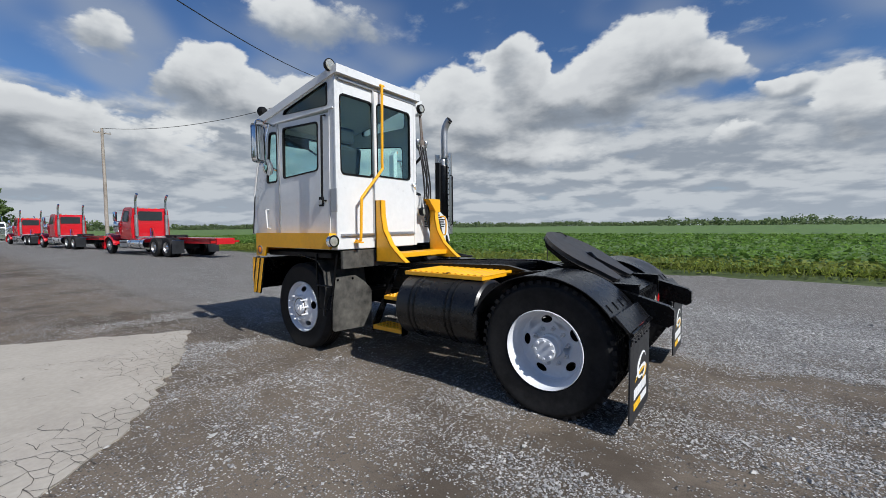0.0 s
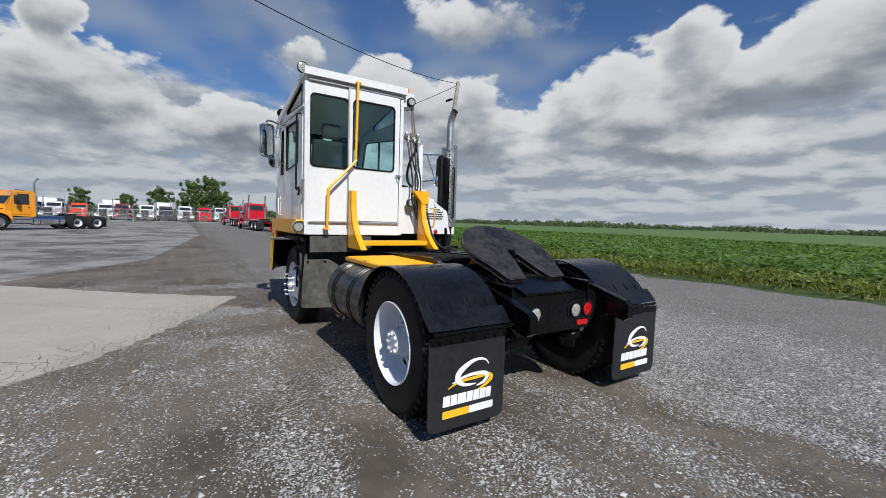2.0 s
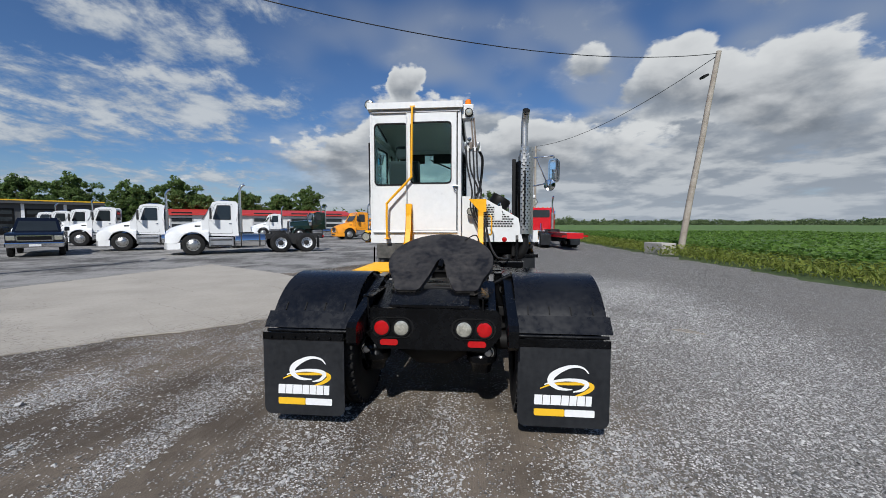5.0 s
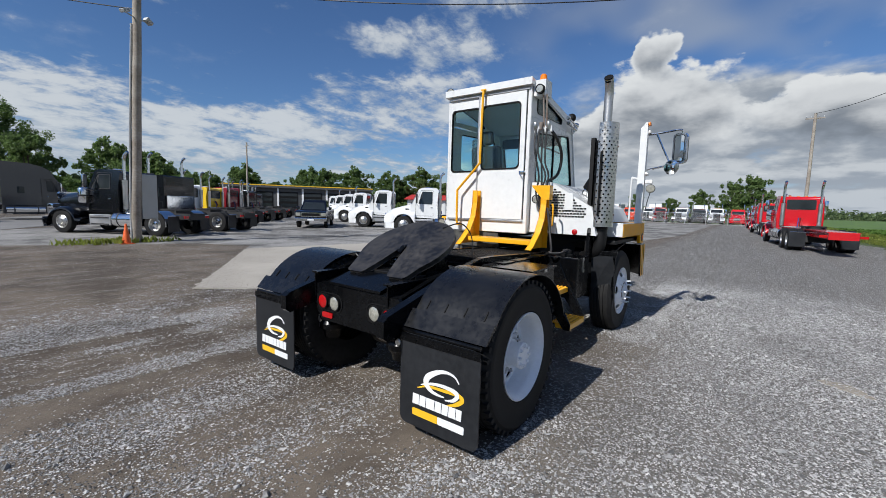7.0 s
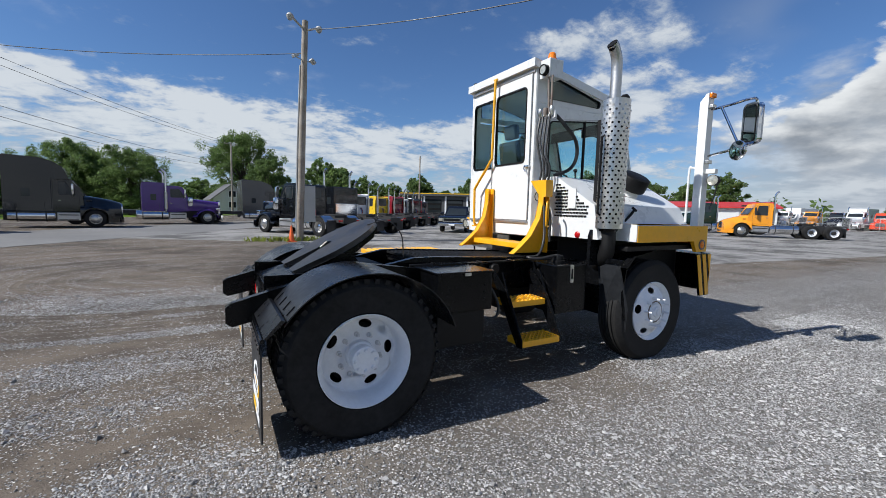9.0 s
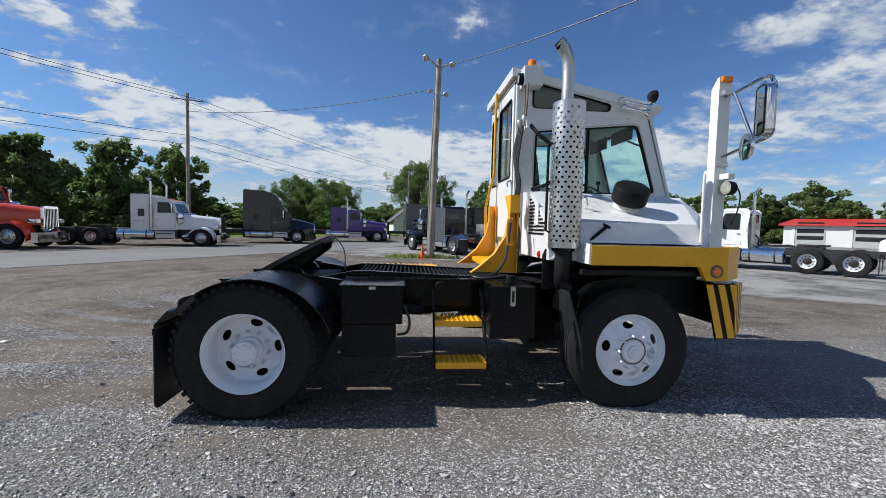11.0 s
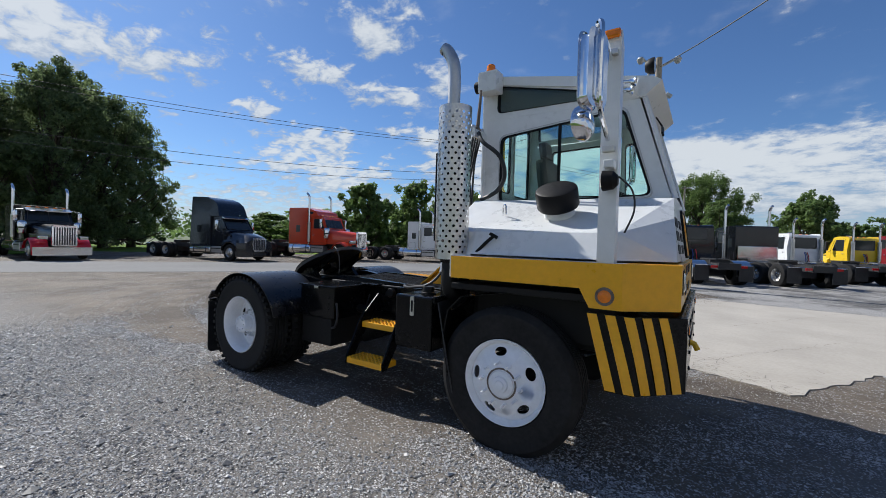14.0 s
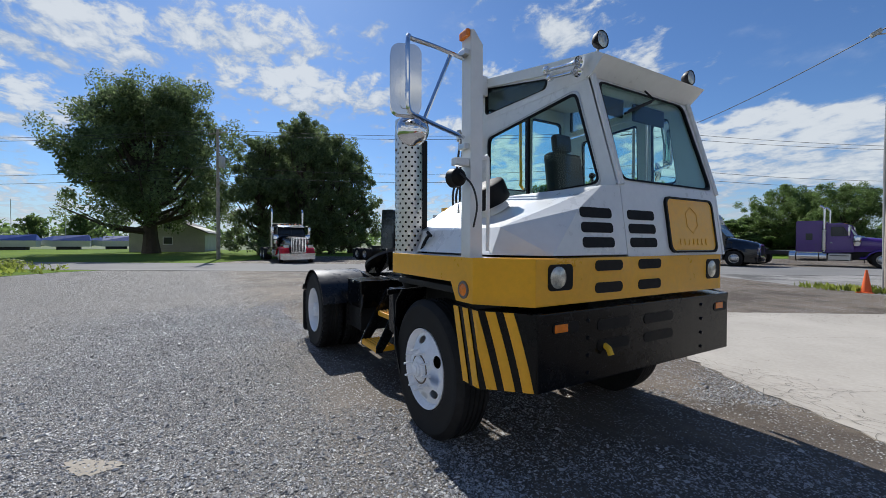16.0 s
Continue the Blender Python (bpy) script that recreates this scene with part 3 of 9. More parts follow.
def ragged(a, b, n, amp, r):
    """Points along a line, with an uneven edge."""
    a, b = Vector(a), Vector(b)
    d = (b - a).normalized()
    q = Vector((-d.y, d.x))
    return [tuple(a.lerp(b, k / n) + q * (amp * float(r.normal()))) for k in range(n)]


yard_pts = ragged((-85, 11.0), (-22, 12.6), 40, 0.25, rng) + ragged((-22, 12.6), (16.0, 14.4), 70, 0.22, rng)
yard_pts += [tuple(road_point(11.5, 22.0)), tuple(road_point(11.5, -75)), (-95, -90), (-120, -40), (-85, -5)]
flat_sheet("yard", yard_pts, 0.0, GRAVEL, "grey gravel yard with worn dirt tracks", "gravel yard")
flat_sheet("road", [road_point(10.3, -240), road_point(10.3, 260), road_point(17.2, 260), road_point(17.2, -240)], 0.012, ROADM, "pale worn asphalt road", "road")
flat_sheet("verge_lot", [road_point(17.2, -120), road_point(17.2, 19), road_point(31, 17), road_point(31, -120)], 0.006, GRAVEL, "gravel parking strip beyond the road", "gravel strip")
flat_sheet("lawn", [road_point(17.3, 19.2), road_point(17.3, 200), road_point(60, 200), road_point(60, -120), road_point(31.1, -120), road_point(31.1, 17.2)], 0.004, LAWN, "mown green lawn beyond the road", "lawn")
flat_sheet("verge_grass", [(16.2, 14.5), (5, 14.3), (5, 40), tuple(road_point(10.25, 80)), tuple(road_point(10.25, 20.0)), (18.6, 12.7), (17.2, 13.6)], 0.006, LAWN, "green roadside grass", "grass")
# tarmac apron that runs from the pad to the row of lorries, and the pale pad
flat_sheet("tarmac_apron", [(-9.7, -1.5), (-5.0, -9.6), (4.5, -14.5), (-2, -21), (-14, -32), (-30, -60), (-75, -70), (-75, 2), (-32, 2.5), (-14, 0.6)], 0.006, TARMAC, "dark worn tarmac lane", "tarmac")
pad_pts = [(-6.36, 2.25), (-4.9, 1.6), (-3.66, 0.85), (-3.0, 0.25), (-2.6, -0.35), (-2.0, -0.85), (-1.55, -1.38), (-3.2, -3.72), (-5.4, -6.95), (-11.9, -5.75), (-9.6, -2.0), (-7.4, 0.7)]
flat_sheet("lane", [(-5.4, -6.98), (-10.8, -14.6), (-16.8, -23.0), (-40.0, -55.0), (-44.0, -52.0), (-17.0, -16.0), (-13.6, -9.6), (-11.9, -5.78)], 0.010, TARMAC, "grey worn lane between the rows of lorries", "lane")
pad_edge = []
for a_, b_ in zip(pad_pts, pad_pts[1:] + pad_pts[:1]):
    pad_edge += ragged(a_, b_, max(2, int((Vector(b_) - Vector(a_)).length / 0.13)), 0.028, rng)
pad = flat_sheet("concrete_pad", pad_edge, 0.012, CONCRETE, "pale cracked concrete pad", "concrete")


def smooth_noise(x, y, seed, cell):
    """Value noise on a grid, from 0 to 1."""
    g = np.random.default_rng(seed).random((160, 160))
    u, w = x / cell + 80, y / cell + 80
    i, j = np.floor(u).astype(int) % 159, np.floor(w).astype(int) % 159
    fu, fw_ = u - np.floor(u), w - np.floor(w)
    fu, fw_ = fu * fu * (3 - 2 * fu), fw_ * fw_ * (3 - 2 * fw_)
    return (g[i, j] * (1 - fu) + g[i + 1, j] * fu) * (1 - fw_) + (g[i, j + 1] * (1 - fu) + g[i + 1, j + 1] * fu) * fw_


def in_poly(x, y, poly):
    inside = np.zeros(len(x), bool)
    for (x0, y0), (x1, y1) in zip(poly, poly[1:] + poly[:1]):
        hit = ((y0 > y) != (y1 > y)) & (x < (x1 - x0) * (y - y0) / (y1 - y0 + 1e-12) + x0)
        inside ^= hit
    return inside


def wander(a, b, r, amp):
    n = max(2, int((Vector(b) - Vector(a)).length / 0.10))
    pts = []
    for k in range(n + 1):
        p = Vector(a).lerp(Vector(b), k / n)
        pts.append((p.x + float(r.normal()) * amp, p.y + float(r.normal()) * amp))
    return pts


def crack_mesh(lines, width, z):
    vs, fs = [], []
    for pts in lines:
        for k, (x, y) in enumerate(pts):
            a, b = pts[max(0, k - 1)], pts[min(len(pts) - 1, k + 1)]
            d = Vector((b[0] - a[0], b[1] - a[1])).normalized()
            w = width * (0.35 + 0.65 * rng.random())
            vs += [(x - d.y * w, y + d.x * w, z), (x + d.y * w, y - d.x * w, z)]
            if k:
                i = len(vs) - 4
                fs.append((i, i + 1, i + 3, i + 2))
    return vs, fs


lines = []
rim = [Vector(p) for p in pad_pts[:9]]


def rim_gap(p):
    """How far a point lies from the pad's broken rim."""
    best = 99.0
    for a, b in zip(rim, rim[1:]):
        d = b - a
        k = max(0.0, min(1.0, (p - a).dot(d) / d.length_squared))
        best = min(best, (p - (a + d * k)).length)
    return best


CELL = 0.125
knots = {}


def knot(i, j):
    """A corner of the broken slabs, shifted by chance."""
    if (i, j) not in knots:
        knots[i, j] = Vector((-9.0 + CELL * (i + 0.5 * (j % 2)) + float(rng.normal()) * 0.026, -7.2 + CELL * 0.8 * j + float(rng.normal()) * 0.022))
    return knots[i, j]


for i in range(62):
    for j in range(98):
        p = knot(i, j)
        gap = rim_gap(p)
        if gap > 1.5 or not in_poly(np.array([p.x]), np.array([p.y]), pad_pts)[0]:
            continue
        near = max(0.02, 1.0 - gap / (0.35 + 1.1 * float(smooth_noise(np.array([p.x]), np.array([p.y]), 8, 0.9)[0])))
        for q, odds in ((knot(i + 1, j), 1.0), (knot(i, j + 1), 0.9)):
            if rng.random() < odds * min(1.0, near * 1.5):
                lines.append([tuple(p), tuple(p.lerp(q, 0.5) + Vector((float(rng.normal()), float(rng.normal()))) * 0.010), tuple(q)])
for a, b in (((-3.5, 0.4), (-5.2, -2.6)), ((-2.9, -0.2), (-4.1, -1.6)), ((-5.5, 1.4), (-7.5, -1.5)), ((-6.0, -2.0), (-9.0, -7.0))):
    lines.append(wander(a, b, rng, 0.022))
v, f = crack_mesh(lines, 0.0026, 0.0165)
cr = raw("cracks", v, f, CRACK, pad)
cr["kind"] = "stuff"

SAND = surface("pale_sandy_dust", (0.26, 0.225, 0.175), 0.9, col2=(0.38, 0.34, 0.28), scales=(4.0, 40), bump=0.04, grain=70)
for cx, cy, long_, wide_, spin in ((-3.68, 7.30, 0.24, 0.11, 0.9),):
    rim_pts = []
    for k in range(40):
        a_ = 2 * math.pi * k / 40
        q_ = 0.8 + 0.14 * math.sin(3 * a_ + cx) + 0.10 * float(rng.normal())
        u_, w_ = long_ * q_ * math.cos(a_), wide_ * q_ * math.sin(a_)
        rim_pts.append((cx + u_ * math.cos(spin) - w_ * math.sin(spin), cy + u_ * math.sin(spin) + w_ * math.cos(spin)))
    flat_sheet("dust_patch", rim_pts, 0.005, SAND, "pale sandy dust patch on the gravel", "dust patch", 0.004)

# loose stones, thick in drifts and thin in the wheel tracks


def stones(count, x0, x1, y0, y1, size, name, material, label, bare, flat=0.62, side=0.25):
    """Loose chips: faceted caps that rest on the yard, thin in the worn wheel tracks."""
    x, y = rng.uniform(x0, x1, count), rng.uniform(y0, y1, count)
    u = np.hypot(np.maximum(x - 0.6, 0), y + 2.6)
    lane = smooth_noise(u * 3.4, (x - y) * 0.16, 12, 1.0) - 0.5
    here = np.clip((x + 2.5) / 2.5, 0, 1) * np.clip((9.0 - u) / 2.0, 0, 1)
    d = 0.66 * smooth_noise(x, y, 3, 0.85) + 0.26 * smooth_noise(x, y, 4, 0.30) + side * np.clip((y - 4.8) / 1.8, 0, 1) + 1.1 * lane * here
    # thickest on the worn loop round the tractor
    loop = np.abs(np.hypot((x + 2.4) / 4.9, (y - 4.2) / 4.6) - 1) * 4.7
    rim = np.minimum(np.minimum(x - x0, x1 - x), np.where(y1 > 8, y1 - y, np.minimum(9.0, y - y0 + (y1 - y) * 0)))
    thin = np.clip((rim + 0.5 * smooth_noise(x, y, 6, 0.7) - 0.3) / 2.2, 0, 1) ** 1.3
    keep = (rng.random(count) < np.clip((d - bare) * 4.2, 0.03, 1) * thin * np.clip(1.5 - loop / 3.0, 0.12, 1)) & ~in_poly(x, y, pad_pts)
    x, y = x[keep], y[keep]
    n = len(x)
    s = size * rng.lognormal(0, 0.38, n)
    a = rng.uniform(0, 6.28, n)
    ang = np.arange(5) * 1.2566 + rng.uniform(-0.35, 0.35, (n, 5))
    rad = s[:, None] * rng.uniform(0.75, 1.25, (n, 5))
    bx_, by_ = rad * np.cos(ang) * 1.3, rad * np.sin(ang) * 0.85
    tx_, ty_ = s * rng.normal(0, 0.42, n), s * rng.normal(0, 0.32, n)
    px_, py_ = np.concatenate([bx_, tx_[:, None]], 1), np.concatenate([by_, ty_[:, None]], 1)
    lean_ = rng.normal(0, 0.22, (n, 1))
    pz_ = np.concatenate([np.full((n, 5), 0.15) * s[:, None] + np.abs(lean_ * bx_), (s * flat * rng.uniform(0.7, 1.3, n) + s * 0.3)[:, None]], 1)
    ca, sa = np.cos(a)[:, None], np.sin(a)[:, None]
    v = np.stack([px_ * ca - py_ * sa + x[:, None], px_ * sa + py_ * ca + y[:, None], pz_], 2).reshape(-1, 3)
    cap = np.array([(0, 1, 5), (1, 2, 5), (2, 3, 5), (3, 4, 5), (4, 0, 5)])
    f = (cap[None] + 6 * np.arange(n)[:, None, None]).reshape(-1, 3)
    ob = raw(name, v, f, material)
    return tagged(ob, label, "gravel", kind="stuff")


STONE = surface("crushed_stone", (0.20, 0.196, 0.190), 0.5, col2=(0.43, 0.425, 0.415), scales=(0.8, 30), random_tint=0.65, spec=0.5)
stones(560000, -9.0, 4.2, -1.6, 5.6, 0.0050, "loose_gravel", STONE, "loose grey crushed stone on the yard", 0.40)
stones(330000, -10.5, 4.2, 5.0, 9.8, 0.0056, "gravel_drift", STONE, "thick drift of grey crushed stone on the yard", 0.32, 0.60, 0.36)
stones(14000, -9.5, 4.5, -1.5, 10.0, 0.0110, "coarse_gravel", STONE, "coarse loose crushed stones on the yard", 0.32)


# ---- terminal tractor ----
BASE = Vector((-2.9, 3.95, 0.0))
tractor = thing("terminal_tractor", "white and yellow single-axle terminal tractor with black chassis parked on gravel", "yard truck", at=Matrix.Translation(BASE))
MID = 3.97


AT = Vector((0.0, 0.0, 0.025))


def tp(name, bm, material, parent=None, label="", bevel=0.0, smooth=False):
    return part(name, bm, material, parent or tractor, label, bevel, smooth, AT - BASE)


lug_places = []
lug_mesh = {}


def add_lugs(wheel):
    """Tread blocks round the shoulder of a tyre, all on one mesh."""
    for m in lug_places:
        if "lug" not in lug_mesh:
            bm = bmesh.new()
            bmesh.ops.create_cube(bm, size=1.0)
            me = bpy.data.meshes.new("tread_block")
            bm.to_mesh(me)
            bm.free()
            me.materials.append(RUBBER)
            lug_mesh["lug"] = me
        ob = new("tread_block", lug_mesh["lug"])
        ob.parent = wheel
        ob.matrix_local = Matrix.Translation(AT - BASE) @ m
    lug_places.clear()


def tyre_mesh(x, y, z, side, radius=0.545, width=0.275, lugs=False):
    w, R = width, radius
    prof = [(0.285, -w + 0.02), (0.31, -w + 0.004), (0.42, -w - 0.006), (0.48, -w), (R - 0.02, -w + 0.015), (R - 0.004, -w + 0.032)]
    tread = []
    n = 5
    for k in range(n):
        a = -w + 0.036 + (w - 0.072) * k / n
        b = -w + 0.036 + (w - 0.072) * (k + 1) / n
        tread += [(R, a), (R + 0.002, b - 0.014), (R - 0.012, b - 0.011), (R - 0.012, b - 0.003)] if k < n - 1 else [(R, a), (R, b)]
    prof += tread + [(R - 0.004, -0.032), (R - 0.02, -0.015), (0.505, -0.004), (0.497, 0.003), (0.465, 0.006), (0.45, 0.001), (0.37, 0.005), (0.327, 0.001), (0.320, -0.008), (0.306, -0.034)]
    bm = lathe(prof, (x, y, z), "y", 72, flip=side)
    if lugs:
        for k in range(46):
            a = 2 * math.pi * (k + 0.5 * (side > 0)) / 46
            for h in (-0.03, -w + 0.03):
                m = Matrix.Translation((x, y + side * h, z)) @ Matrix.Rotation(-a, 4, "Y") @ Matrix.Translation((R - 0.012, 0, 0)) @ Matrix.Diagonal((0.030, 0.060, 0.034, 1))
                lug_places.append(m)
    for v in bm.verts:
        # the loaded tyre spreads where it meets the ground
        if v.co.z < 0.10:
            k = (0.10 - v.co.z) / 0.16
            v.co.y += (v.co.y - (y - side * w / 2)) * 0.10 * k
        v.co.z = max(v.co.z, -0.04)
    return bm


def rim_disc(x, y, z, side, r0, r1, h0, h1, hole_r, hole_v, turn=0.0):
    """A wheel disc with five oval openings, from the hub's edge to the barrel."""
    bm = bmesh.new()
    for s in range(5):
        mid = radians(turn + 72 * s)

        def place(u, v, w):
            a = mid + u
            t = (v - r0) / (r1 - r0)
            h = h0 + (h1 - h0) * t * t - w
            return (x + v * math.cos(a), y + side * h, z + v * math.sin(a))
        outer = []
        half = radians(36)
        for k in range(9):
            outer.append((-half + 2 * half * k / 8, r0))
        for k in range(9):
            outer.append((half - 2 * half * k / 8, r1))
        hole = [(hole_r * 1.35 / hole_v * math.cos(2 * math.pi * k / 18), hole_v + hole_r * 0.85 * math.sin(2 * math.pi * k / 18)) for k in range(18)]
        holed(outer, hole, place, 0.008, bm)
    bmesh.ops.remove_doubles(bm, verts=bm.verts, dist=0.0008)
    return bm


def studs(x, y, z, side, r, n, h0, h1, size, turn=0.0):
    out = []
    for k in range(n):
        a = radians(turn) + 2 * math.pi * k / n
        bm = lathe([(0, h1), (size * 0.55, h1), (size * 0.6, h1 - 0.008), (size * 0.6, h0 + 0.016), (size, h0 + 0.015), (size * 1.1, h0)], (x + r * math.cos(a), y, z + r * math.sin(a)), "y", 8, flip=side)
        out.append(bm)
    return out


def front_wheel(x, y, z, side):
    tyre = tp("front_wheel", tyre_mesh(x, y, z, side), RUBBER, label="worn black steer tyre on a white painted rim", smooth=True)
    tp("rim", lathe([(0.285, -0.20), (0.28, -0.05), (0.292, -0.022), (0.306, -0.004), (0.312, 0.006), (0.316, 0.002), (0.312, -0.012)], (x, y, z), "y", 48, flip=side), RIM, tyre, smooth=True)
    tp("wheel_disc", rim_disc(x, y, z, side, 0.10, 0.284, 0.035, -0.05, 0.036, 0.225, 10), RIM, tyre, smooth=True)
    tp("hub", lathe([(0, 0.078), (0.03, 0.078), (0.035, 0.07), (0.055, 0.068), (0.06, 0.05), (0.092, 0.047), (0.1, 0.03)], (x, y, z), "y", 32, flip=side), RIM, tyre, smooth=True)
    tp("hub_rust_ring", lathe([(0.104, 0.036), (0.116, 0.036), (0.116, 0.028), (0.104, 0.028), (0.104, 0.036)], (x, y, z), "y", 32, flip=side), RUST, tyre)
    for bm in studs(x, y, z, side, 0.147, 10, 0.018, 0.10, 0.016, 6):
        tp("lug_nut", bm, RIM, tyre)
    tp("brake_drum", lathe([(0, -0.10), (0.20, -0.10), (0.21, -0.12), (0.21, -0.26), (0, -0.26)], (x, y, z), "y", 32, flip=side), DULL, tyre)
    return tyre


def rear_wheel(x, y, z, side):
    tyre = tp("rear_wheel", tyre_mesh(x, y, z, side, lugs=True), RUBBER, label="dual black drive tyre with lug tread on a deep white rim", smooth=True)
    add_lugs(tyre)
    inner_ = tp("inner_tyre", tyre_mesh(x, y - side * 0.335, z, side, lugs=True), RUBBER, tyre, smooth=True)
    add_lugs(inner_)
    tp("rim", lathe([(0.255, -0.185), (0.272, -0.165), (0.278, -0.10), (0.274, -0.06), (0.286, -0.03), (0.302, -0.006), (0.312, 0.006), (0.317, 0.002), (0.313, -0.012)], (x, y, z), "y", 56, flip=side), RIM, tyre, smooth=True)
    tp("wheel_disc", rim_disc(x, y, z, side, 0.10, 0.268, -0.155, -0.175, 0.036, 0.215, 30), RIM, tyre, smooth=True)
    tp("hub", lathe([(0, -0.012), (0.088, -0.012), (0.094, -0.018), (0.094, -0.045), (0.085, -0.05), (0.085, -0.11), (0.10, -0.115), (0.104, -0.16)], (x, y, z), "y", 40, flip=side), RIM, tyre, smooth=True)
    for bm in studs(x, y, z, side, 0.07, 8, -0.012, 0.002, 0.012):
        tp("hub_bolt", bm, RIM, tyre)
    for bm in studs(x, y, z, side, 0.145, 10, -0.155, -0.105, 0.017, 10):
        tp("lug_nut", bm, STUD, tyre)
    tp("brake_drum", lathe([(0, -0.20), (0.20, -0.20), (0.22, -0.22), (0.22, -0.42), (0, -0.42)], (x, y, z), "y", 32, flip=side), DULL, tyre)
    return tyre


front_wheel(-4.345, 5.14, 0.482, 1)
front_wheel(-4.345, 2.79, 0.482, -1)
rear_wheel(-1.152, 5.258, 0.495, 1)
rear_wheel(-1.152, 2.806, 0.495, -1)
tp("front_axle", tube([(-4.34, 2.95, 0.47), (-4.34, 3.4, 0.42), (-4.34, 4.5, 0.42), (-4.34, 5.0, 0.47)], 0.06), DULL, smooth=True)
tp("rear_axle", tube([(-1.17, 3.2, 0.5), (-1.17, 3.6, 0.5), (-1.17, 3.72, 0.5), (-1.17, 3.85, 0.5), (-1.17, 4.1, 0.5), (-1.17, 4.25, 0.5), (-1.17, 4.4, 0.5), (-1.17, 4.9, 0.5)], [0.08, 0.08, 0.14, 0.22, 0.22, 0.14, 0.08, 0.08], 16), DULL, smooth=True)
for s in (-1, 1):
    tp("brake_chamber", lathe([(0, -0.42), (0.035, -0.42), (0.035, -0.44), (0.062, -0.445), (0.068, -0.46), (0.068, -0.55), (0.074, -0.555), (0.074, -0.575), (0.066, -0.58), (0.06, -0.66), (0, -0.67)], (-0.28, MID + s * 0.47, 0.53), "x", 20), BLACK, smooth=True)
    tp("brake_chamber_cap", lathe([(0, 0.0), (0.02, 0.0), (0.028, -0.006), (0.03, -0.02), (0.044, -0.022), (0.046, -0.03)], (-0.69, MID + s * 0.47, 0.53), "x", 18), STEEL, smooth=True)
    tp("air_spring", lathe([(0, 0.10), (0.085, 0.10), (0.11, 0.075), (0.12, 0.045), (0.105, 0.02), (0.12, -0.005), (0.115, -0.05), (0.085, -0.08), (0.07, -0.14), (0, -0.14)], (-0.80, MID + s * 0.42, 0.50), "z", 28), BLACK, label="black rubber air spring", smooth=True)
    # chassis rail with flanges
    y0 = MID + s * 0.43
    bm = bx(-5.3, -0.62, y0 - 0.006, y0 + 0.006, 0.70, 0.965)
    bx(-5.3, -0.62, y0 - 0.04, y0 + 0.04, 0.953, 0.967, bm)
    bx(-5.3, -0.62, y0 - 0.04, y0 + 0.04, 0.698, 0.712, bm)
    tp("chassis_rail", bm, BLACK)
for x in (-4.9, -3.7, -2.9, -2.1, -0.95):
    tp("crossmember", bx(x - 0.04, x + 0.04, MID - 0.43, MID + 0.43, 0.74, 0.93), DULL, bevel=0.008)
tp("transmission_case", bx(-4.6, -3.0, MID - 0.24, MID + 0.24, 0.42, 0.95), DULL, bevel=0.06)
tp("drive_shaft", tube([(-3.0, MID, 0.62), (-1.4, MID, 0.52)], 0.05), DULL, smooth=True)
tp("engine_block", bx(-5.1, -3.95, MID + 0.12, MID + 0.95, 0.75, 1.36), DULL, bevel=0.05)

# tail
AT = Vector((-0.05, 0.055, 0.015))
tp("tail_panel", prism([(3.46, 0.83), (3.50, 0.88), (4.44, 0.88), (4.48, 0.83), (4.48, 0.69), (4.38, 0.57), (3.56, 0.57), (3.46, 0.69)], "x", -0.62, -0.585), BLACK, bevel=0.006)
tp("tail_cover", solid([(-0.60, 3.50, 0.875), (-0.60, 4.44, 0.875), (-1.15, 4.44, 1.015), (-1.15, 3.50, 1.015), (-0.60, 3.50, 0.855), (-0.60, 4.44, 0.855), (-1.15, 4.44, 0.99), (-1.15, 3.50, 0.99)],
                       [(0, 1, 2, 3), (4, 7, 6, 5), (0, 4, 5, 1), (1, 5, 6, 2), (2, 6, 7, 3), (3, 7, 4, 0)]), BLACK, bevel=0.005)
tp("tail_lip", prism([(-0.60, 0.905), (-0.86, 0.985), (-0.87, 0.965), (-0.60, 0.885)], "y", 3.64, 4.24), BLACK, bevel=0.004)
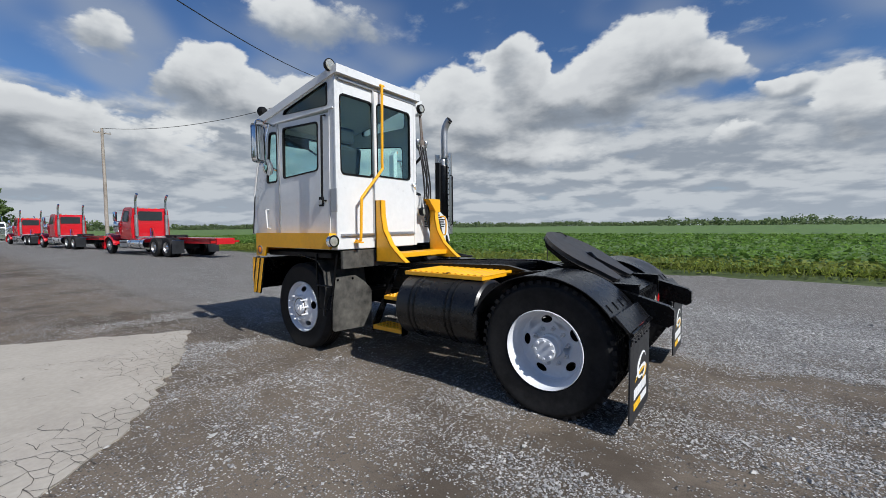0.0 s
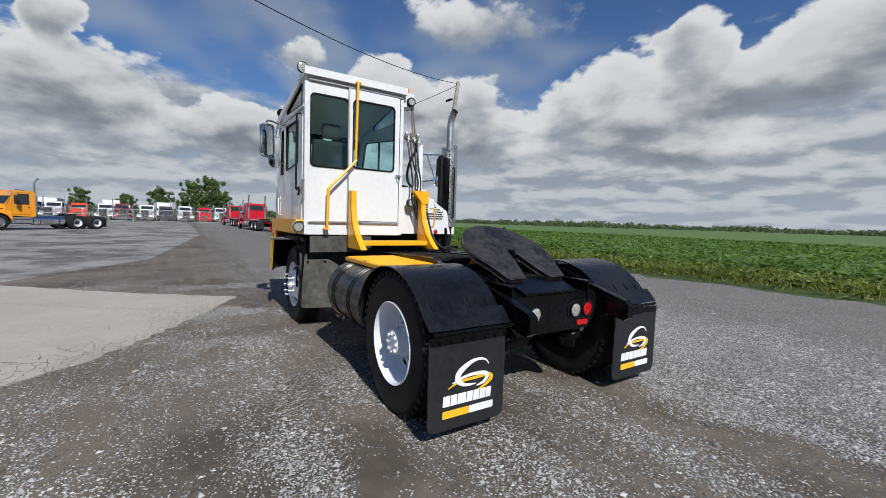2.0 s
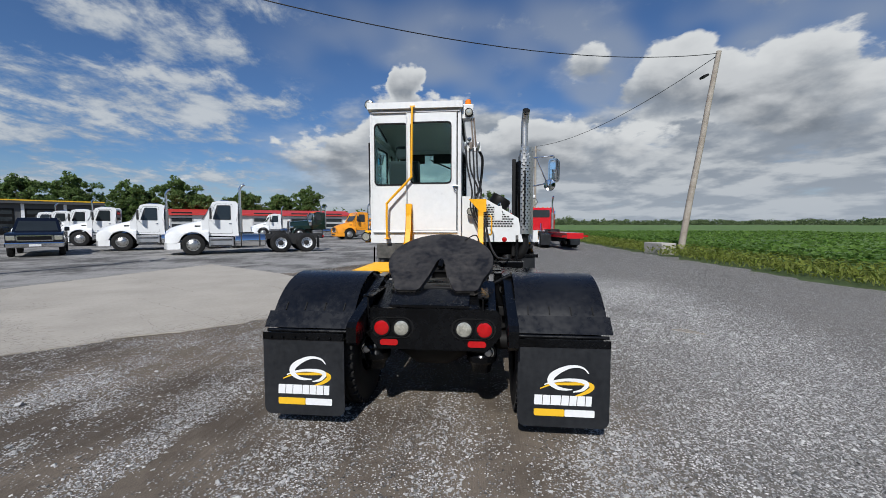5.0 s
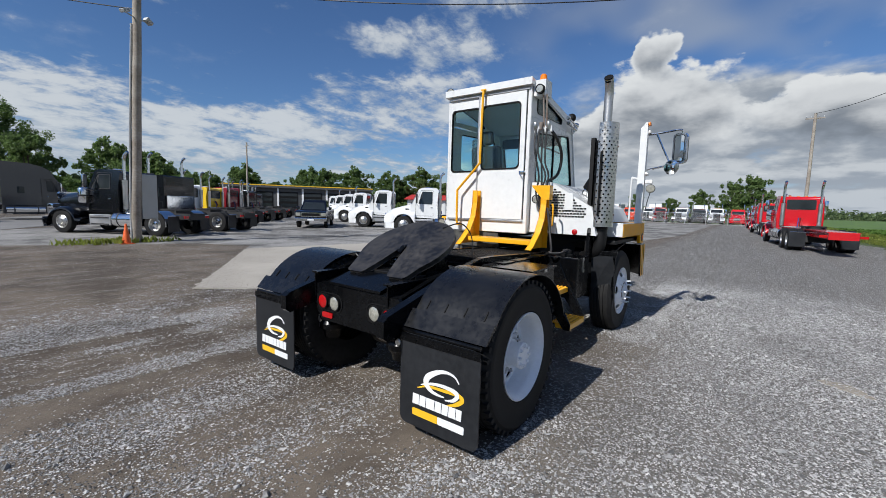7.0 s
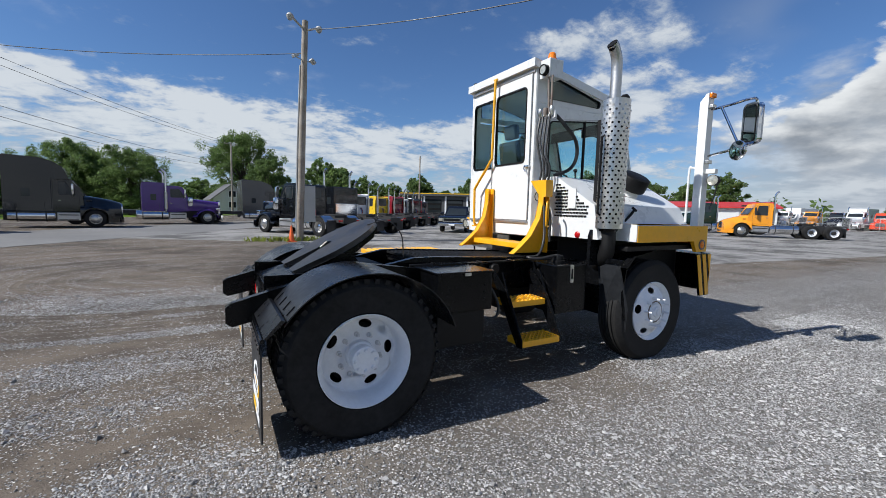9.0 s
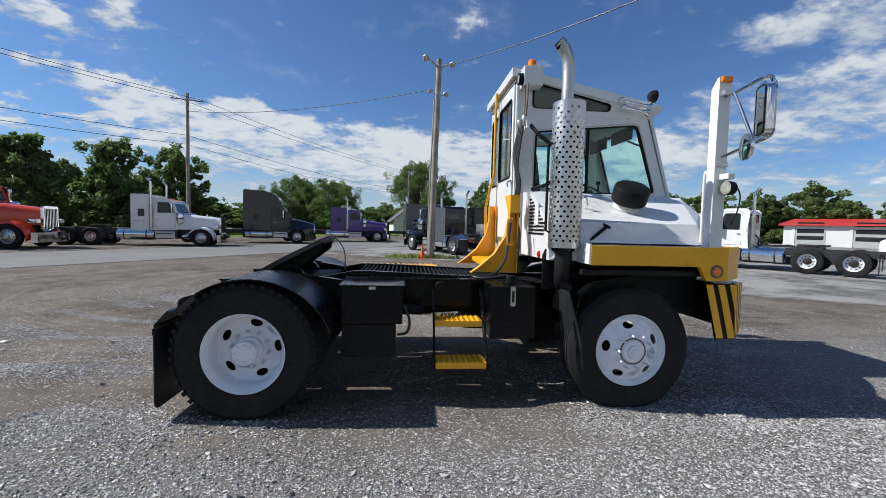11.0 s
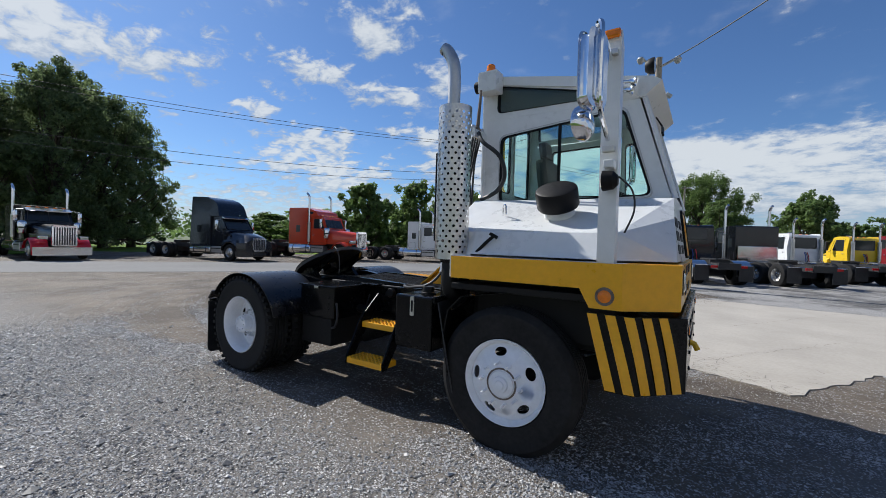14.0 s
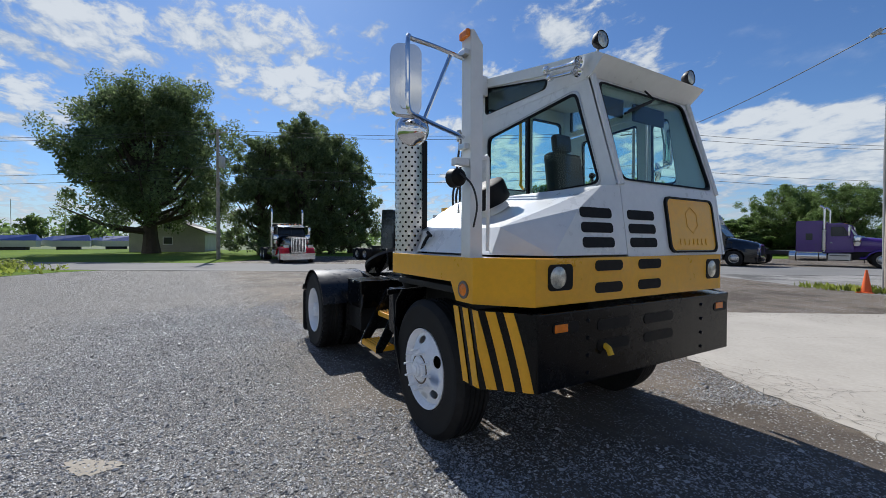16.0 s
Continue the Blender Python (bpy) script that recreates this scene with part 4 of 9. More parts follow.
for s in (-1, 1):
    oval = rounded(MID + s * 0.305 - 0.165, MID + s * 0.305 + 0.165, 0.655, 0.815, 0.078)
    tp("lamp_recess", ring_band(oval, 0.012, lambda u, v, w: (-0.585 + w, u, v), 0.006), TRIM)
    for off, mat_, nm in ((0.385, RED, "tail_lamp"), (0.235, LENS, "reversing_lamp")):
        ob = tp(nm, lathe([(0, 0.018), (0.04, 0.014), (0.058, 0.006), (0.062, -0.004)], (-0.58, MID + s * off, 0.735), "x", 24), mat_, label="round red tail lamp" if mat_ is RED else "round clear reversing lamp", smooth=True)
        tp("lamp_rim", lathe([(0.056, 0.012), (0.066, 0.012), (0.068, -0.004)], (-0.58, MID + s * off, 0.735), "x", 24), TRIM, ob, smooth=True)
    tp("reflector", prism(rounded(MID + s * 0.33 - 0.068, MID + s * 0.33 + 0.068, 0.60, 0.645, 0.018, 3), "x", -0.586, -0.576), RED, label="red oblong reflector")
    # lift arms beside the fifth wheel
    ya = 3.44 if s < 0 else 4.55
    arm = [(-2.0, 0.90), (-1.95, 0.98), (-1.35, 1.06), (-1.15, 1.05), (-0.34, 0.83), (-0.30, 0.80), (-0.30, 0.69), (-0.34, 0.66), (-0.62, 0.72), (-1.3, 0.90)]
    tp("lift_arm", prism(arm, "y", ya - 0.035, ya + 0.035), BLACK, bevel=0.008)
    tp("arm_pin", tube([(-1.3, ya - 0.07, 0.99), (-1.3, ya + 0.07, 0.99)], 0.03), BLACK, smooth=True)
    tp("lift_cylinder", tube([(-2.5, ya, 0.72), (-1.7, ya, 0.86)], 0.045), DULL, smooth=True)

# fifth wheel, tilted back
TILTED = Matrix.Translation((-1.18, MID, 1.178)) @ Matrix.Rotation(radians(28.7), 4, "Y")
top = [(-0.44 * math.sin(radians(a)), 0.455 * math.cos(radians(a))) for a in range(-25, 206, 11)]
left_leg = [(0.27, -0.37), (0.41, -0.33), (0.43, -0.31), (0.43, -0.16), (0.41, -0.14), (0.24, -0.085), (0.02, -0.035)]
right_leg = [(u, -v) for u, v in left_leg][::-1]
plate = top + left_leg + [(-0.03, 0.0)] + right_leg
fw = tp("fifth_wheel", turned(prism(plate, "z", -0.022, 0.022), TILTED), PLATE, label="tilted fifth wheel plate with worn grease", bevel=0.006)
tp("coupling_jaw", turned(prism([(-0.05, -0.055), (0.10, -0.07), (0.10, 0.07), (-0.05, 0.055)], "z", -0.10, -0.03), TILTED), DULL, fw, bevel=0.01)
tp("jaw_lever", turned(tube([(-0.02, 0, -0.015), (0.04, 0.012, 0.03), (0.10, 0.0, 0.012)], 0.022), TILTED), BLACK, fw, smooth=True)
for s in (-1, 1):
    tp("plate_rib", turned(prism([(-0.36, -0.02), (0.42, -0.02), (0.3, -0.06), (0.0, -0.13), (-0.30, -0.08)], "y", s * 0.25 - 0.02, s * 0.25 + 0.02), TILTED), BLACK, fw, bevel=0.005)
    tp("pivot_bracket", prism([(-1.40, 0.96), (-1.0, 0.96), (-1.12, 1.12), (-1.26, 1.12)], "y", MID + s * 0.33 - 0.03, MID + s * 0.33 + 0.03), BLACK, bevel=0.01)
tp("fifth_wheel_base", bx(-1.6, -0.9, MID - 0.36, MID + 0.36, 0.95, 1.0), DULL, bevel=0.008)
tp("trip_wire", tube(curve([(-1.45, MID + 0.2, 1.36), (-1.6, MID + 0.3, 1.40), (-1.72, MID + 0.34, 1.28), (-1.74, MID + 0.35, 1.07)]), 0.006, 6), HOSE)

AT = Vector((-0.03, 0.03, 0.025))
# deck behind the cab: chequered grating on sloped ramps
for s in (-1, 1):
    yr = MID + s * 0.40
    tp("deck_ramp", prism([(-3.4, 0.985), (-3.4, 1.01), (-2.05, 1.06), (-1.85, 1.06), (-1.5, 0.99), (-1.5, 0.965)], "y", yr - 0.03, yr + 0.03), BLACK, bevel=0.006)
grate = bmesh.new()
for k in range(34):
    x = -3.38 + 0.045 * k
    z = 0.995 + 0.05 * min(1, max(0, (x + 3.4) / 1.35))
    bx(x - 0.006, x + 0.006, MID - 0.37, MID + 0.37, z - 0.02, z + 0.004, grate)
for k in range(17):
    y = MID - 0.36 + 0.045 * k
    bx(-3.4, -1.88, y - 0.004, y + 0.004, 0.985, 1.0, grate)
tp("deck_grating", grate, DULL)
tp("deck_floor", bx(-3.5, -1.9, MID - 0.39, MID + 0.39, 0.955, 0.972), DULL)

AT = Vector((-0.012, 0.04, 0.025))
# rear fenders: bent sheets over the dual tyres
for s in (-1, 1):
    ya, yb = (2.745, 3.385) if s < 0 else (4.60, 5.245)
    bm = bmesh.new()
    n = 22
    ring = []
    for k in range(n + 1):
        a = radians(32 + 130 * k / n)
        cx, cz = -1.17 + 0.655 * math.cos(a), 0.47 + 0.612 * math.sin(a)
        ix, iz = -1.17 + 0.648 * math.cos(a), 0.47 + 0.605 * math.sin(a)
        ring.append([bm.verts.new((cx, ya, cz)), bm.verts.new((cx, yb, cz)), bm.verts.new((ix, yb, iz)), bm.verts.new((ix, ya, iz))])
    for a, b in zip(ring, ring[1:]):
        for j in range(4):
            bm.faces.new((a[j], a[(j + 1) % 4], b[(j + 1) % 4], b[j]))
    bm.faces.new(ring[0])
    bm.faces.new(ring[-1][::-1])
    fen = tp("rear_fender", bm, FENDER, label="black arched fender sheet with slotted rear edge", smooth=True)
    # slots are thin black boxes, painted as shade on the uncut sheet
    for k in range(4):
        yy = ya + (yb - ya) * (0.14 + 0.24 * k)
        a = radians(40)
        bm = bx(-0.035, 0.035, -0.004, 0.004, -0.003, 0.003)
        m = Matrix.Translation((-1.17 + 0.657 * math.cos(a), yy, 0.47 + 0.614 * math.sin(a))) @ Matrix.Rotation(radians(90 - 42), 4, "Y")
        tp("slot", turned(bm, m), TRIM, fen)
    # hinged tail strip, bar and flap
    tp("fender_strip", solid([(-0.525, ya - 0.01, 0.735), (-0.525, yb + 0.01, 0.735), (-0.625, yb + 0.012, 0.83), (-0.625, ya - 0.012, 0.83), (-0.505, ya - 0.01, 0.735), (-0.505, yb + 0.01, 0.735), (-0.60, yb + 0.012, 0.84), (-0.60, ya - 0.012, 0.84)],
                             [(0, 3, 2, 1), (4, 5, 6, 7), (0, 1, 5, 4), (1, 2, 6, 5), (2, 3, 7, 6), (3, 0, 4, 7)]), FENDER, fen, bevel=0.004)
    tp("flap_bar", tube([(-0.50, ya + 0.02, 0.715), (-0.50, yb + 0.06, 0.715)] if s < 0 else [(-0.50, ya - 0.06, 0.715), (-0.50, yb - 0.02, 0.715)], 0.014), BLACK, fen, smooth=True)
    tp("fender_stay", tube([(-1.17, ya if s > 0 else yb, 1.06), (-1.17, MID + s * 0.43, 0.96)], 0.022), BLACK, fen, smooth=True)
    for k in range(7):
        yy = ya + 0.05 + (yb - ya - 0.1) * k / 6
        tp("rivet", lathe([(0, 0.012), (0.006, 0.01), (0.009, 0.0)], (-0.486, yy, 0.665), "x", 8), BLACK, fen)
    AT = Vector((-0.025, 0.04, 0.025))
    fa, fb = (2.725, 3.345) if s < 0 else (4.605, 5.235)
    flap = tp("mud_flap", prism(round_poly([(fa, 0.70), (fb, 0.70), (fb, 0.075), (fa, 0.075)], 0.065, 6), "x", -0.496, -0.486), FLAP, label="black rubber mud flap with white and yellow emblem")
    tp("flap_clamp", bx(-0.488, -0.480, fa, fb, 0.645, 0.70), BLACK, flap, bevel=0.003)
    # emblem: a round swirl, a yellow swoosh, a row of bars and a two-colour stripe
    mid, px = (fa + fb) / 2 + 0.01, -0.486

    def ribbon(points, nm, material, lift):
        """A flat stroke whose half width changes along it."""
        fine_ = curve([Vector((u, v, w_)) for u, v, w_ in points], 6)
        bm = bmesh.new()
        lo, hi = [], []
        for k, p in enumerate(fine_):
            d = fine_[min(k + 1, len(fine_) - 1)] - fine_[max(k - 1, 0)]
            d = Vector((d.x, d.y)).normalized()
            w_ = max(0.002, p.z)
            lo.append((mid + p.x - d.y * w_, p.y + d.x * w_))
            hi.append((mid + p.x + d.y * w_, p.y - d.x * w_))
        rows = [[bm.verts.new((px + x_, u, v)) for u, v in side_] for x_ in (0.0005, lift) for side_ in (lo, hi)]
        n_ = len(lo)
        for k in range(n_ - 1):
            bm.faces.new((rows[2][k], rows[3][k], rows[3][k + 1], rows[2][k + 1]))
            bm.faces.new((rows[0][k], rows[2][k], rows[2][k + 1], rows[0][k + 1]))
            bm.faces.new((rows[3][k], rows[1][k], rows[1][k + 1], rows[3][k + 1]))
        bmesh.ops.recalc_face_normals(bm, faces=bm.faces[:])
        tp(nm, bm, material, flap)

    ribbon([(-0.17, 0.350, 0.003), (-0.086, 0.383, 0.008), (0.034, 0.390, 0.010), (0.150, 0.395, 0.013), (0.186, 0.370, 0.015), (0.140, 0.330, 0.012), (0.064, 0.300, 0.003)], "emblem_swoosh", MARKY, 0.002)
    ribbon([(0.160, 0.467, 0.003), (0.128, 0.502, 0.006), (0.070, 0.515, 0.009), (0.0, 0.500, 0.014), (-0.078, 0.452, 0.021), (-0.098, 0.402, 0.020), (-0.056, 0.362, 0.013), (0.0, 0.350, 0.008), (0.052, 0.350, 0.003)], "emblem_swirl", MARKW, 0.003)
    ribbon([(-0.14, 0.380, 0.003), (-0.068, 0.405, 0.008), (0.02, 0.418, 0.010), (0.115, 0.412, 0.013), (0.150, 0.390, 0.015), (0.118, 0.350, 0.010), (0.058, 0.333, 0.003)], "emblem_curl", MARKW, 0.0035)
    widths = (0.056, 0.052, 0.070, 0.052, 0.05, 0.054, 0.042)
    at_y = mid - 0.21
    for wd in widths:
        tp("emblem_bar", prism([(at_y, 0.235), (at_y + wd - 0.002, 0.235), (at_y + wd + 0.002, 0.305), (at_y + 0.004, 0.305)], "x", px + 0.0005, px + 0.003), MARKW, flap)
        at_y += wd + 0.003
    tp("emblem_stripe_yellow", prism(round_poly([(mid - 0.21, 0.155), (mid, 0.155), (mid, 0.205), (mid - 0.21, 0.205)], 0.008, 2), "x", px + 0.0005, px + 0.003), MARKY, flap)
    tp("emblem_stripe_white", prism(round_poly([(mid + 0.001, 0.155), (mid + 0.205, 0.155), (mid + 0.205, 0.205), (mid + 0.001, 0.205)], 0.008, 2), "x", px + 0.0005, px + 0.003), MARKW, flap)

AT = Vector((-0.03, 0.02, 0.025))
# left side: tank, yellow catwalk, steps
tank = tp("fuel_tank", lathe([(0, -0.01), (0.29, -0.01), (0.312, 0.01), (0.312, 0.93), (0.29, 0.95), (0, 0.95)], (-2.70, 3.08, 0.655), "x", 44), FENDER, label="round black steel tank", smooth=True)
for x in (-2.52, -2.46, -2.08, -2.02):
    tp("tank_strap", lathe([(0.312, -0.012), (0.319, -0.008), (0.319, 0.008), (0.312, 0.012)], (x, 3.08, 0.655), "x", 44), BLACK, tank, smooth=True)
tp("tank_cap", lathe([(0, 0.36), (0.045, 0.355), (0.05, 0.33), (0.05, 0.30)], (-2.25, 3.04, 0.655), "z", 18), BLACK, tank, smooth=True)


def tread_plate(name, x0, x1, y0, y1, z, rows, cols, label, drop=0.045, parent=None):
    """A folded grip plate with raised perforated dimples."""
    base = tp(name, bx(x0, x1, y0, y1, z - drop, z), YELLOW, parent, label, bevel=0.004)
    bm = bmesh.new()
    for i in range(rows):
        for j in range(cols):
            cx, cy = x0 + (x1 - x0) * (i + 0.5) / rows, y0 + (y1 - y0) * (j + 0.5) / cols
            r = 0.3 * min((x1 - x0) / rows, (y1 - y0) / cols)
            bmesh.ops.create_cone(bm, segments=8, radius1=r, radius2=r * 0.62, depth=0.012, cap_ends=True, matrix=Matrix.Translation((cx, cy, z + 0.005)))
    tp("grip_tread", bm, YELLOW, base)["kind"] = "stuff"
    # flat dark discs paint the shade in the perforations; nothing is cut
    bm = bmesh.new()
    for i in range(rows):
        for j in range(cols):
            cx, cy = x0 + (x1 - x0) * (i + 0.5) / rows, y0 + (y1 - y0) * (j + 0.5) / cols
            r = 0.15 * min((x1 - x0) / rows, (y1 - y0) / cols)
            bmesh.ops.create_cone(bm, segments=8, radius1=r, radius2=r, depth=0.003, cap_ends=True, matrix=Matrix.Translation((cx, cy, z + 0.0125)))
    tp("grip_hole_shade", bm, DULL, base)["kind"] = "stuff"
    return base


walkp = tp("catwalk_plate", bx(-2.76, -1.80, 2.985, 3.56, 0.965, 1.005), YELLOW, label="yellow corrugated catwalk plate over the tank", bevel=0.005)
for k in range(13):
    x = -2.72 + 0.0733 * k
    tp("catwalk_ridge", prism([(x, 1.004), (x + 0.012, 1.016), (x + 0.034, 1.016), (x + 0.046, 1.004)], "y", 3.0, 3.55), YELLOW, walkp)
for x in (-2.6, -1.95):
    tp("catwalk_bracket", prism([(2.995, 0.965), (3.55, 0.965), (3.55, 0.93)], "x", x - 0.02, x + 0.02), BLACK, walkp)
sl = tread_plate("left_step", -3.30, -2.86, 3.02, 3.25, 0.345, 8, 4, "yellow perforated lower step")
tread_plate("left_step", -3.30, -2.86, 3.20, 3.44, 0.66, 8, 4, "yellow perforated upper step")
for x in (-3.31, -2.85):
    tp("step_hanger", prism([(3.02, 0.28), (3.10, 0.28), (3.46, 0.95), (3.40, 0.95), (3.02, 0.37)], "x", x - 0.004, x + 0.004), BLACK)
AT = Vector((-0.005, 0.015, 0.025))
tread_plate("right_step", -3.09, -2.65, 4.82, 5.04, 0.352, 9, 5, "yellow perforated lower step", 0.055)
tread_plate("right_step", -3.08, -2.65, 4.62, 4.84, 0.668, 9, 5, "yellow perforated upper step", 0.055)
for x in (-3.10, -2.64):
    tp("step_hanger", prism([(5.04, 0.29), (4.97, 0.29), (4.55, 0.90), (4.60, 0.93), (4.86, 0.70), (5.04, 0.36)], "x", x - 0.004, x + 0.004), BLACK)
    tp("step_rail", tube([(x, 5.03, 0.36), (x, 4.83, 0.70), (x, 4.72, 0.93)], 0.009, 8), BLACK)

# right side boxes
box1 = tp("battery_box", bx(-2.36, -1.83, 4.50, 4.95, 0.66, 0.99), BLACK, label="black steel battery box", bevel=0.012)
tp("box_lid", bx(-2.375, -1.815, 4.49, 4.965, 0.985, 1.0), BLACK, box1, bevel=0.004)
tp("lower_box", bx(-2.30, -1.84, 4.50, 4.93, 0.37, 0.655), DULL, box1, bevel=0.01)
for k in range(3):
    tp("box_bolt", lathe([(0, 0.008), (0.009, 0.006), (0.011, 0)], (-2.28, 4.95, 0.76 + 0.06 * k), "y", 8), DULL, box1)
tp("box_latch", bx(-2.13, -2.07, 4.965, 4.972, 0.965, 0.99), STEEL, box1, bevel=0.002)
tp("battery_cable", tube(curve([(-2.37, 4.93, 0.83), (-2.42, 4.96, 0.70), (-2.40, 4.97, 0.60), (-2.32, 4.94, 0.57)]), 0.012, 8), HOSE, box1, smooth=True)
box2 = tp("oil_tank", bx(-3.55, -3.14, 4.53, 4.915, 0.52, 1.0), BLACK, label="black hydraulic oil tank with sight gauge", bevel=0.015)
gauge = tp("sight_gauge", prism(rounded(-3.36, -3.315, 0.82, 0.995, 0.012, 3), "y", 4.915, 4.925), STEEL, box2, "steel sight gauge")
tp("gauge_glass", prism(rounded(-3.348, -3.327, 0.855, 0.96, 0.008, 3), "y", 4.9255, 4.928), TRIM, box2)
tp("filler_cap", lathe([(0, 0.07), (0.05, 0.07), (0.055, 0.055), (0.055, 0.02), (0.07, 0.015), (0.07, 0)], (-3.36, 4.70, 1.0), "z", 20), DULL, box2, smooth=True)
tp("frame_plug", lathe([(0, 0.05), (0.045, 0.05), (0.05, 0.04), (0.05, 0)], (-2.72, 4.46, 0.93), "y", 18), DULL, smooth=True)
tp("side_plate", bx(-3.6, -1.75, MID + 0.45, MID + 0.465, 0.72, 0.99), BLACK, bevel=0.003)
tp("pipe_run", tube([(-3.5, MID + 0.5, 0.995), (-2.4, MID + 0.5, 0.995), (-1.8, MID + 0.5, 1.0)], 0.012, 8), DULL)
for x in (-3.0, -2.45, -2.15):
    tp("deck_slat", bx(x - 0.12, x + 0.12, MID + 0.44, MID + 0.60, 1.0, 1.012), BLACK)

# front wheel guards
AT = Vector((-0.015, 0.02, 0.035))
for s, y0, y1 in ((-1, 2.74, 3.36), (1, 4.60, 5.14)):
    bm = bmesh.new()
    pts = [(-3.86, 0.42), (-3.80, 0.72), (-3.84, 0.95), (-3.96, 1.07), (-4.34, 1.13)]
    vs = [[bm.verts.new((x, y, z)) for y in (y0, y1)] + [bm.verts.new((x - 0.012, y, z - 0.004)) for y in (y1, y0)] for x, z in pts]
    for a, b in zip(vs, vs[1:]):
        for j in range(4):
            bm.faces.new((a[j], a[(j + 1) % 4], b[(j + 1) % 4], b[j]))
    bm.faces.new(vs[0])
    bm.faces.new(vs[-1][::-1])
    tp("front_wheel_guard", bm, BLACK if s > 0 else GUARD, label="black wheel guard sheet" if s > 0 else "scuffed grey-black wheel guard", smooth=False)
tp("guard_flap", solid([(-3.74, 4.87, 1.02), (-3.74, 5.13, 1.00), (-3.86, 5.16, 0.55), (-3.90, 5.12, 0.26), (-3.87, 5.0, 0.27), (-3.80, 4.88, 0.5), (-3.752, 4.87, 1.02), (-3.752, 5.13, 1.00), (-3.872, 5.16, 0.55), (-3.912, 5.12, 0.26), (-3.882, 5.0, 0.27), (-3.812, 4.88, 0.5)],
                       [(0, 1, 2, 3, 4, 5), (6, 11, 10, 9, 8, 7), (0, 6, 7, 1), (1, 7, 8, 2), (2, 8, 9, 3), (3, 9, 10, 4), (4, 10, 11, 5), (5, 11, 6, 0)]), FLAP, label="torn rubber splash flap")
tp("guard_clamp", turned(bx(-0.18, 0.18, -0.012, 0.012, -0.025, 0.025), Matrix.Translation((-3.74, 5.0, 1.02)) @ Matrix.Rotation(radians(90), 4, "Z")), BLACK, bevel=0.004)
lfl = tp("guard_flap", prism(round_poly([(2.72, 0.26), (3.31, 0.225), (3.32, 0.68), (3.20, 0.80), (3.06, 0.885), (2.74, 0.88)], 0.03, 4), "x", -3.672, -3.66), GUARD, label="scuffed grey rubber splash flap", bevel=0.003)
for y_, z_ in ((2.80, 0.85), (3.02, 0.85)):
    tp("flap_bolt", lathe([(0, 0.01), (0.012, 0.009), (0.016, 0)], (-3.66, y_, z_), "x", 10), BLACK, lfl)
lad = tp("boarding_ladder", tube([(-3.60, 2.75, 1.15), (-3.68, 2.72, 0.52), (-3.92, 2.72, 0.50), (-3.98, 2.75, 1.15)], 0.012, 8), BLACK, label="black tube boarding ladder", smooth=True)
tp("rung", tube([(-3.65, 2.725, 0.78), (-3.95, 2.725, 0.78)], 0.011, 8), BLACK, lad, smooth=True)
tp("inner_wing", bx(-5.05, -3.72, 2.76, 3.45, 1.10, 1.16), DULL, bevel=0.01)
tp("inner_wing", bx(-5.05, -3.86, 4.55, 5.12, 1.12, 1.17), DULL, bevel=0.01)
tp("cab_under_panel", bx(-3.60, -3.56, 2.80, 3.62, 0.98, 1.19), GUARD, bevel=0.006)
for s, y0 in ((-1, 2.9), (1, 4.95)):
    tp("leaf_spring", tube([(-5.15, MID + s * 0.46, 0.72), (-4.34, MID + s * 0.46, 0.56), (-3.6, MID + s * 0.46, 0.70)], 0.035, 8), DULL)

# ---- cab of the tractor ----
XR, YL, YR = -3.54, 2.74, 4.07
AT = Vector((-0.015, 0.0, 0.045))


def on_back(off=0.0):
    return lambda u, v, w: (XR + off - w, u, v)


def on_left(off=0.0):
    return lambda u, v, w: (u, YL - off + w, v)


def on_right(off=0.0):
    return lambda u, v, w: (u, YR + off - w, v)


def pane(name, poly, place, parent=None, material=None, label=""):
    """A window: a rubber seal round its edge with a glass sheet inside."""
    g = tp(name, sheet_of(poly, lambda u, v, w: place(u, v, w + 0.012), 0.005), material or GLASS, parent, label)
    tp("window_seal", ring_band(poly, 0.022, lambda u, v, w: place(u, v, w - 0.008), 0.03), TRIM, g)
    return g


rear_win = rounded(2.80, 3.295, 2.04, 2.94, 0.06)
tp("cab_back_panel", holed([(YL, 1.20), (3.285, 1.20), (3.285, 3.13), (YL, 3.13)], rear_win, on_back(), 0.03), WHITE, bevel=0.0)
pane("rear_window", rear_win, on_back(), label="tinted fixed rear window")
door_win = rounded(3.335, 3.935, 2.06, 2.945, 0.06)
rdoor = tp("rear_door", holed([(3.295, 1.385), (4.005, 1.385), (4.005, 3.07), (3.295, 3.07)], door_win, on_back(0.022), 0.04), WHITE, label="white sliding rear door")
pane("door_window", door_win, on_back(0.022), rdoor)
tp("door_latch", bx(XR + 0.022, XR + 0.05, 3.95, 4.03, 2.005, 2.03), CHROME, rdoor, bevel=0.006)
tp("door_latch_lever", tube([(XR + 0.05, 3.965, 2.02), (XR + 0.065, 3.97, 1.99), (XR + 0.06, 4.0, 1.95)], 0.008, 8), CHROME, rdoor)
tp("door_strip", bx(XR, XR + 0.03, 3.275, 3.293, 1.30, 3.10), ALU, bevel=0.004)
tp("door_gap", bx(XR - 0.02, XR - 0.004, 4.005, 4.022, 1.38, 3.08), TRIM)
tp("door_jamb", bx(XR - 0.03, XR + 0.012, 4.022, YR, 1.20, 3.13), WHITE, bevel=0.006)
tp("door_rail_low", bx(XR, XR + 0.028, 2.78, 4.02, 1.345, 1.375), ALU, bevel=0.006)
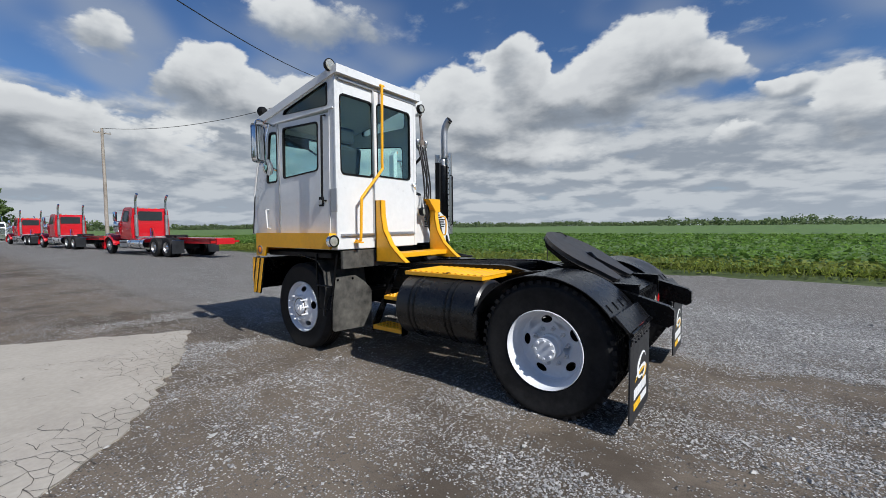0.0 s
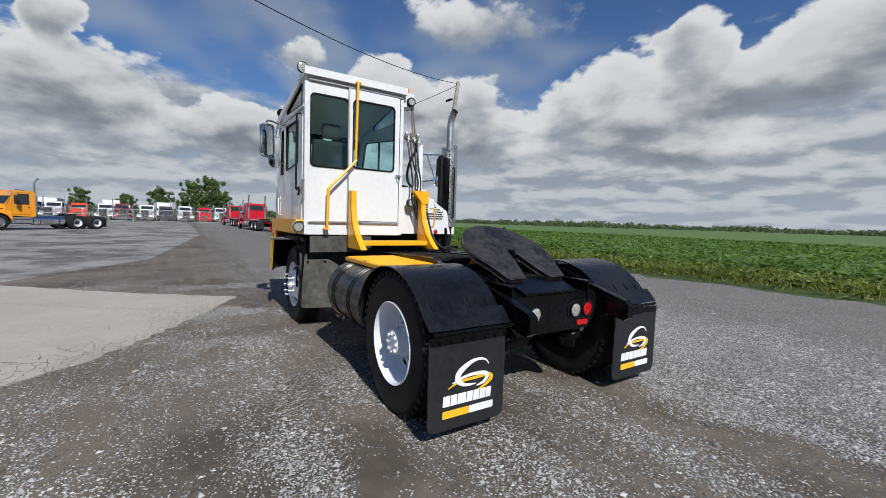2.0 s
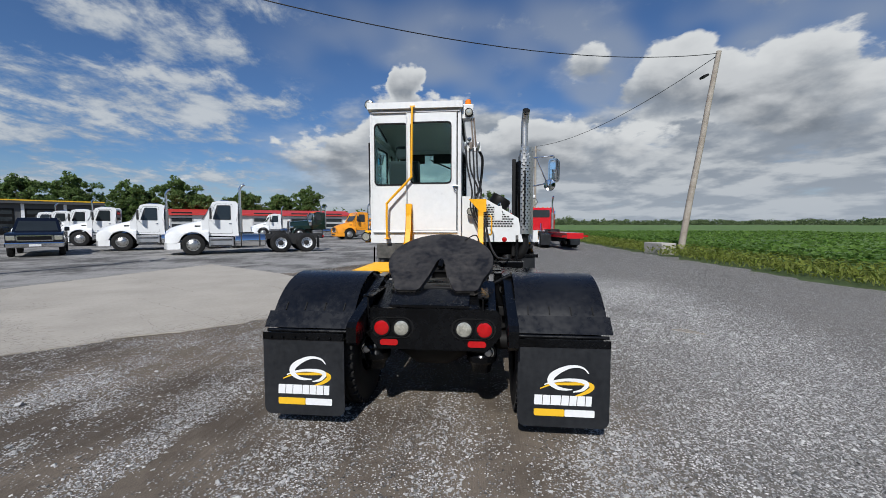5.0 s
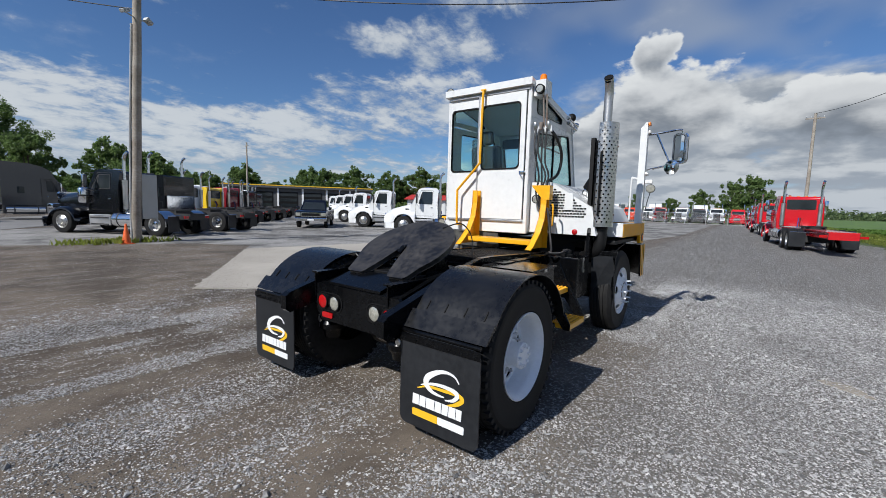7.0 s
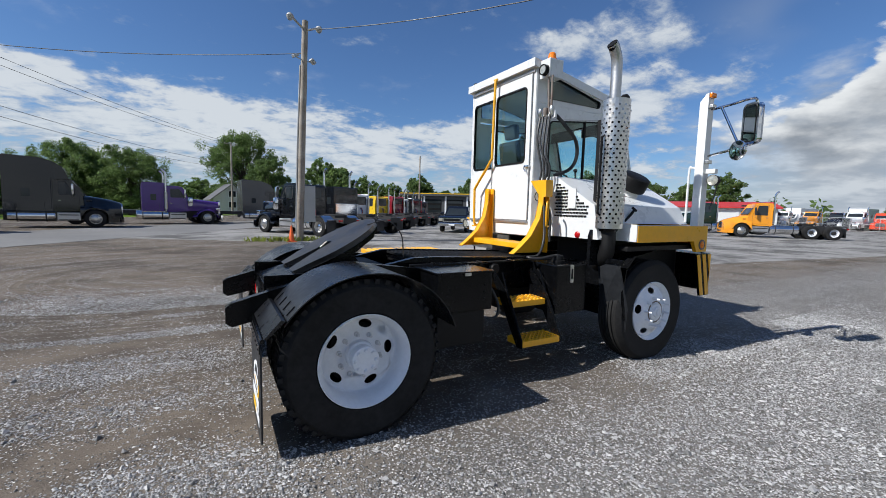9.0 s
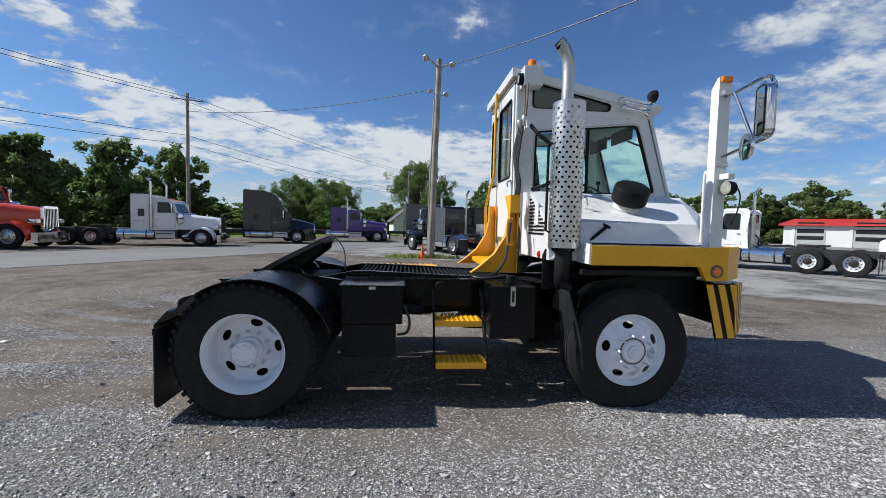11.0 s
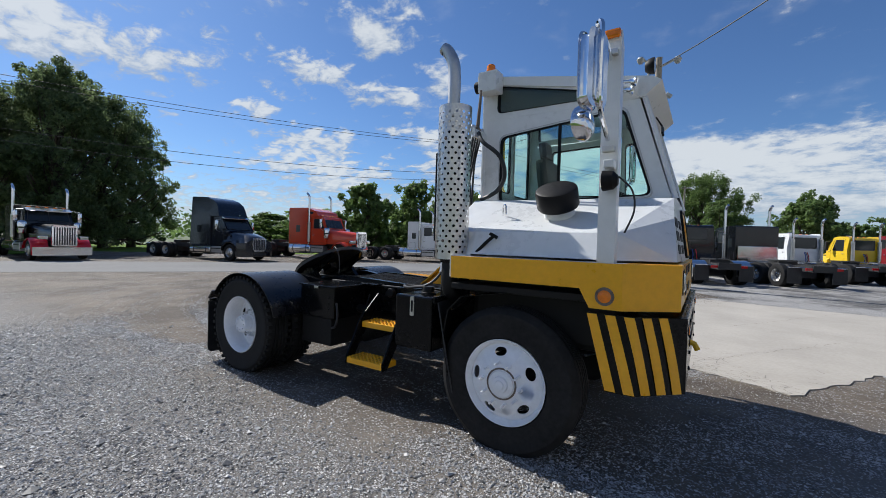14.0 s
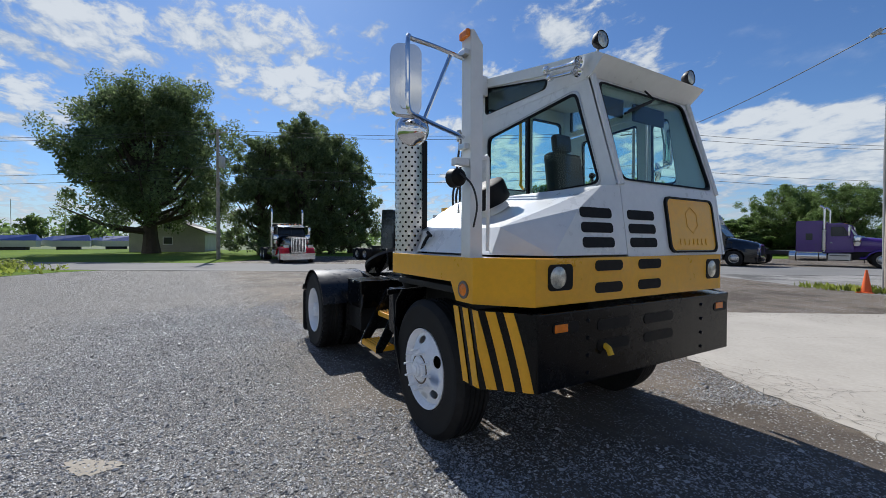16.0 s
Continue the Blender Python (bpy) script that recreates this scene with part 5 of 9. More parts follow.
tp("door_rail_top", bx(XR, XR + 0.03, 2.78, 4.05, 3.075, 3.10), ALU, bevel=0.006)
tp("cab_back_sill", bx(XR - 0.03, XR + 0.006, 3.285, YR, 1.20, 1.384), WHITE, bevel=0.004)
tp("cab_back_header", bx(XR - 0.03, XR + 0.002, 3.285, 4.022, 3.07, 3.13), WHITE)
tp("back_hinge", bx(XR - 0.10, XR + 0.012, YL - 0.012, YL, 1.62, 1.88), ALU, bevel=0.004)
# left side: door band, front quarter, upper light
ldoor_win = round_poly([(-4.58, 2.06), (-3.85, 2.10), (-3.84, 2.66), (-4.565, 2.69)], 0.05)
ldoor = tp("side_door", holed([(-4.665, 1.375), (-3.66, 1.375), (-3.64, 2.725), (-4.655, 2.755)], ldoor_win, on_left(0.006), 0.035), WHITE, label="white cab side door with tinted window")
pane("door_window", ldoor_win, on_left(0.006), ldoor)
tp("door_chrome_strip", bx(-4.69, -4.668, YL - 0.014, YL + 0.01, 1.38, 2.76), ALU, bevel=0.004)
tp("door_grab_bar", tube([(-3.70, YL - 0.01, 2.70), (-3.70, YL - 0.06, 2.69), (-3.72, YL - 0.06, 1.76), (-3.72, YL - 0.01, 1.75)], 0.013, 10), TRIM, ldoor, "black grab bar", smooth=True)
tp("paddle_latch", bx(-3.84, -3.76, YL - 0.022, YL - 0.006, 1.69, 1.80), TRIM, ldoor, bevel=0.006)
tp("paddle_latch_pull", bx(-3.825, -3.775, YL - 0.03, YL - 0.022, 1.71, 1.765), STEEL, ldoor, bevel=0.004)
quarter_win = round_poly([(-4.985, 2.03), (-4.725, 2.03), (-4.71, 2.67), (-4.89, 2.68)], 0.05)
tp("cab_left_front", holed([(-5.39, 1.375), (-4.69, 1.375), (-4.69, 2.76), (-5.06, 2.76), (-5.31, 1.90)], quarter_win, on_left(), 0.03), WHITE)
pane("quarter_window", quarter_win, on_left())
tp("cab_left_rear_post", bx(-3.655, XR, YL, YL + 0.03, 1.20, 2.76), WHITE)
tp("cab_left_sill", bx(-5.2, -3.655, YL + 0.004, YL + 0.03, 1.20, 1.374), WHITE)
upper_l = round_poly([(-4.56, 2.845), (-3.66, 2.805), (-3.66, 3.07), (-4.52, 2.895)], 0.04)
tp("cab_left_upper", holed([(-5.06, 2.757), (XR, 2.757), (XR, 3.17), (-5.06, 2.86)], upper_l, on_left(0.003), 0.03), WHITE)
pane("upper_window", upper_l, on_left(0.003), None, DARKGLASS, "smoked upper side window")
tp("cab_rain_rail", tube([(-5.0, YL - 0.012, 2.77), (XR - 0.02, YL - 0.012, 2.765)], 0.01, 8), WHITE)
# inspection hatch on the quarter
hatch = tp("side_hatch", sheet_of(rounded(-5.22, -5.0, 1.45, 1.72, 0.015), on_left(0.004), 0.006), WHITE)
tp("hatch_handle", tube([(-4.93, YL, 1.44), (-4.93, YL - 0.04, 1.45), (-4.96, YL - 0.04, 1.68), (-4.96, YL, 1.69)], 0.009, 8), WHITE, smooth=True)
# right side
side_win = round_poly([(-5.147, 1.915), (-3.745, 1.885), (-3.745, 2.555), (-4.91, 2.675)], 0.07)
tp("cab_right_panel", holed([(-5.39, 1.20), (XR, 1.20), (XR, 2.74), (-5.07, 2.74), (-5.31, 1.90)], side_win, on_right(), 0.03), WHITE)
swn = pane("side_window", side_win, on_right(), label="tinted sliding side window")
tp("window_divider", bx(-4.36, -4.335, YR - 0.02, YR + 0.004, 1.90, 2.62), TRIM, swn)
tp("window_chrome", ring_band(round_poly([(-5.165, 1.895), (-3.73, 1.868), (-3.73, 2.572), (-4.925, 2.697)], 0.075), 0.012, on_right(0.006), 0.008), ALU, swn)
tp("cab_right_upper", holed([(-5.07, 2.741), (-5.07, 2.86), (XR, 3.17), (XR, 2.741)][::-1], round_poly([(-4.58, 2.80), (-3.70, 2.80), (-3.70, 3.08), (-4.60, 2.88)], 0.05), on_right(0.003), 0.03), WHITE)
pane("upper_window", round_poly([(-4.58, 2.80), (-3.70, 2.80), (-3.70, 3.08), (-4.60, 2.88)], 0.05), on_right(0.003), None, DARKGLASS, "smoked upper side window")
# windscreen, on the raked front
RAKE = Vector((-5.31, 0, 1.90)) - Vector((-5.04, 0, 2.78))


def on_front(u, v, w):
    t = (2.78 - v) / 0.88
    return (-5.04 + RAKE.x * t + w * 0.95, u, v + w * 0.29)


scr = round_poly([(2.80, 1.925), (4.045, 1.925), (4.01, 2.73), (2.83, 2.73)], 0.08)
tp("cab_front_upper", holed([(YL, 1.90), (YR, 1.90), (YR, 2.78), (YL, 2.78)], scr, on_front, 0.03), WHITE)
pane("windscreen", scr, on_front, label="raked tinted windscreen")
tp("wiper_arm", tube([(-5.09, 3.45, 2.74), (-5.14, 3.40, 2.66), (-5.175, 3.78, 2.50)], 0.008, 8), TRIM)
tp("wiper_blade", tube([(-5.15, 3.45, 2.63), (-5.19, 3.85, 2.46)], 0.01, 6), TRIM)


def on_nose(u, v, w):
    t = (1.90 - v) / 0.53
    return (-5.31 - 0.075 * t + w, u, v)


emb = rounded(2.885, 3.54, 1.41, 1.815, 0.055)
tp("cab_front_lower", sheet_of([(YL, 1.37), (YR, 1.37), (YR, 1.90), (YL, 1.90)], on_nose, 0.03), WHITE)
badge = tp("front_badge_plate", sheet_of(emb, lambda u, v, w: on_nose(u, v, w - 0.012), 0.012), YELLOW, label="yellow badge plate with hexagon outline", bevel=0.003)
tp("badge_seal", ring_band(rounded(2.865, 3.56, 1.392, 1.832, 0.06), 0.022, lambda u, v, w: on_nose(u, v, w - 0.02), 0.02), TRIM, badge)
hexa = [(3.21 + 0.095 * math.cos(radians(90 + 60 * k)), 1.655 + 0.11 * math.sin(radians(90 + 60 * k))) for k in range(6)]
tp("badge_hexagon", ring_band(hexa, 0.014, lambda u, v, w: on_nose(u, v, w - 0.016), 0.004), YELLOW, badge)
for k in range(7):
    tp("badge_bar", sheet_of([(3.0 + 0.062 * k, 1.452), (3.042 + 0.062 * k, 1.452), (3.042 + 0.062 * k, 1.50), (3.0 + 0.062 * k, 1.50)], lambda u, v, w: on_nose(u, v, w - 0.016), 0.004), YELLOW, badge)
# louvre openings: dark sheets on the nose paint the shade inside them
for k in range(3):
    for y0, y1 in ((3.71, 4.03), (4.205, 4.525)):
        z = 1.435 + 0.10 * k
        tp("air_slot_shade", sheet_of(rounded(y0, y1, z, z + 0.07, 0.028, 4), lambda u, v, w: on_nose(u, v, w - 0.004), 0.01), TRIM, label="black louvre slot")
# roof with a flared visor
tp("cab_roof", prism([(-3.47, 3.215), (-3.47, 3.125), (-3.50, 3.125), (-4.98, 2.835), (-5.02, 2.75), (-5.06, 2.745), (-5.19, 2.86), (-5.12, 2.905)], "y", YL - 0.025, YR + 0.025), WHITE, label="white sloping cab roof with flared visor", bevel=0.012)
tp("cab_floor", bx(-5.3, XR - 0.03, YL + 0.03, YR - 0.03, 1.19, 1.22), CABIN)
tp("cab_ceiling", prism([(-3.58, 3.09), (-3.58, 3.07), (-4.98, 2.79), (-4.98, 2.81)], "y", YL + 0.03, YR - 0.03), CABIN)
tp("dashboard", prism([(-5.27, 1.5), (-5.29, 1.90), (-5.12, 1.985), (-4.98, 1.95), (-4.92, 1.80), (-4.96, 1.5)], "y", YL + 0.06, 3.72), CLOTH, label="black dashboard pod", bevel=0.03)
tp("steering_wheel", turned(lathe([(0.185, 0), (0.2, 0.014), (0.215, 0), (0.2, -0.014), (0.185, 0)], (0, 0, 0), "z", 28), Matrix.Translation((-4.80, 3.15, 2.02)) @ Matrix.Rotation(radians(-25), 4, "Y")), TRIM, smooth=True)
tp("steering_column", tube([(-5.05, 3.15, 1.75), (-4.80, 3.15, 2.02)], 0.035, 10), TRIM)
seat = tp("driver_seat", bx(-4.45, -3.98, 2.92, 3.42, 1.68, 1.82), CLOTH, label="dark cloth driver seat", bevel=0.04)
tp("seat_back", turned(bx(-0.07, 0.07, -0.24, 0.24, 0, 0.68), Matrix.Translation((-4.02, 3.17, 1.78)) @ Matrix.Rotation(radians(8), 4, "Y")), CLOTH, seat, bevel=0.05)
tp("headrest", turned(bx(-0.05, 0.05, -0.12, 0.12, 0.70, 0.90), Matrix.Translation((-4.02, 3.17, 1.78)) @ Matrix.Rotation(radians(8), 4, "Y")), CLOTH, seat, bevel=0.04)
tp("seat_base", bx(-4.40, -4.05, 2.98, 3.36, 1.22, 1.68), TRIM, seat, bevel=0.02)
tp("shift_lever", tube([(-4.75, 3.62, 1.6), (-4.70, 3.62, 2.05)], 0.012, 8), TRIM)
tp("shift_knob", lathe([(0, 0.03), (0.022, 0.02), (0.03, 0), (0.022, -0.02), (0, -0.03)], (-4.70, 3.62, 2.07), "z", 12), TRIM, smooth=True)
for k in range(2):
    tp("sun_blind", bx(-4.93, -4.90, 2.9 + 0.6 * k, 3.35 + 0.6 * k, 2.55, 2.70), CLOTH, bevel=0.01)

# corner posts, mouldings and cabin lining
for y in (YL + 0.012, YR - 0.012):
    tp("corner_post", tube([(-5.315, y, 1.885), (-5.045, y, 2.80)], 0.024, 10), WHITE, smooth=True)
tp("corner_post", bx(XR - 0.035, XR + 0.004, YL - 0.004, YL + 0.03, 1.20, 3.14), WHITE, bevel=0.01)
tp("corner_post", bx(XR - 0.035, XR + 0.004, YR - 0.03, YR + 0.004, 1.20, 3.14), WHITE, bevel=0.01)
tp("inner_lining", bx(-5.0, XR - 0.04, YL + 0.032, YL + 0.038, 1.23, 2.0), CABIN)
tp("inner_lining", bx(-5.0, XR - 0.04, YR - 0.038, YR - 0.032, 1.23, 1.88), CABIN)
tp("inner_lining", bx(XR - 0.046, XR - 0.04, YL + 0.04, YR - 0.04, 1.23, 2.0), CABIN)

# engine hood
h = [(-3.63, 4.075, 1.885), (-3.63, 4.36, 1.885), (-3.63, 4.90, 1.565), (-3.63, 4.965, 1.22), (-3.63, 4.075, 1.22),
     (-5.312, 4.075, 1.885), (-5.315, 4.27, 1.865), (-5.340, 4.53, 1.69), (-5.03, 4.93, 1.57), (-5.383, 4.80, 1.385), (-5.383, 4.075, 1.385), (-5.05, 5.02, 1.385), (-3.95, 5.0, 1.385), (-3.95, 4.92, 1.565), (-5.385, 4.075, 1.37), (-3.95, 4.97, 1.22)]
hood = tp("engine_hood", solid(h, [(0, 5, 6, 1), (1, 6, 8, 13, 2), (6, 7, 8), (13, 8, 11, 12), (8, 7, 9), (8, 9, 11), (6, 5, 10), (6, 10, 7), (7, 10, 9), (2, 13, 12, 15, 3), (0, 1, 2, 3, 4)]), WHITE, label="white faceted engine hood", bevel=0.012)
# small black blocks stand for the shade in the grille's slots
grl = bmesh.new()
for i in range(11):
    for j in range(12):
        y = 4.37 + 0.042 * j + (0.021 if i % 2 else 0)
        z = 1.79 - 0.034 * i
        if z < 1.88 - max(0.0, y - 4.36) * 0.60 - 0.04 and y < 4.83:
            bx(-3.629, -3.622, y - 0.016, y + 0.016, z - 0.009, z + 0.009, grl)
tp("grille_mesh", grl, TRIM, hood, "black slots of the rear hood grille")["kind"] = "stuff"
tp("grille_plate", bx(-3.63, -3.618, 4.55, 4.66, 1.53, 1.74), WHITE, hood, bevel=0.003)
tp("marker_lamp", lathe([(0, 0.022), (0.022, 0.018), (0.034, 0.008), (0.036, 0)], (-3.63, 4.70, 1.255), "x", 18), RED, hood, "round red marker lamp", smooth=True)
tp("hood_latch", tube(curve([(-3.99, 4.98, 1.40), (-4.08, 4.99, 1.48), (-4.14, 4.985, 1.53)]), 0.014, 8), TRIM, hood, "black rubber hood latch", smooth=True)
tp("hood_latch_pull", tube([(-4.11, 4.985, 1.55), (-4.17, 4.985, 1.52)], 0.014, 8), TRIM, hood, smooth=True)
tp("hood_hook", tube(curve([(-4.05, 4.62, 1.735), (-4.06, 4.64, 1.80), (-4.09, 4.66, 1.80), (-4.10, 4.67, 1.725)]), 0.007, 8), CHROME, hood, smooth=True)
AIRP = (-4.53, 4.60, 1.745)
cap = tp("air_intake", turned(lathe([(0, 0.21), (0.14, 0.21), (0.158, 0.20), (0.165, 0.18), (0.165, 0.06), (0.155, 0.045), (0, 0.045)], (0, 0, 0), "z", 40), Matrix.Translation(AIRP) @ Matrix.Rotation(radians(-30), 4, "X")), TRIM, label="round black air intake cap on the hood", smooth=True)
tp("intake_collar", turned(lathe([(0.09, 0.045), (0.10, 0.04), (0.12, 0.0), (0.125, -0.02)], (0, 0, 0), "z", 32), Matrix.Translation(AIRP) @ Matrix.Rotation(radians(-30), 4, "X")), WHITE, cap, smooth=True)

# yellow skirt round the nose
AT = Vector((-0.015, 0.012, 0.055))
skirt_r = [(-3.90, 1.36), (-5.12, 1.36), (-5.12, 1.075), (-4.93, 1.075), (-4.865, 1.195), (-3.90, 1.195)]
skirt = tp("yellow_skirt_right", prism(skirt_r, "y", 5.165, 5.205), YELLOW, label="yellow side skirt", bevel=0.008)
tp("skirt_top_right", bx(-5.12, -3.90, 4.95, 5.165, 1.335, 1.36), WHITE, bevel=0.004)
tp("skirt_end", bx(-3.905, -3.885, 4.95, 5.20, 1.20, 1.372), WHITE, bevel=0.004)
skirt_l = [(-3.56, 1.375), (-5.12, 1.375), (-5.12, 1.075), (-4.93, 1.075), (-4.865, 1.195), (-3.56, 1.195)]
tp("yellow_skirt_left", prism(skirt_l, "y", 2.63, 2.66), YELLOW, label="yellow side skirt", bevel=0.008)
tp("skirt_top_left", bx(-5.12, -3.56, 2.66, 2.745, 1.35, 1.37), YELLOW, bevel=0.004)
for s, yo, yi in ((1, 5.205, 4.97), (-1, 2.63, 2.865)):
    bm = prism([(-5.12, yo), (-5.42, yi), (-5.39, yi - s * 0.02), (-5.11, yo - s * 0.035)], "z", 1.075, 1.362)
    tp("skirt_corner", bm, YELLOW, bevel=0.006)
face = tp("front_fascia", bx(-5.42, -5.39, 2.866, 4.969, 1.075, 1.362), YELLOW, label="yellow front fascia with lamp openings", bevel=0.006)
tp("fascia_top", prism([(-5.12, 5.16), (-5.39, 4.955), (-5.39, 2.88), (-5.12, 2.68)], "z", 1.338, 1.36), YELLOW)
# fascia openings, their inner shade put on as flat dark sheets
for k in range(2):
    for y0, y1 in ((3.725, 3.995), (4.17, 4.45)):
        z = 1.128 + 0.145 * k
        tp("fascia_slot_shade", prism(rounded(y0, y1, z, z + 0.07, 0.03, 4), "x", -5.424, -5.415), TRIM, face)
for y in (4.765, 2.99):
    lampb = tp("headlamp", prism(rounded(y - 0.105, y + 0.105, 1.165, 1.325, 0.03, 4), "x", -5.425, -5.41), TRIM, label="square headlamp in a dark recess")
    tp("headlamp_lens", lathe([(0, 0.012), (0.05, 0.01), (0.068, 0.0)], (-5.425, y + 0.02, 1.245), "x", 20, flip=-1), LENS, lampb, smooth=True)
for s, y in ((1, 5.205), (-1, 2.63)):
    mk = tp("side_marker", lathe([(0, 0.018), (0.028, 0.014), (0.04, 0.006), (0.042, 0)], (-5.02, y, 1.155), "y", 20, flip=s), AMBER, label="round amber side marker", smooth=True)
    tp("marker_ring", lathe([(0.04, 0.008), (0.056, 0.008), (0.058, 0)], (-5.02, y, 1.155), "y", 20, flip=s), RUST, mk, smooth=True)
rearlamp = tp("rear_flood_lamp", lathe([(0, 0.0), (0.052, -0.004), (0.06, -0.012), (0.062, -0.05), (0, -0.055)], (-3.51, 2.655, 1.285), "x", 22), LENS, label="round rear flood lamp", smooth=True)
tp("flood_lamp_ring", lathe([(0.055, 0.004), (0.068, 0.004), (0.07, -0.05)], (-3.51, 2.655, 1.285), "x", 22), CHROME, rearlamp, smooth=True)

# bumper with hazard stripes
bump = tp("front_bumper", bx(-5.46, -5.43, 2.82, 4.985, 0.58, 1.04), BLACK, label="black steel front bumper", bevel=0.008)
tp("bumper_top", prism([(-5.12, 5.17), (-5.44, 4.96), (-5.44, 2.85), (-5.12, 2.66)], "z", 1.02, 1.04), BLACK, bump)
for s, yo, yi in ((1, 5.215, 4.985), (-1, 2.62, 2.82)):
    # wing: a flat side that leans in at the bottom, and the angled corner
    wing = tp("bumper_wing", solid([(-4.92, yo, 1.05), (-5.20, yo, 1.05), (-5.46, yi, 1.04), (-5.445, yi, 0.58), (-5.20, yo, 0.575), (-5.04, yo, 0.575),
                                     (-4.92, yo - s * 0.02, 1.05), (-5.19, yo - s * 0.02, 1.05), (-5.43, yi - s * 0.01, 1.04), (-5.415, yi - s * 0.01, 0.58), (-5.19, yo - s * 0.02, 0.575), (-5.04, yo - s * 0.02, 0.575)],
                                    [(0, 1, 4, 5), (1, 2, 3, 4), (6, 11, 10, 7), (7, 10, 9, 8), (0, 6, 7, 1), (1, 7, 8, 2), (5, 4, 10, 11), (4, 3, 9, 10), (0, 5, 11, 6), (2, 8, 9, 3)]), BLACK, label="bumper wing with yellow and black stripes")
    out = Vector((-0.35, s * 0.93)).normalized() * 0.007

    def on_wing(f, h):
        """A place on the wing: f along it from the wheel side, h up it."""
        c0, c1, c2 = Vector((-5.04 + 0.12 * h, yo)), Vector((-5.20, yo)), Vector((-5.445 - 0.015 * h, yi))
        l0, l1 = (c1 - c0).length, (c2 - c1).length
        d = f * (l0 + l1)
        p = c0.lerp(c1, d / l0) if d <= l0 else c1.lerp(c2, min(1.0, (d - l0) / l1))
        return (p.x + out.x, p.y + out.y, 0.582 + 0.463 * h)

    for k in range(5):
        bm = bmesh.new()
        net = []
        for q in range(9):
            h_ = q / 8
            f0, wide_ = (0.172 * h_ + 0.215 * (1 - h_)) * k, 0.093 * h_ + 0.125 * (1 - h_)
            net.append([bm.verts.new(on_wing(min(1.0, f0 + wide_ * j / 6), h_)) for j in range(7)])
        for r0, r1 in zip(net, net[1:]):
            for j in range(6):
                bm.faces.new((r0[j], r0[j + 1], r1[j + 1], r1[j]))
        ext = bmesh.ops.extrude_face_region(bm, geom=bm.faces[:])
        bmesh.ops.translate(bm, verts=[v for v in ext["geom"] if isinstance(v, bmesh.types.BMVert)], vec=(-out.x * 0.6, -out.y * 0.6, 0))
        bmesh.ops.recalc_face_normals(bm, faces=bm.faces[:])
        tp("hazard_stripe", bm, YELLOW, wing, "yellow stripe")
# dark plates painted as the shade within the bumper's openings
for y0, y1, z in ((3.635, 3.985, 0.925), (3.635, 3.985, 0.795), (4.15, 4.475, 0.93), (4.15, 4.475, 0.80), (4.645, 4.87, 0.945), (2.85, 3.05, 0.935)):
    tp("bumper_slot_shade", prism(rounded(y0, y1, z - 0.035, z + 0.035, 0.03, 4), "x", -5.464, -5.455), TRIM, bump)
for y in (4.80, 2.97):
    tp("turn_lamp", bx(-5.468, -5.458, y - 0.055, y + 0.055, 0.92, 0.97), AMBER, bump, "amber turn lamp", bevel=0.006)
tp("air_coupling", tube([(-5.44, 4.40, 0.80), (-5.49, 4.40, 0.78), (-5.51, 4.40, 0.74)], 0.02, 10), MARKY, bump, "yellow air coupling", smooth=True)
for y in (3.24, 4.56):
    for k in range(4):
        tp("bumper_bolt", lathe([(0, 0.012), (0.01, 0.01), (0.014, 0)], (-5.46, y, 0.64 + 0.11 * k), "x", 8, flip=-1), BLACK, bump)

# mirror post on the front right corner
post = tp("mirror_post", prism([(-4.96, 5.095), (-4.96, 5.185), (-5.065, 5.185), (-5.065, 5.095)], "z", 1.36, 2.71), WHITE, label="white square mirror post", bevel=0.008)
tp("post_top", solid([(-4.96, 5.095, 2.71), (-4.96, 5.185, 2.71), (-5.065, 5.185, 2.71), (-5.065, 5.095, 2.71), (-4.96, 5.16, 2.79), (-4.96, 5.185, 2.79), (-5.065, 5.185, 2.79), (-5.065, 5.16, 2.79)],
                     [(0, 3, 2, 1), (4, 5, 6, 7), (0, 1, 5, 4), (1, 2, 6, 5), (2, 3, 7, 6), (3, 0, 4, 7)]), WHITE, post, bevel=0.004)
tp("post_marker", bx(-5.06, -4.965, 5.186, 5.215, 2.745, 2.795), AMBER, post, "amber marker lamp", bevel=0.012)
tp("post_grab_bar", tube(curve([(-5.01, 5.10, 2.0), (-5.01, 5.035, 2.01), (-5.01, 5.01, 1.97), (-5.01, 5.01, 1.40)], 4), 0.013, 8), WHITE, post, smooth=True)
for z in (2.66, 2.07):
    tp("post_clamp", bx(-5.05, -4.975, 5.185, 5.225, z - 0.025, z + 0.012), STEEL, post, bevel=0.006)


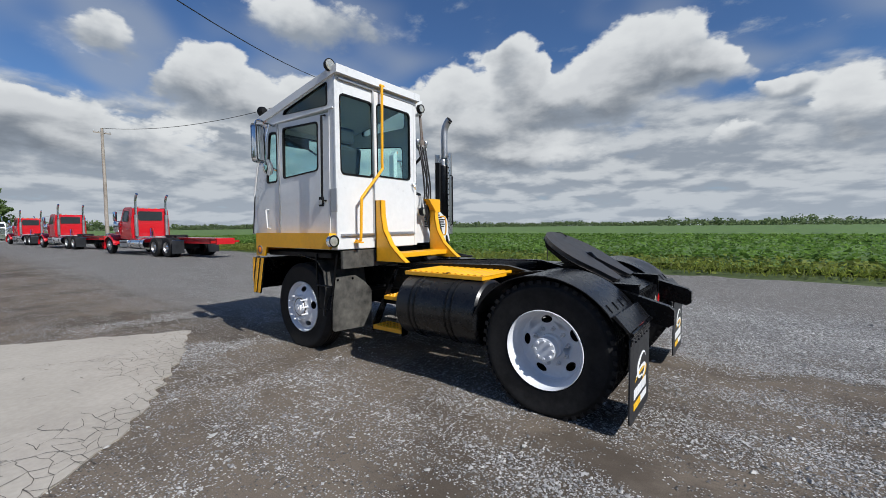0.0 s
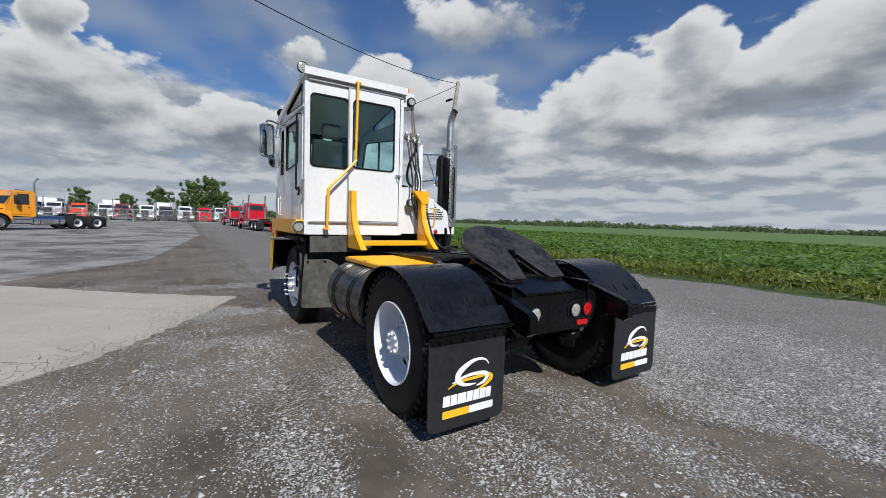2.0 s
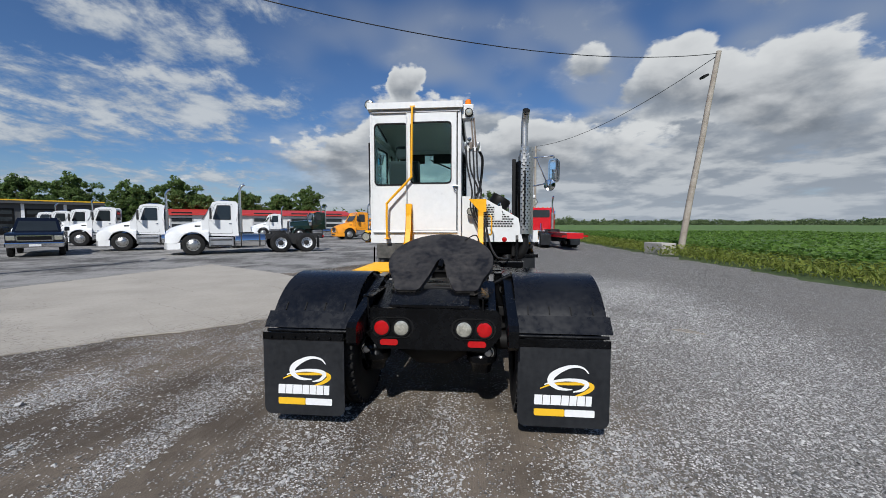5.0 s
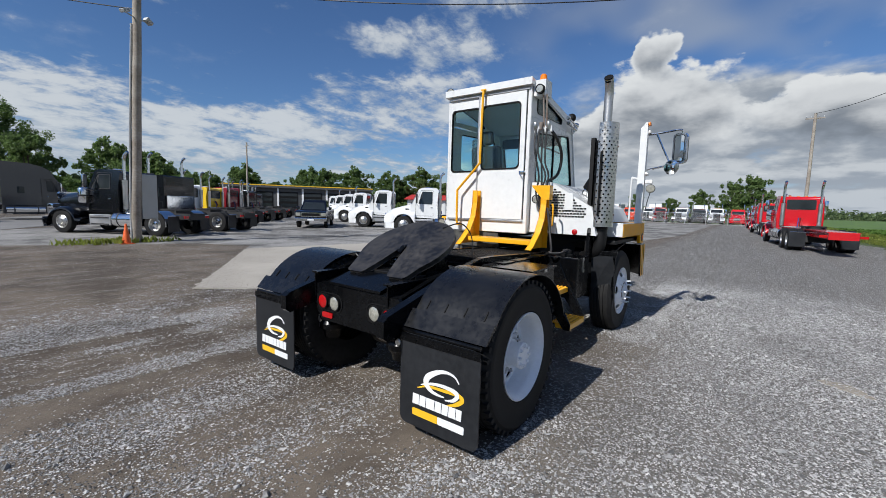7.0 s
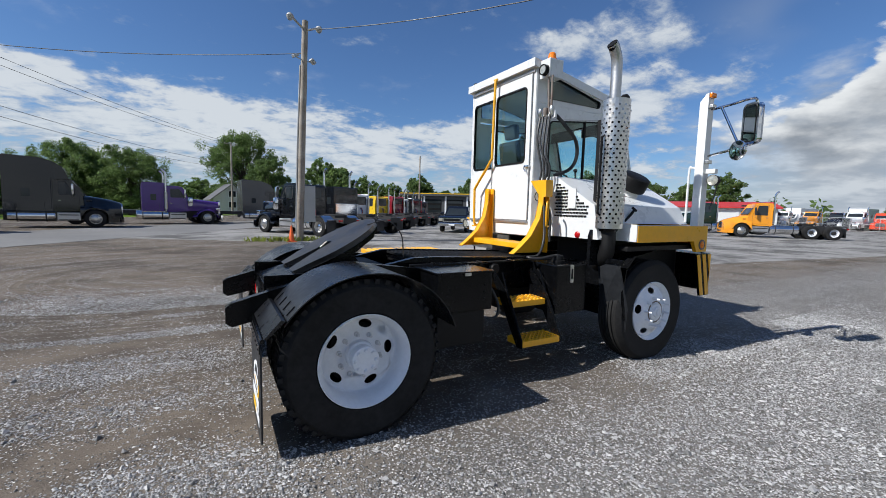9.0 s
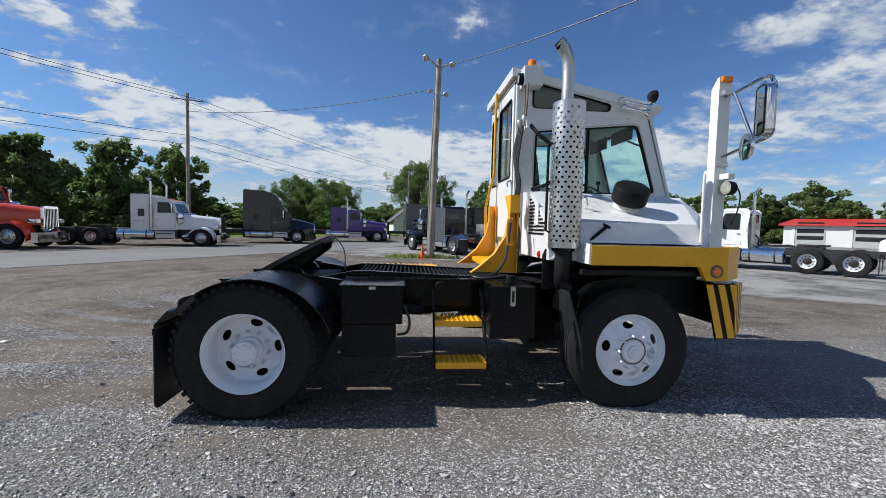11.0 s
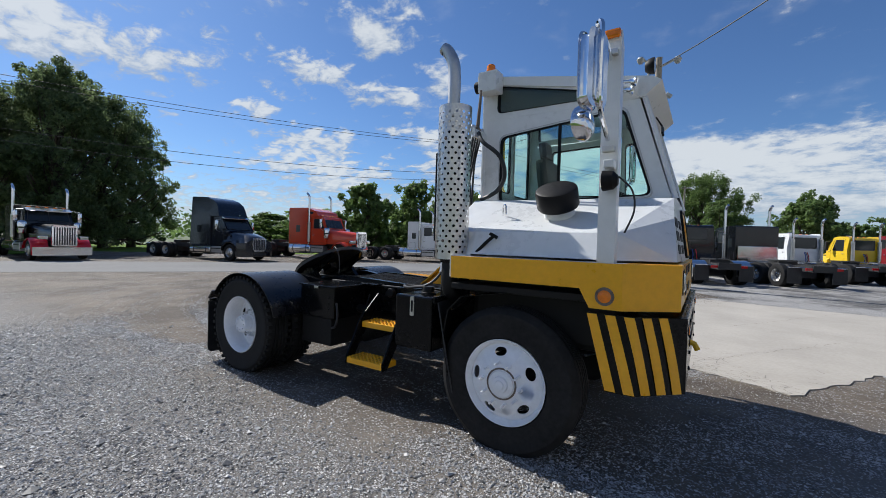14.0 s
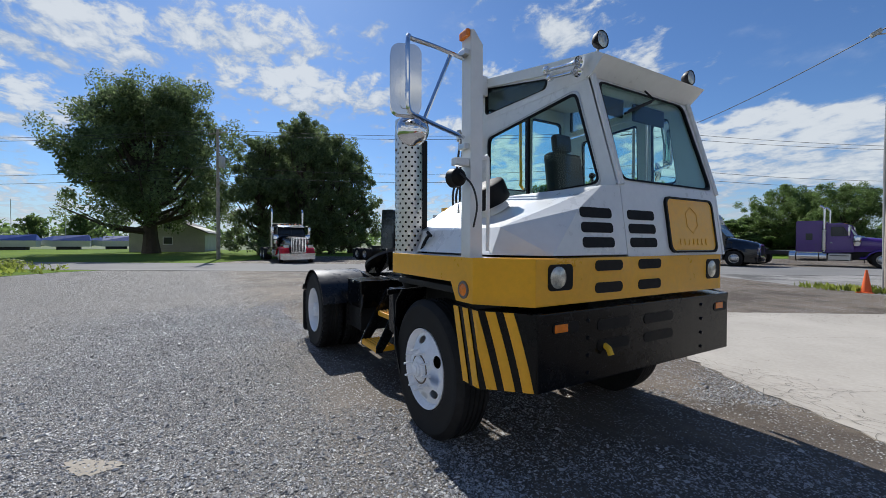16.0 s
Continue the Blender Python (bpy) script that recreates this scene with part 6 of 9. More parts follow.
def mirror_set(side, x, y, zt, zb, post_y, cant, wide):
    """A tall truck mirror on a tube loop, with a round mirror below it; side +1 outwards to +y."""
    front = x - 0.055
    arm = tp("mirror_arm", tube(curve([(x - 0.02, post_y, zt + 0.03), (x - 0.03, (post_y + y) / 2, zt + 0.05), (x - 0.02, y - side * 0.04, zt + 0.065), (front, y + side * 0.01, zt + 0.04), (front, y + side * 0.01, (zt + zb) / 2), (front, y + side * 0.005, zb + 0.02), (front + 0.01, y - side * 0.07, zb - 0.02), (x - 0.02, post_y, zb - 0.09)], 5), 0.014, 8), CHROME, label="bright tube mirror arm", smooth=True)
    m = Matrix.Translation((x, y, (zt + zb) / 2)) @ Matrix.Rotation(radians(cant), 4, "Z")
    hh = (zt - zb) / 2
    head = tp("mirror_head", turned(prism(rounded(-wide / 2, wide / 2, -hh + 0.005, hh - 0.005, 0.035, 5), "x", -0.045, 0.018), m), CHROME, label="tall chrome-backed mirror", bevel=0.022, smooth=True)
    tp("back_rib", turned(prism(rounded(-wide * 0.22, wide * 0.22, -hh + 0.02, hh - 0.02, 0.02, 4), "x", -0.052, -0.044), m), CHROME, head, bevel=0.006, smooth=True)
    tp("mirror_glass", turned(prism(rounded(-wide / 2 + 0.008, wide / 2 - 0.008, -hh + 0.015, hh - 0.015, 0.03, 5), "x", 0.0185, 0.0215), m), MIRROR, head)
    tp("mirror_edge", turned(ring_band(rounded(-wide / 2 + 0.001, wide / 2 - 0.001, -hh + 0.007, hh - 0.007, 0.034, 5), 0.009, lambda u, v, w: (0.024 - w, u, v), 0.01), m), TRIM, head)
    m2 = Matrix.Translation((x + 0.05, y - side * 0.075, zb - 0.07)) @ Matrix.Rotation(radians(cant), 4, "Z")
    rd = tp("round_mirror", turned(lathe([(0, -0.045), (0.05, -0.04), (0.085, -0.022), (0.10, 0), (0.10, 0.01), (0.094, 0.012)], (0, 0, 0), "x", 32), m2), CHROME, label="round chrome convex mirror", smooth=True)
    tp("round_mirror_glass", turned(lathe([(0, 0.024), (0.05, 0.02), (0.094, 0.011)], (0, 0, 0), "x", 32), m2), MIRROR, rd, smooth=True)
    tp("mirror_stay", tube([(x - 0.02, post_y + side * 0.10, zt + 0.035), (front + 0.015, (post_y + y) / 2 + side * 0.10, zb - 0.04)], 0.013, 8), CHROME, arm, smooth=True)


mirror_set(1, -4.985, 5.60, 2.59, 2.215, 5.20, -20, 0.137)
mirror_set(-1, -4.72, 2.50, 2.70, 2.26, 2.74, 28, 0.16)
wl = tp("work_lamp", lathe([(0, 0.06), (0.03, 0.055), (0.055, 0.03), (0.06, -0.01), (0.062, -0.03), (0, -0.03)], (-5.03, 5.27, 1.86), "x", 24, flip=-1), TRIM, label="round black work lamp on the post", smooth=True)
tp("work_lamp_lens", lathe([(0, 0.042), (0.05, 0.036), (0.058, 0.029)], (-5.03, 5.27, 1.86), "x", 24), LENS, wl, smooth=True)
tp("work_lamp_bracket", bx(-5.06, -5.00, 5.19, 5.29, 1.935, 1.985), WHITE, wl, bevel=0.008)
tp("lamp_wire", tube(curve([(-5.09, 5.28, 1.88), (-5.16, 5.24, 1.80), (-5.17, 5.21, 1.68), (-5.12, 5.2, 1.55)]), 0.006, 6), HOSE, wl, smooth=True)

# exhaust
AT = Vector((0.0, 0.0, 0.05))
shield = bmesh.new()
n, rows, R = 30, 30, 0.138
z0, z1 = 1.33, 2.58
EX, EY = -3.77, 4.98
cell_h = (z1 - z0) / rows


def shield_at(u, v, w):
    a = 2 * math.pi * u / n
    rr = R - w
    return (EX + rr * math.cos(a), EY + rr * math.sin(a), v)


rough_v, rough_f = [], []
for i in range(rows):
    for j in range(n):
        v0 = z0 + cell_h * i
        u0 = j
        if 17 <= j <= 27:
            continue
        hole = (i + j) % 2 == 0 and 0 < i < rows - 1
        cs = [(u0, v0), (u0 + 0.5, v0), (u0 + 1, v0), (u0 + 1, v0 + cell_h / 2), (u0 + 1, v0 + cell_h), (u0 + 0.5, v0 + cell_h), (u0, v0 + cell_h), (u0, v0 + cell_h / 2)]
        base = len(rough_v)
        rough_v += [shield_at(u, v, 0) for u, v in cs]
        if not hole:
            rough_f.append(tuple(range(base, base + 8)))
        else:
            for k in range(8):
                a = radians(-135 + 45 * k)
                rough_v.append(shield_at(u0 + 0.5 + 0.40 * math.cos(a), v0 + cell_h / 2 + 0.011 * math.sin(a), 0))
            for k in range(8):
                rough_f.append((base + k, base + (k + 1) % 8, base + 8 + (k + 1) % 8, base + 8 + k))
exh = tp("exhaust_pipe", tube(curve([(EX + 0.02, EY, 2.50), (EX + 0.02, EY, 2.62), (EX + 0.02, EY, 2.86), (EX + 0.035, EY + 0.005, 2.97), (EX + 0.085, EY + 0.01, 3.06), (EX + 0.12, EY + 0.012, 3.09)], 5), 0.052, 24, cap=False), ALU, label="bent exhaust stack with perforated heat shield", smooth=True)
raw("heat_shield", [tuple(Vector(v) + AT - BASE) for v in rough_v], rough_f, STEEL, tractor, "perforated bare steel heat shield")
tp("muffler", lathe([(0, 1.10), (0.06, 1.10), (0.098, 1.08), (0.105, 1.05), (0.105, 0.02), (0.098, 0.0), (0, 0.0)], (EX, EY - 0.015, 1.30), "z", 28), BLACK, exh, "black muffler body", smooth=True)
tp("muffler_collar", lathe([(0, 0.13), (0.055, 0.13), (0.062, 0.12), (0.064, 0.10), (0.074, 0.095), (0.076, 0.01), (0.066, 0.0), (0, 0.0)], (EX + 0.005, EY - 0.012, 2.36), "z", 28), STEEL, exh, "steel clamp collar", smooth=True)
for z in (1.42, 1.95, 2.32):
    tp("shield_bracket", bx(EX + 0.07, EX + 0.135, EY - 0.035, EY - 0.01, z - 0.012, z + 0.012), TRIM, exh, bevel=0.003)
# black plug painted as the shade inside the pipe's open end
tp("exhaust_bore_shade", tube([(EX + 0.085, EY + 0.01, 3.055), (EX + 0.122, EY + 0.012, 3.092)], 0.049, 20), TRIM, exh)
tp("muffler_clamp", lathe([(0.05, 0), (0.06, 0), (0.06, 0.05), (0.05, 0.055)], (EX + 0.02, EY, 2.50), "z", 24), STEEL, exh, smooth=True)
tp("exhaust_bracket", bx(EX - 0.03, EX + 0.05, EY - 0.17, EY - 0.12, 1.0, 2.42), DULL, exh, bevel=0.008)
tp("exhaust_bracket_foot", prism([(-3.62, 0.95), (-3.62, 1.25), (-3.70, 1.45), (-3.86, 1.45), (-3.90, 0.95)], "y", 4.86, 4.90), BLACK, exh, bevel=0.006)
tp("exhaust_elbow", tube(curve([(EX, EY, 1.32), (EX, EY, 1.10), (EX - 0.05, EY - 0.1, 0.98), (EX - 0.2, EY - 0.3, 0.9)]), 0.075, 18), DULL, exh, smooth=True)
tp("grab_loop", tube([(-3.66, 4.98, 1.45), (-3.60, 4.98, 1.48), (-3.60, 4.98, 2.22), (-3.66, 4.98, 2.25)], 0.012, 8), TRIM, exh, smooth=True)
for z in (1.48, 2.30):
    tp("shield_bolt", lathe([(0, 0.014), (0.01, 0.01), (0.012, 0)], (EX, EY + 0.138, z), "y", 8), RUST, exh)

AT = Vector((-0.02, 0.015, 0.035))
# yellow uprights and grab rail behind the cab
for s, y0, y1 in ((-1, 3.27, 3.35), (1, 4.30, 4.38)):
    prof = [(-3.50, 1.045), (-3.02, 1.045), (-3.10, 1.10), (-3.26, 1.24), (-3.37, 1.42), (-3.405, 1.60), (-3.41, 1.78), (-3.50, 1.78)]
    up = tp("deck_upright", prism(prof, "y", y0, y0 + 0.012), YELLOW, label="yellow curved upright bracket", bevel=0.003)
    tp("upright_flange", prism([(-3.50, 1.045), (-3.50, 1.78), (-3.488, 1.78), (-3.488, 1.045)], "y", y0, y1), YELLOW, up, bevel=0.003)
    bm = bmesh.new()
    edge = prof[1:-1]
    vs = [[bm.verts.new((x, yy, z)) for yy in (y0, y1)] + [bm.verts.new((x - 0.01, yy, z - 0.006)) for yy in (y1, y0)] for x, z in edge]
    for a, b in zip(vs, vs[1:]):
        for j in range(4):
            bm.faces.new((a[j], a[(j + 1) % 4], b[(j + 1) % 4], b[j]))
    tp("upright_edge", bm, YELLOW, up)
tp("upright_hood", prism([(4.17, 1.84), (4.42, 1.84), (4.42, 1.66), (4.33, 1.66)], "x", -3.50, -3.40), YELLOW, label="yellow hose bracket", bevel=0.004)
tp("upright_cap", prism([(-3.50, 1.78), (-3.41, 1.78), (-3.41, 1.84), (-3.50, 1.84)], "y", 4.30, 4.40), YELLOW, bevel=0.004)
tp("deck_step_bar", bx(-3.44, -3.20, 3.35, 4.30, 1.085, 1.145), YELLOW, label="yellow step bar", bevel=0.008)
tp("grab_rail", tube(curve([(-3.50, 3.365, 3.15), (-3.46, 3.365, 3.14), (-3.45, 3.36, 3.05), (-3.45, 3.345, 2.25), (-3.445, 3.325, 2.14), (-3.43, 3.02, 1.82), (-3.43, 2.99, 1.74), (-3.44, 2.985, 1.40), (-3.46, 2.985, 1.30), (-3.53, 2.985, 1.30)], 4), 0.017, 10), YELLOW, label="bent yellow grab rail", smooth=True)
tp("rail_foot", bx(-3.54, -3.43, 2.95, 3.02, 1.275, 1.29), YELLOW, bevel=0.003)
tp("rail_top_plate", bx(-3.50, -3.44, 3.33, 3.40, 3.145, 3.165), YELLOW, bevel=0.003)
tp("hose_guard", tube(curve([(-3.42, 4.45, 1.60), (-3.36, 4.49, 1.58), (-3.36, 4.49, 1.36), (-3.42, 4.46, 1.34)]), 0.010, 8), YELLOW, smooth=True)

AT = Vector((-0.012, 0.01, 0.045))
# air lines, horns, lamps on the roof
tp("lamp_box", bx(-3.76, -3.56, 4.075, 4.235, 2.985, 3.185), WHITE, label="white lamp box beside the roof", bevel=0.006)
tp("beacon", lathe([(0, 0.085), (0.03, 0.082), (0.042, 0.068), (0.046, 0.02), (0.05, 0.018), (0.05, 0)], (-3.66, 4.155, 3.19), "z", 24), AMBER, label="amber beacon", smooth=True)
rl = tp("rear_work_lamp", lathe([(0, 0.03), (0.045, 0.026), (0.052, 0.016), (0.055, -0.03), (0, -0.04)], (-3.54, 4.17, 3.06), "x", 24), LENS, label="round rear work lamp", smooth=True)
tp("work_lamp_ring", lathe([(0.048, 0.03), (0.058, 0.03), (0.06, -0.02)], (-3.54, 4.17, 3.06), "x", 24), TRIM, rl, smooth=True)
tp("hose_mast", tube([(-3.58, 4.20, 3.0), (-3.575, 4.235, 2.58)], 0.012, 8), RUST)
tp("hose_mast", tube([(-3.60, 4.24, 3.0), (-3.575, 4.27, 2.58)], 0.012, 8), RUST)
tp("glad_coupling_plate", bx(-3.60, -3.57, 4.10, 4.34, 2.52, 2.60), WHITE, bevel=0.004)
for k, (yy, mt) in enumerate(((4.12, STEEL), (4.20, RUST), (4.30, STEEL))):
    tp("glad_coupling", lathe([(0, 0.05), (0.022, 0.045), (0.03, 0.02), (0.022, -0.02), (0.015, -0.05), (0, -0.05)], (-3.555, yy, 2.60), "z", 14), mt, smooth=True)
for k in range(4):
    y = 4.13 + 0.05 * k
    loop = [(-3.55, y, 2.56), (-3.50, y + 0.02, 2.30 - 0.05 * k), (-3.52, 4.22 + 0.07 * (k % 2) + 0.02 * k, 1.95), (-3.50, 4.20 + 0.04 * k, 1.72 - 0.03 * k), (-3.52, 4.30 + 0.03 * k, 1.45), (-3.5, 4.42, 1.25 - 0.03 * k)]
    tp("air_line", tube(curve(loop, 5), 0.012, 8), HOSE, label="black rubber air line", smooth=True)
tp("air_line", tube(curve([(-3.62, 4.30, 2.56), (-3.70, 4.36, 2.45), (-3.88, 4.36, 2.30), (-3.93, 4.34, 2.12), (-3.85, 4.32, 1.98), (-3.66, 4.28, 1.90)], 6), 0.020, 10), HOSE, smooth=True)
tp("deck_hose", tube(curve([(-3.42, 4.40, 1.55), (-3.36, 4.48, 1.2), (-3.22, 4.56, 1.04), (-3.02, 4.62, 1.03), (-3.10, 4.70, 1.02), (-3.33, 4.72, 1.05)], 6), 0.014, 8), HOSE, smooth=True)
fl = tp("flood_lamp", lathe([(0, 0.03), (0.045, 0.026), (0.05, 0.016), (0.053, -0.03), (0, -0.04)], (-3.53, 4.20, 1.66), "x", 20), LENS, label="round flood lamp on the cab back", smooth=True)
tp("flood_lamp_ring", lathe([(0.046, 0.03), (0.056, 0.03), (0.058, -0.03)], (-3.53, 4.20, 1.66), "x", 20), TRIM, fl, smooth=True)
for (x, y, z, sx, nm) in ((-3.60, 2.71, 3.22, 1, "spot_lamp"), (-5.10, 4.02, 3.01, -1, "spot_lamp"), (-5.08, 2.76, 2.99, -1, "spot_lamp")):
    sp = tp(nm, lathe([(0, -0.05), (0.04, -0.045), (0.06, -0.02), (0.068, 0.01), (0.068, 0.026), (0.06, 0.028)], (x, y, z), "x", 26, flip=sx), TRIM, label="round black spot lamp on the roof edge", smooth=True)
    tp("spot_lens", lathe([(0, 0.034), (0.04, 0.03), (0.061, 0.024)], (x, y, z), "x", 26, flip=sx), LENS, sp, smooth=True)
    tp("spot_stalk", tube([(x - sx * 0.02, y, z - 0.06), (x - sx * 0.03, y + (0.04 if sx > 0 else 0), z - 0.13)], 0.010, 8), STEEL, sp, smooth=True)
for k, (ya, za, ln) in enumerate(((4.14, 2.86, 0.34), (4.13, 2.79, 0.28))):
    x1 = -4.98 + 0.02 * k
    tp("air_horn", turned(lathe([(0.008, 0.0), (0.014, 0.04), (0.013, 0.20), (0.018, ln - 0.06), (0.032, ln - 0.015), (0.045, ln)], (0, 0, 0), "x", 18, flip=-1), Matrix.Translation((x1 + ln * 0.92, ya, za + 0.05)) @ Matrix.Rotation(radians(-9), 4, "Y")), CHROME, label="chrome air horn", smooth=True)
    tp("horn_body", turned(lathe([(0, 0.02), (0.03, 0.016), (0.034, 0), (0.03, -0.016), (0, -0.02)], (0, 0, 0), "x", 18), Matrix.Translation((x1 + ln * 0.94, ya, za + 0.055))), CHROME, smooth=True)
tp("roof_marker", bx(-5.02, -4.95, YL - 0.03, YL - 0.01, 2.815, 2.84), AMBER, bevel=0.004)


# ---- lorries round the yard ----
def paint(name, col, rough=0.2, coat=0.35):
    return surface(name, col, rough, var=0.04, scales=(0.8, 5), coat=coat, rvar=0.04)


P_WHITE = paint("lorry_white", (0.76, 0.77, 0.77))
P_RED = paint("lorry_red", (0.50, 0.010, 0.018))
P_ORANGE = paint("lorry_orange", (0.62, 0.055, 0.018))
P_AMBER = paint("lorry_amber", (0.78, 0.30, 0.02))
P_YELLOW = paint("lorry_yellow", (0.75, 0.50, 0.03))
P_BLACK = paint("lorry_black", (0.004, 0.0045, 0.006))
P_NAVY = paint("lorry_navy", (0.004, 0.0055, 0.011))
P_GREY = paint("lorry_grey", (0.05, 0.052, 0.056))
P_SILVER = paint("lorry_silver", (0.42, 0.43, 0.44))
P_PURPLE = paint("lorry_purple", (0.075, 0.028, 0.20))
P_GREEN = paint("lorry_green", (0.005, 0.018, 0.012))
P_MAROON = paint("lorry_maroon", (0.22, 0.012, 0.02))
FRAMEK = surface("lorry_chassis", (0.02, 0.02, 0.021), 0.6, var=0.4)


TARPBLUE = surface("blue_tarpaulin", (0.02, 0.07, 0.30), 0.5, var=0.2)
# painted shade of the wheel hand holes; also colours day-cab hubs
HOLE = surface("dark_wheel_opening", (0.012, 0.012, 0.012), 0.7, var=0.2)
AIRLINE_RED = surface("red_air_hose", (0.45, 0.02, 0.02), 0.45)
LORRY = {"day": (1.15, -0.42, -1.95, 1.70, 2.62, 0.42), "aero": (1.20, -0.50, -1.85, 1.84, 2.78, 0.50), "classic": (0.86, -1.28, -2.72, 1.93, 2.74, 0.24)}


def lorry(label, body, x, y, heading, style="day", sleeper=0.0, roof=0.0, wb=4.4, axles=2, stacks=1, visor=False, chassis=None, tail=1.0, chrome_fender=False, fender_mat=None, group="parked lorries", rack=False):
    """A bonneted road tractor, front axle over its origin, facing +x."""
    frame_mat = chassis or FRAMEK
    L = thing("lorry", label, "lorry", group, at=pose(x, y, 0, 0, 0, heading))
    rear = -wb - 1.32 * (axles - 1)
    nose, cowl, back, hz, cz, rake = LORRY[style]
    classic = style == "classic"

    def lp(name, bm, material, parent=None, lab="", bevel=0.0, smooth=False):
        return part(name, bm, material, parent or L, lab, bevel, smooth)

    def side_y(z, base=1.0):
        return base - 0.07 * max(0.0, z - 1.75)

    def flank(poly, s, proud, base=1.0):
        """A thin panel that lies against the leaning side of the cab."""
        return sheet_of(poly, lambda u, v, w: (u, s * (side_y(v, base) + proud - w), v), 0.012)

    # bonnet
    hb = bmesh.new()
    rings = []
    end = cowl - 0.04 if classic else min(cowl, -0.66)
    n = 16
    low_ = 1.40 if style == "aero" else 1.16
    for k in range(n + 1):
        t_ = k / n
        xx = nose + (end - nose) * t_
        if classic:
            top_, wt_ = 1.70 + (hz - 1.70) * t_, 0.46 + 0.42 * t_
            half = [(wt_ + 0.02, 0.98), (wt_ + 0.03, 1.25), (wt_ + 0.02, top_ - 0.24), (wt_ - 0.03, top_ - 0.12), (wt_ - 0.14, top_ - 0.035), (wt_ * 0.5, top_ + 0.01), (0, top_ + 0.03)]
        else:
            u_ = min(1.0, (nose - xx) / (nose - cowl))
            top_ = low_ + (hz - low_) * u_ ** 0.62
            arch = max(0.60, 0.52 + math.sqrt(max(0.0, 0.60 ** 2 - xx * xx)))
            wf_ = 0.98 + 0.20 * min(1.0, t_ / 0.22)
            zs_ = min(max(arch + 0.06, 1.12), top_ - 0.20)
            wt_ = 0.60 + 0.28 * u_
            half = [(wf_, arch), (wf_ + 0.012, (arch + zs_) / 2), (wf_ - 0.04, zs_), (wf_ - 0.16, zs_ + 0.07), (wt_, top_ - 0.11), (wt_ - 0.13, top_ - 0.02), (0, top_ + 0.03)]
        rings.append([hb.verts.new((xx, -a_, b_)) for a_, b_ in half] + [hb.verts.new((xx, a_, b_)) for a_, b_ in half[-2::-1]])
    for r0, r1 in zip(rings, rings[1:]):
        for j in range(len(r0) - 1):
            hb.faces.new((r0[j], r1[j], r1[j + 1], r0[j + 1]))
    hb.faces.new(rings[0])
    hb.faces.new(rings[-1][::-1])
    bonnet = lp("bonnet", hb, body, smooth=True)
    # grille, bumper and lamps
    if classic:
        g = lp("grille", prism(rounded(-0.50, 0.50, 0.72, 1.80, 0.09, 4), "x", nose - 0.02, nose + 0.09), CHROME, bevel=0.025, smooth=True)
        for k in range(9):
            lp("grille_bar", bx(nose + 0.085, nose + 0.097, -0.43 + 0.100 * k, -0.375 + 0.100 * k, 0.80, 1.70), FRAMEK, g)
        lp("bumper", prism([(nose + 0.02, -1.20), (nose + 0.20, -1.10), (nose + 0.27, -0.5), (nose + 0.27, 0.5), (nose + 0.20, 1.10), (nose + 0.02, 1.20)], "z", 0.26, 0.68), CHROME, bevel=0.03, smooth=True)
    elif style == "aero":
        g = lp("grille", prism(round_poly([(-0.42, 0.60), (0.42, 0.60), (0.54, 1.05), (0.46, 1.42), (-0.46, 1.42), (-0.54, 1.05)], 0.10, 3), "x", nose - 0.06, nose + 0.05), CHROME, bevel=0.03, smooth=True)
        for k in range(7):
            lp("grille_bar", bx(nose + 0.045, nose + 0.06, -0.405 + 0.12 * k, -0.335 + 0.12 * k, 0.70, 1.34), FRAMEK, g)
        lp("bumper", prism([(nose - 0.62, -1.19), (nose - 0.10, -1.10), (nose + 0.10, -0.6), (nose + 0.10, 0.6), (nose - 0.10, 1.10), (nose - 0.62, 1.19)], "z", 0.28, 0.60), body, bevel=0.06, smooth=True)
        # dark box drawn as the shade in the bumper opening
        lp("bumper_slot_shade", bx(nose + 0.095, nose + 0.11, -0.46, 0.46, 0.36, 0.48), FRAMEK)
    else:
        g = lp("grille", prism(round_poly([(-0.50, 0.68), (0.50, 0.68), (0.44, 1.17), (-0.44, 1.17)], 0.07, 3), "x", nose - 0.05, nose + 0.035), CHROME, bevel=0.02, smooth=True)
        for k in range(5):
            lp("grille_bar", bx(nose + 0.03, nose + 0.045, -0.40, 0.40, 0.74 + 0.08 * k, 0.785 + 0.08 * k), FRAMEK, g)
        lp("bumper", prism([(nose - 0.62, -1.19), (nose - 0.10, -1.10), (nose + 0.08, -0.6), (nose + 0.08, 0.6), (nose - 0.10, 1.10), (nose - 0.62, 1.19)], "z", 0.30, 0.62), body, bevel=0.05, smooth=True)
        # three dark boxes drawn as the shade in the bumper openings
        for k in range(3):
            lp("bumper_slot_shade", bx(nose + 0.075, nose + 0.09, -0.50 + 0.36 * k, -0.22 + 0.36 * k, 0.40, 0.52), FRAMEK)
    # cab, narrower at the roof
    cab = [(cowl, 1.0), (back, 0.94), (back - 0.01, cz - 0.10), (back + 0.07, cz), (cowl - rake - 0.30, cz + 0.015), (cowl - rake - 0.05, cz - 0.06), (cowl + 0.01, hz + 0.02)]
    bm = prism(cab, "y", -1.0, 1.0)
    bmesh.ops.bisect_plane(bm, geom=bm.verts[:] + bm.edges[:] + bm.faces[:], plane_co=(0, 0, 1.75), plane_no=(0, 0, 1))
    for v in bm.verts:
        v.co.y = math.copysign(side_y(v.co.z), v.co.y)
    lp("cab", bm, body, bevel=0.045, smooth=True)
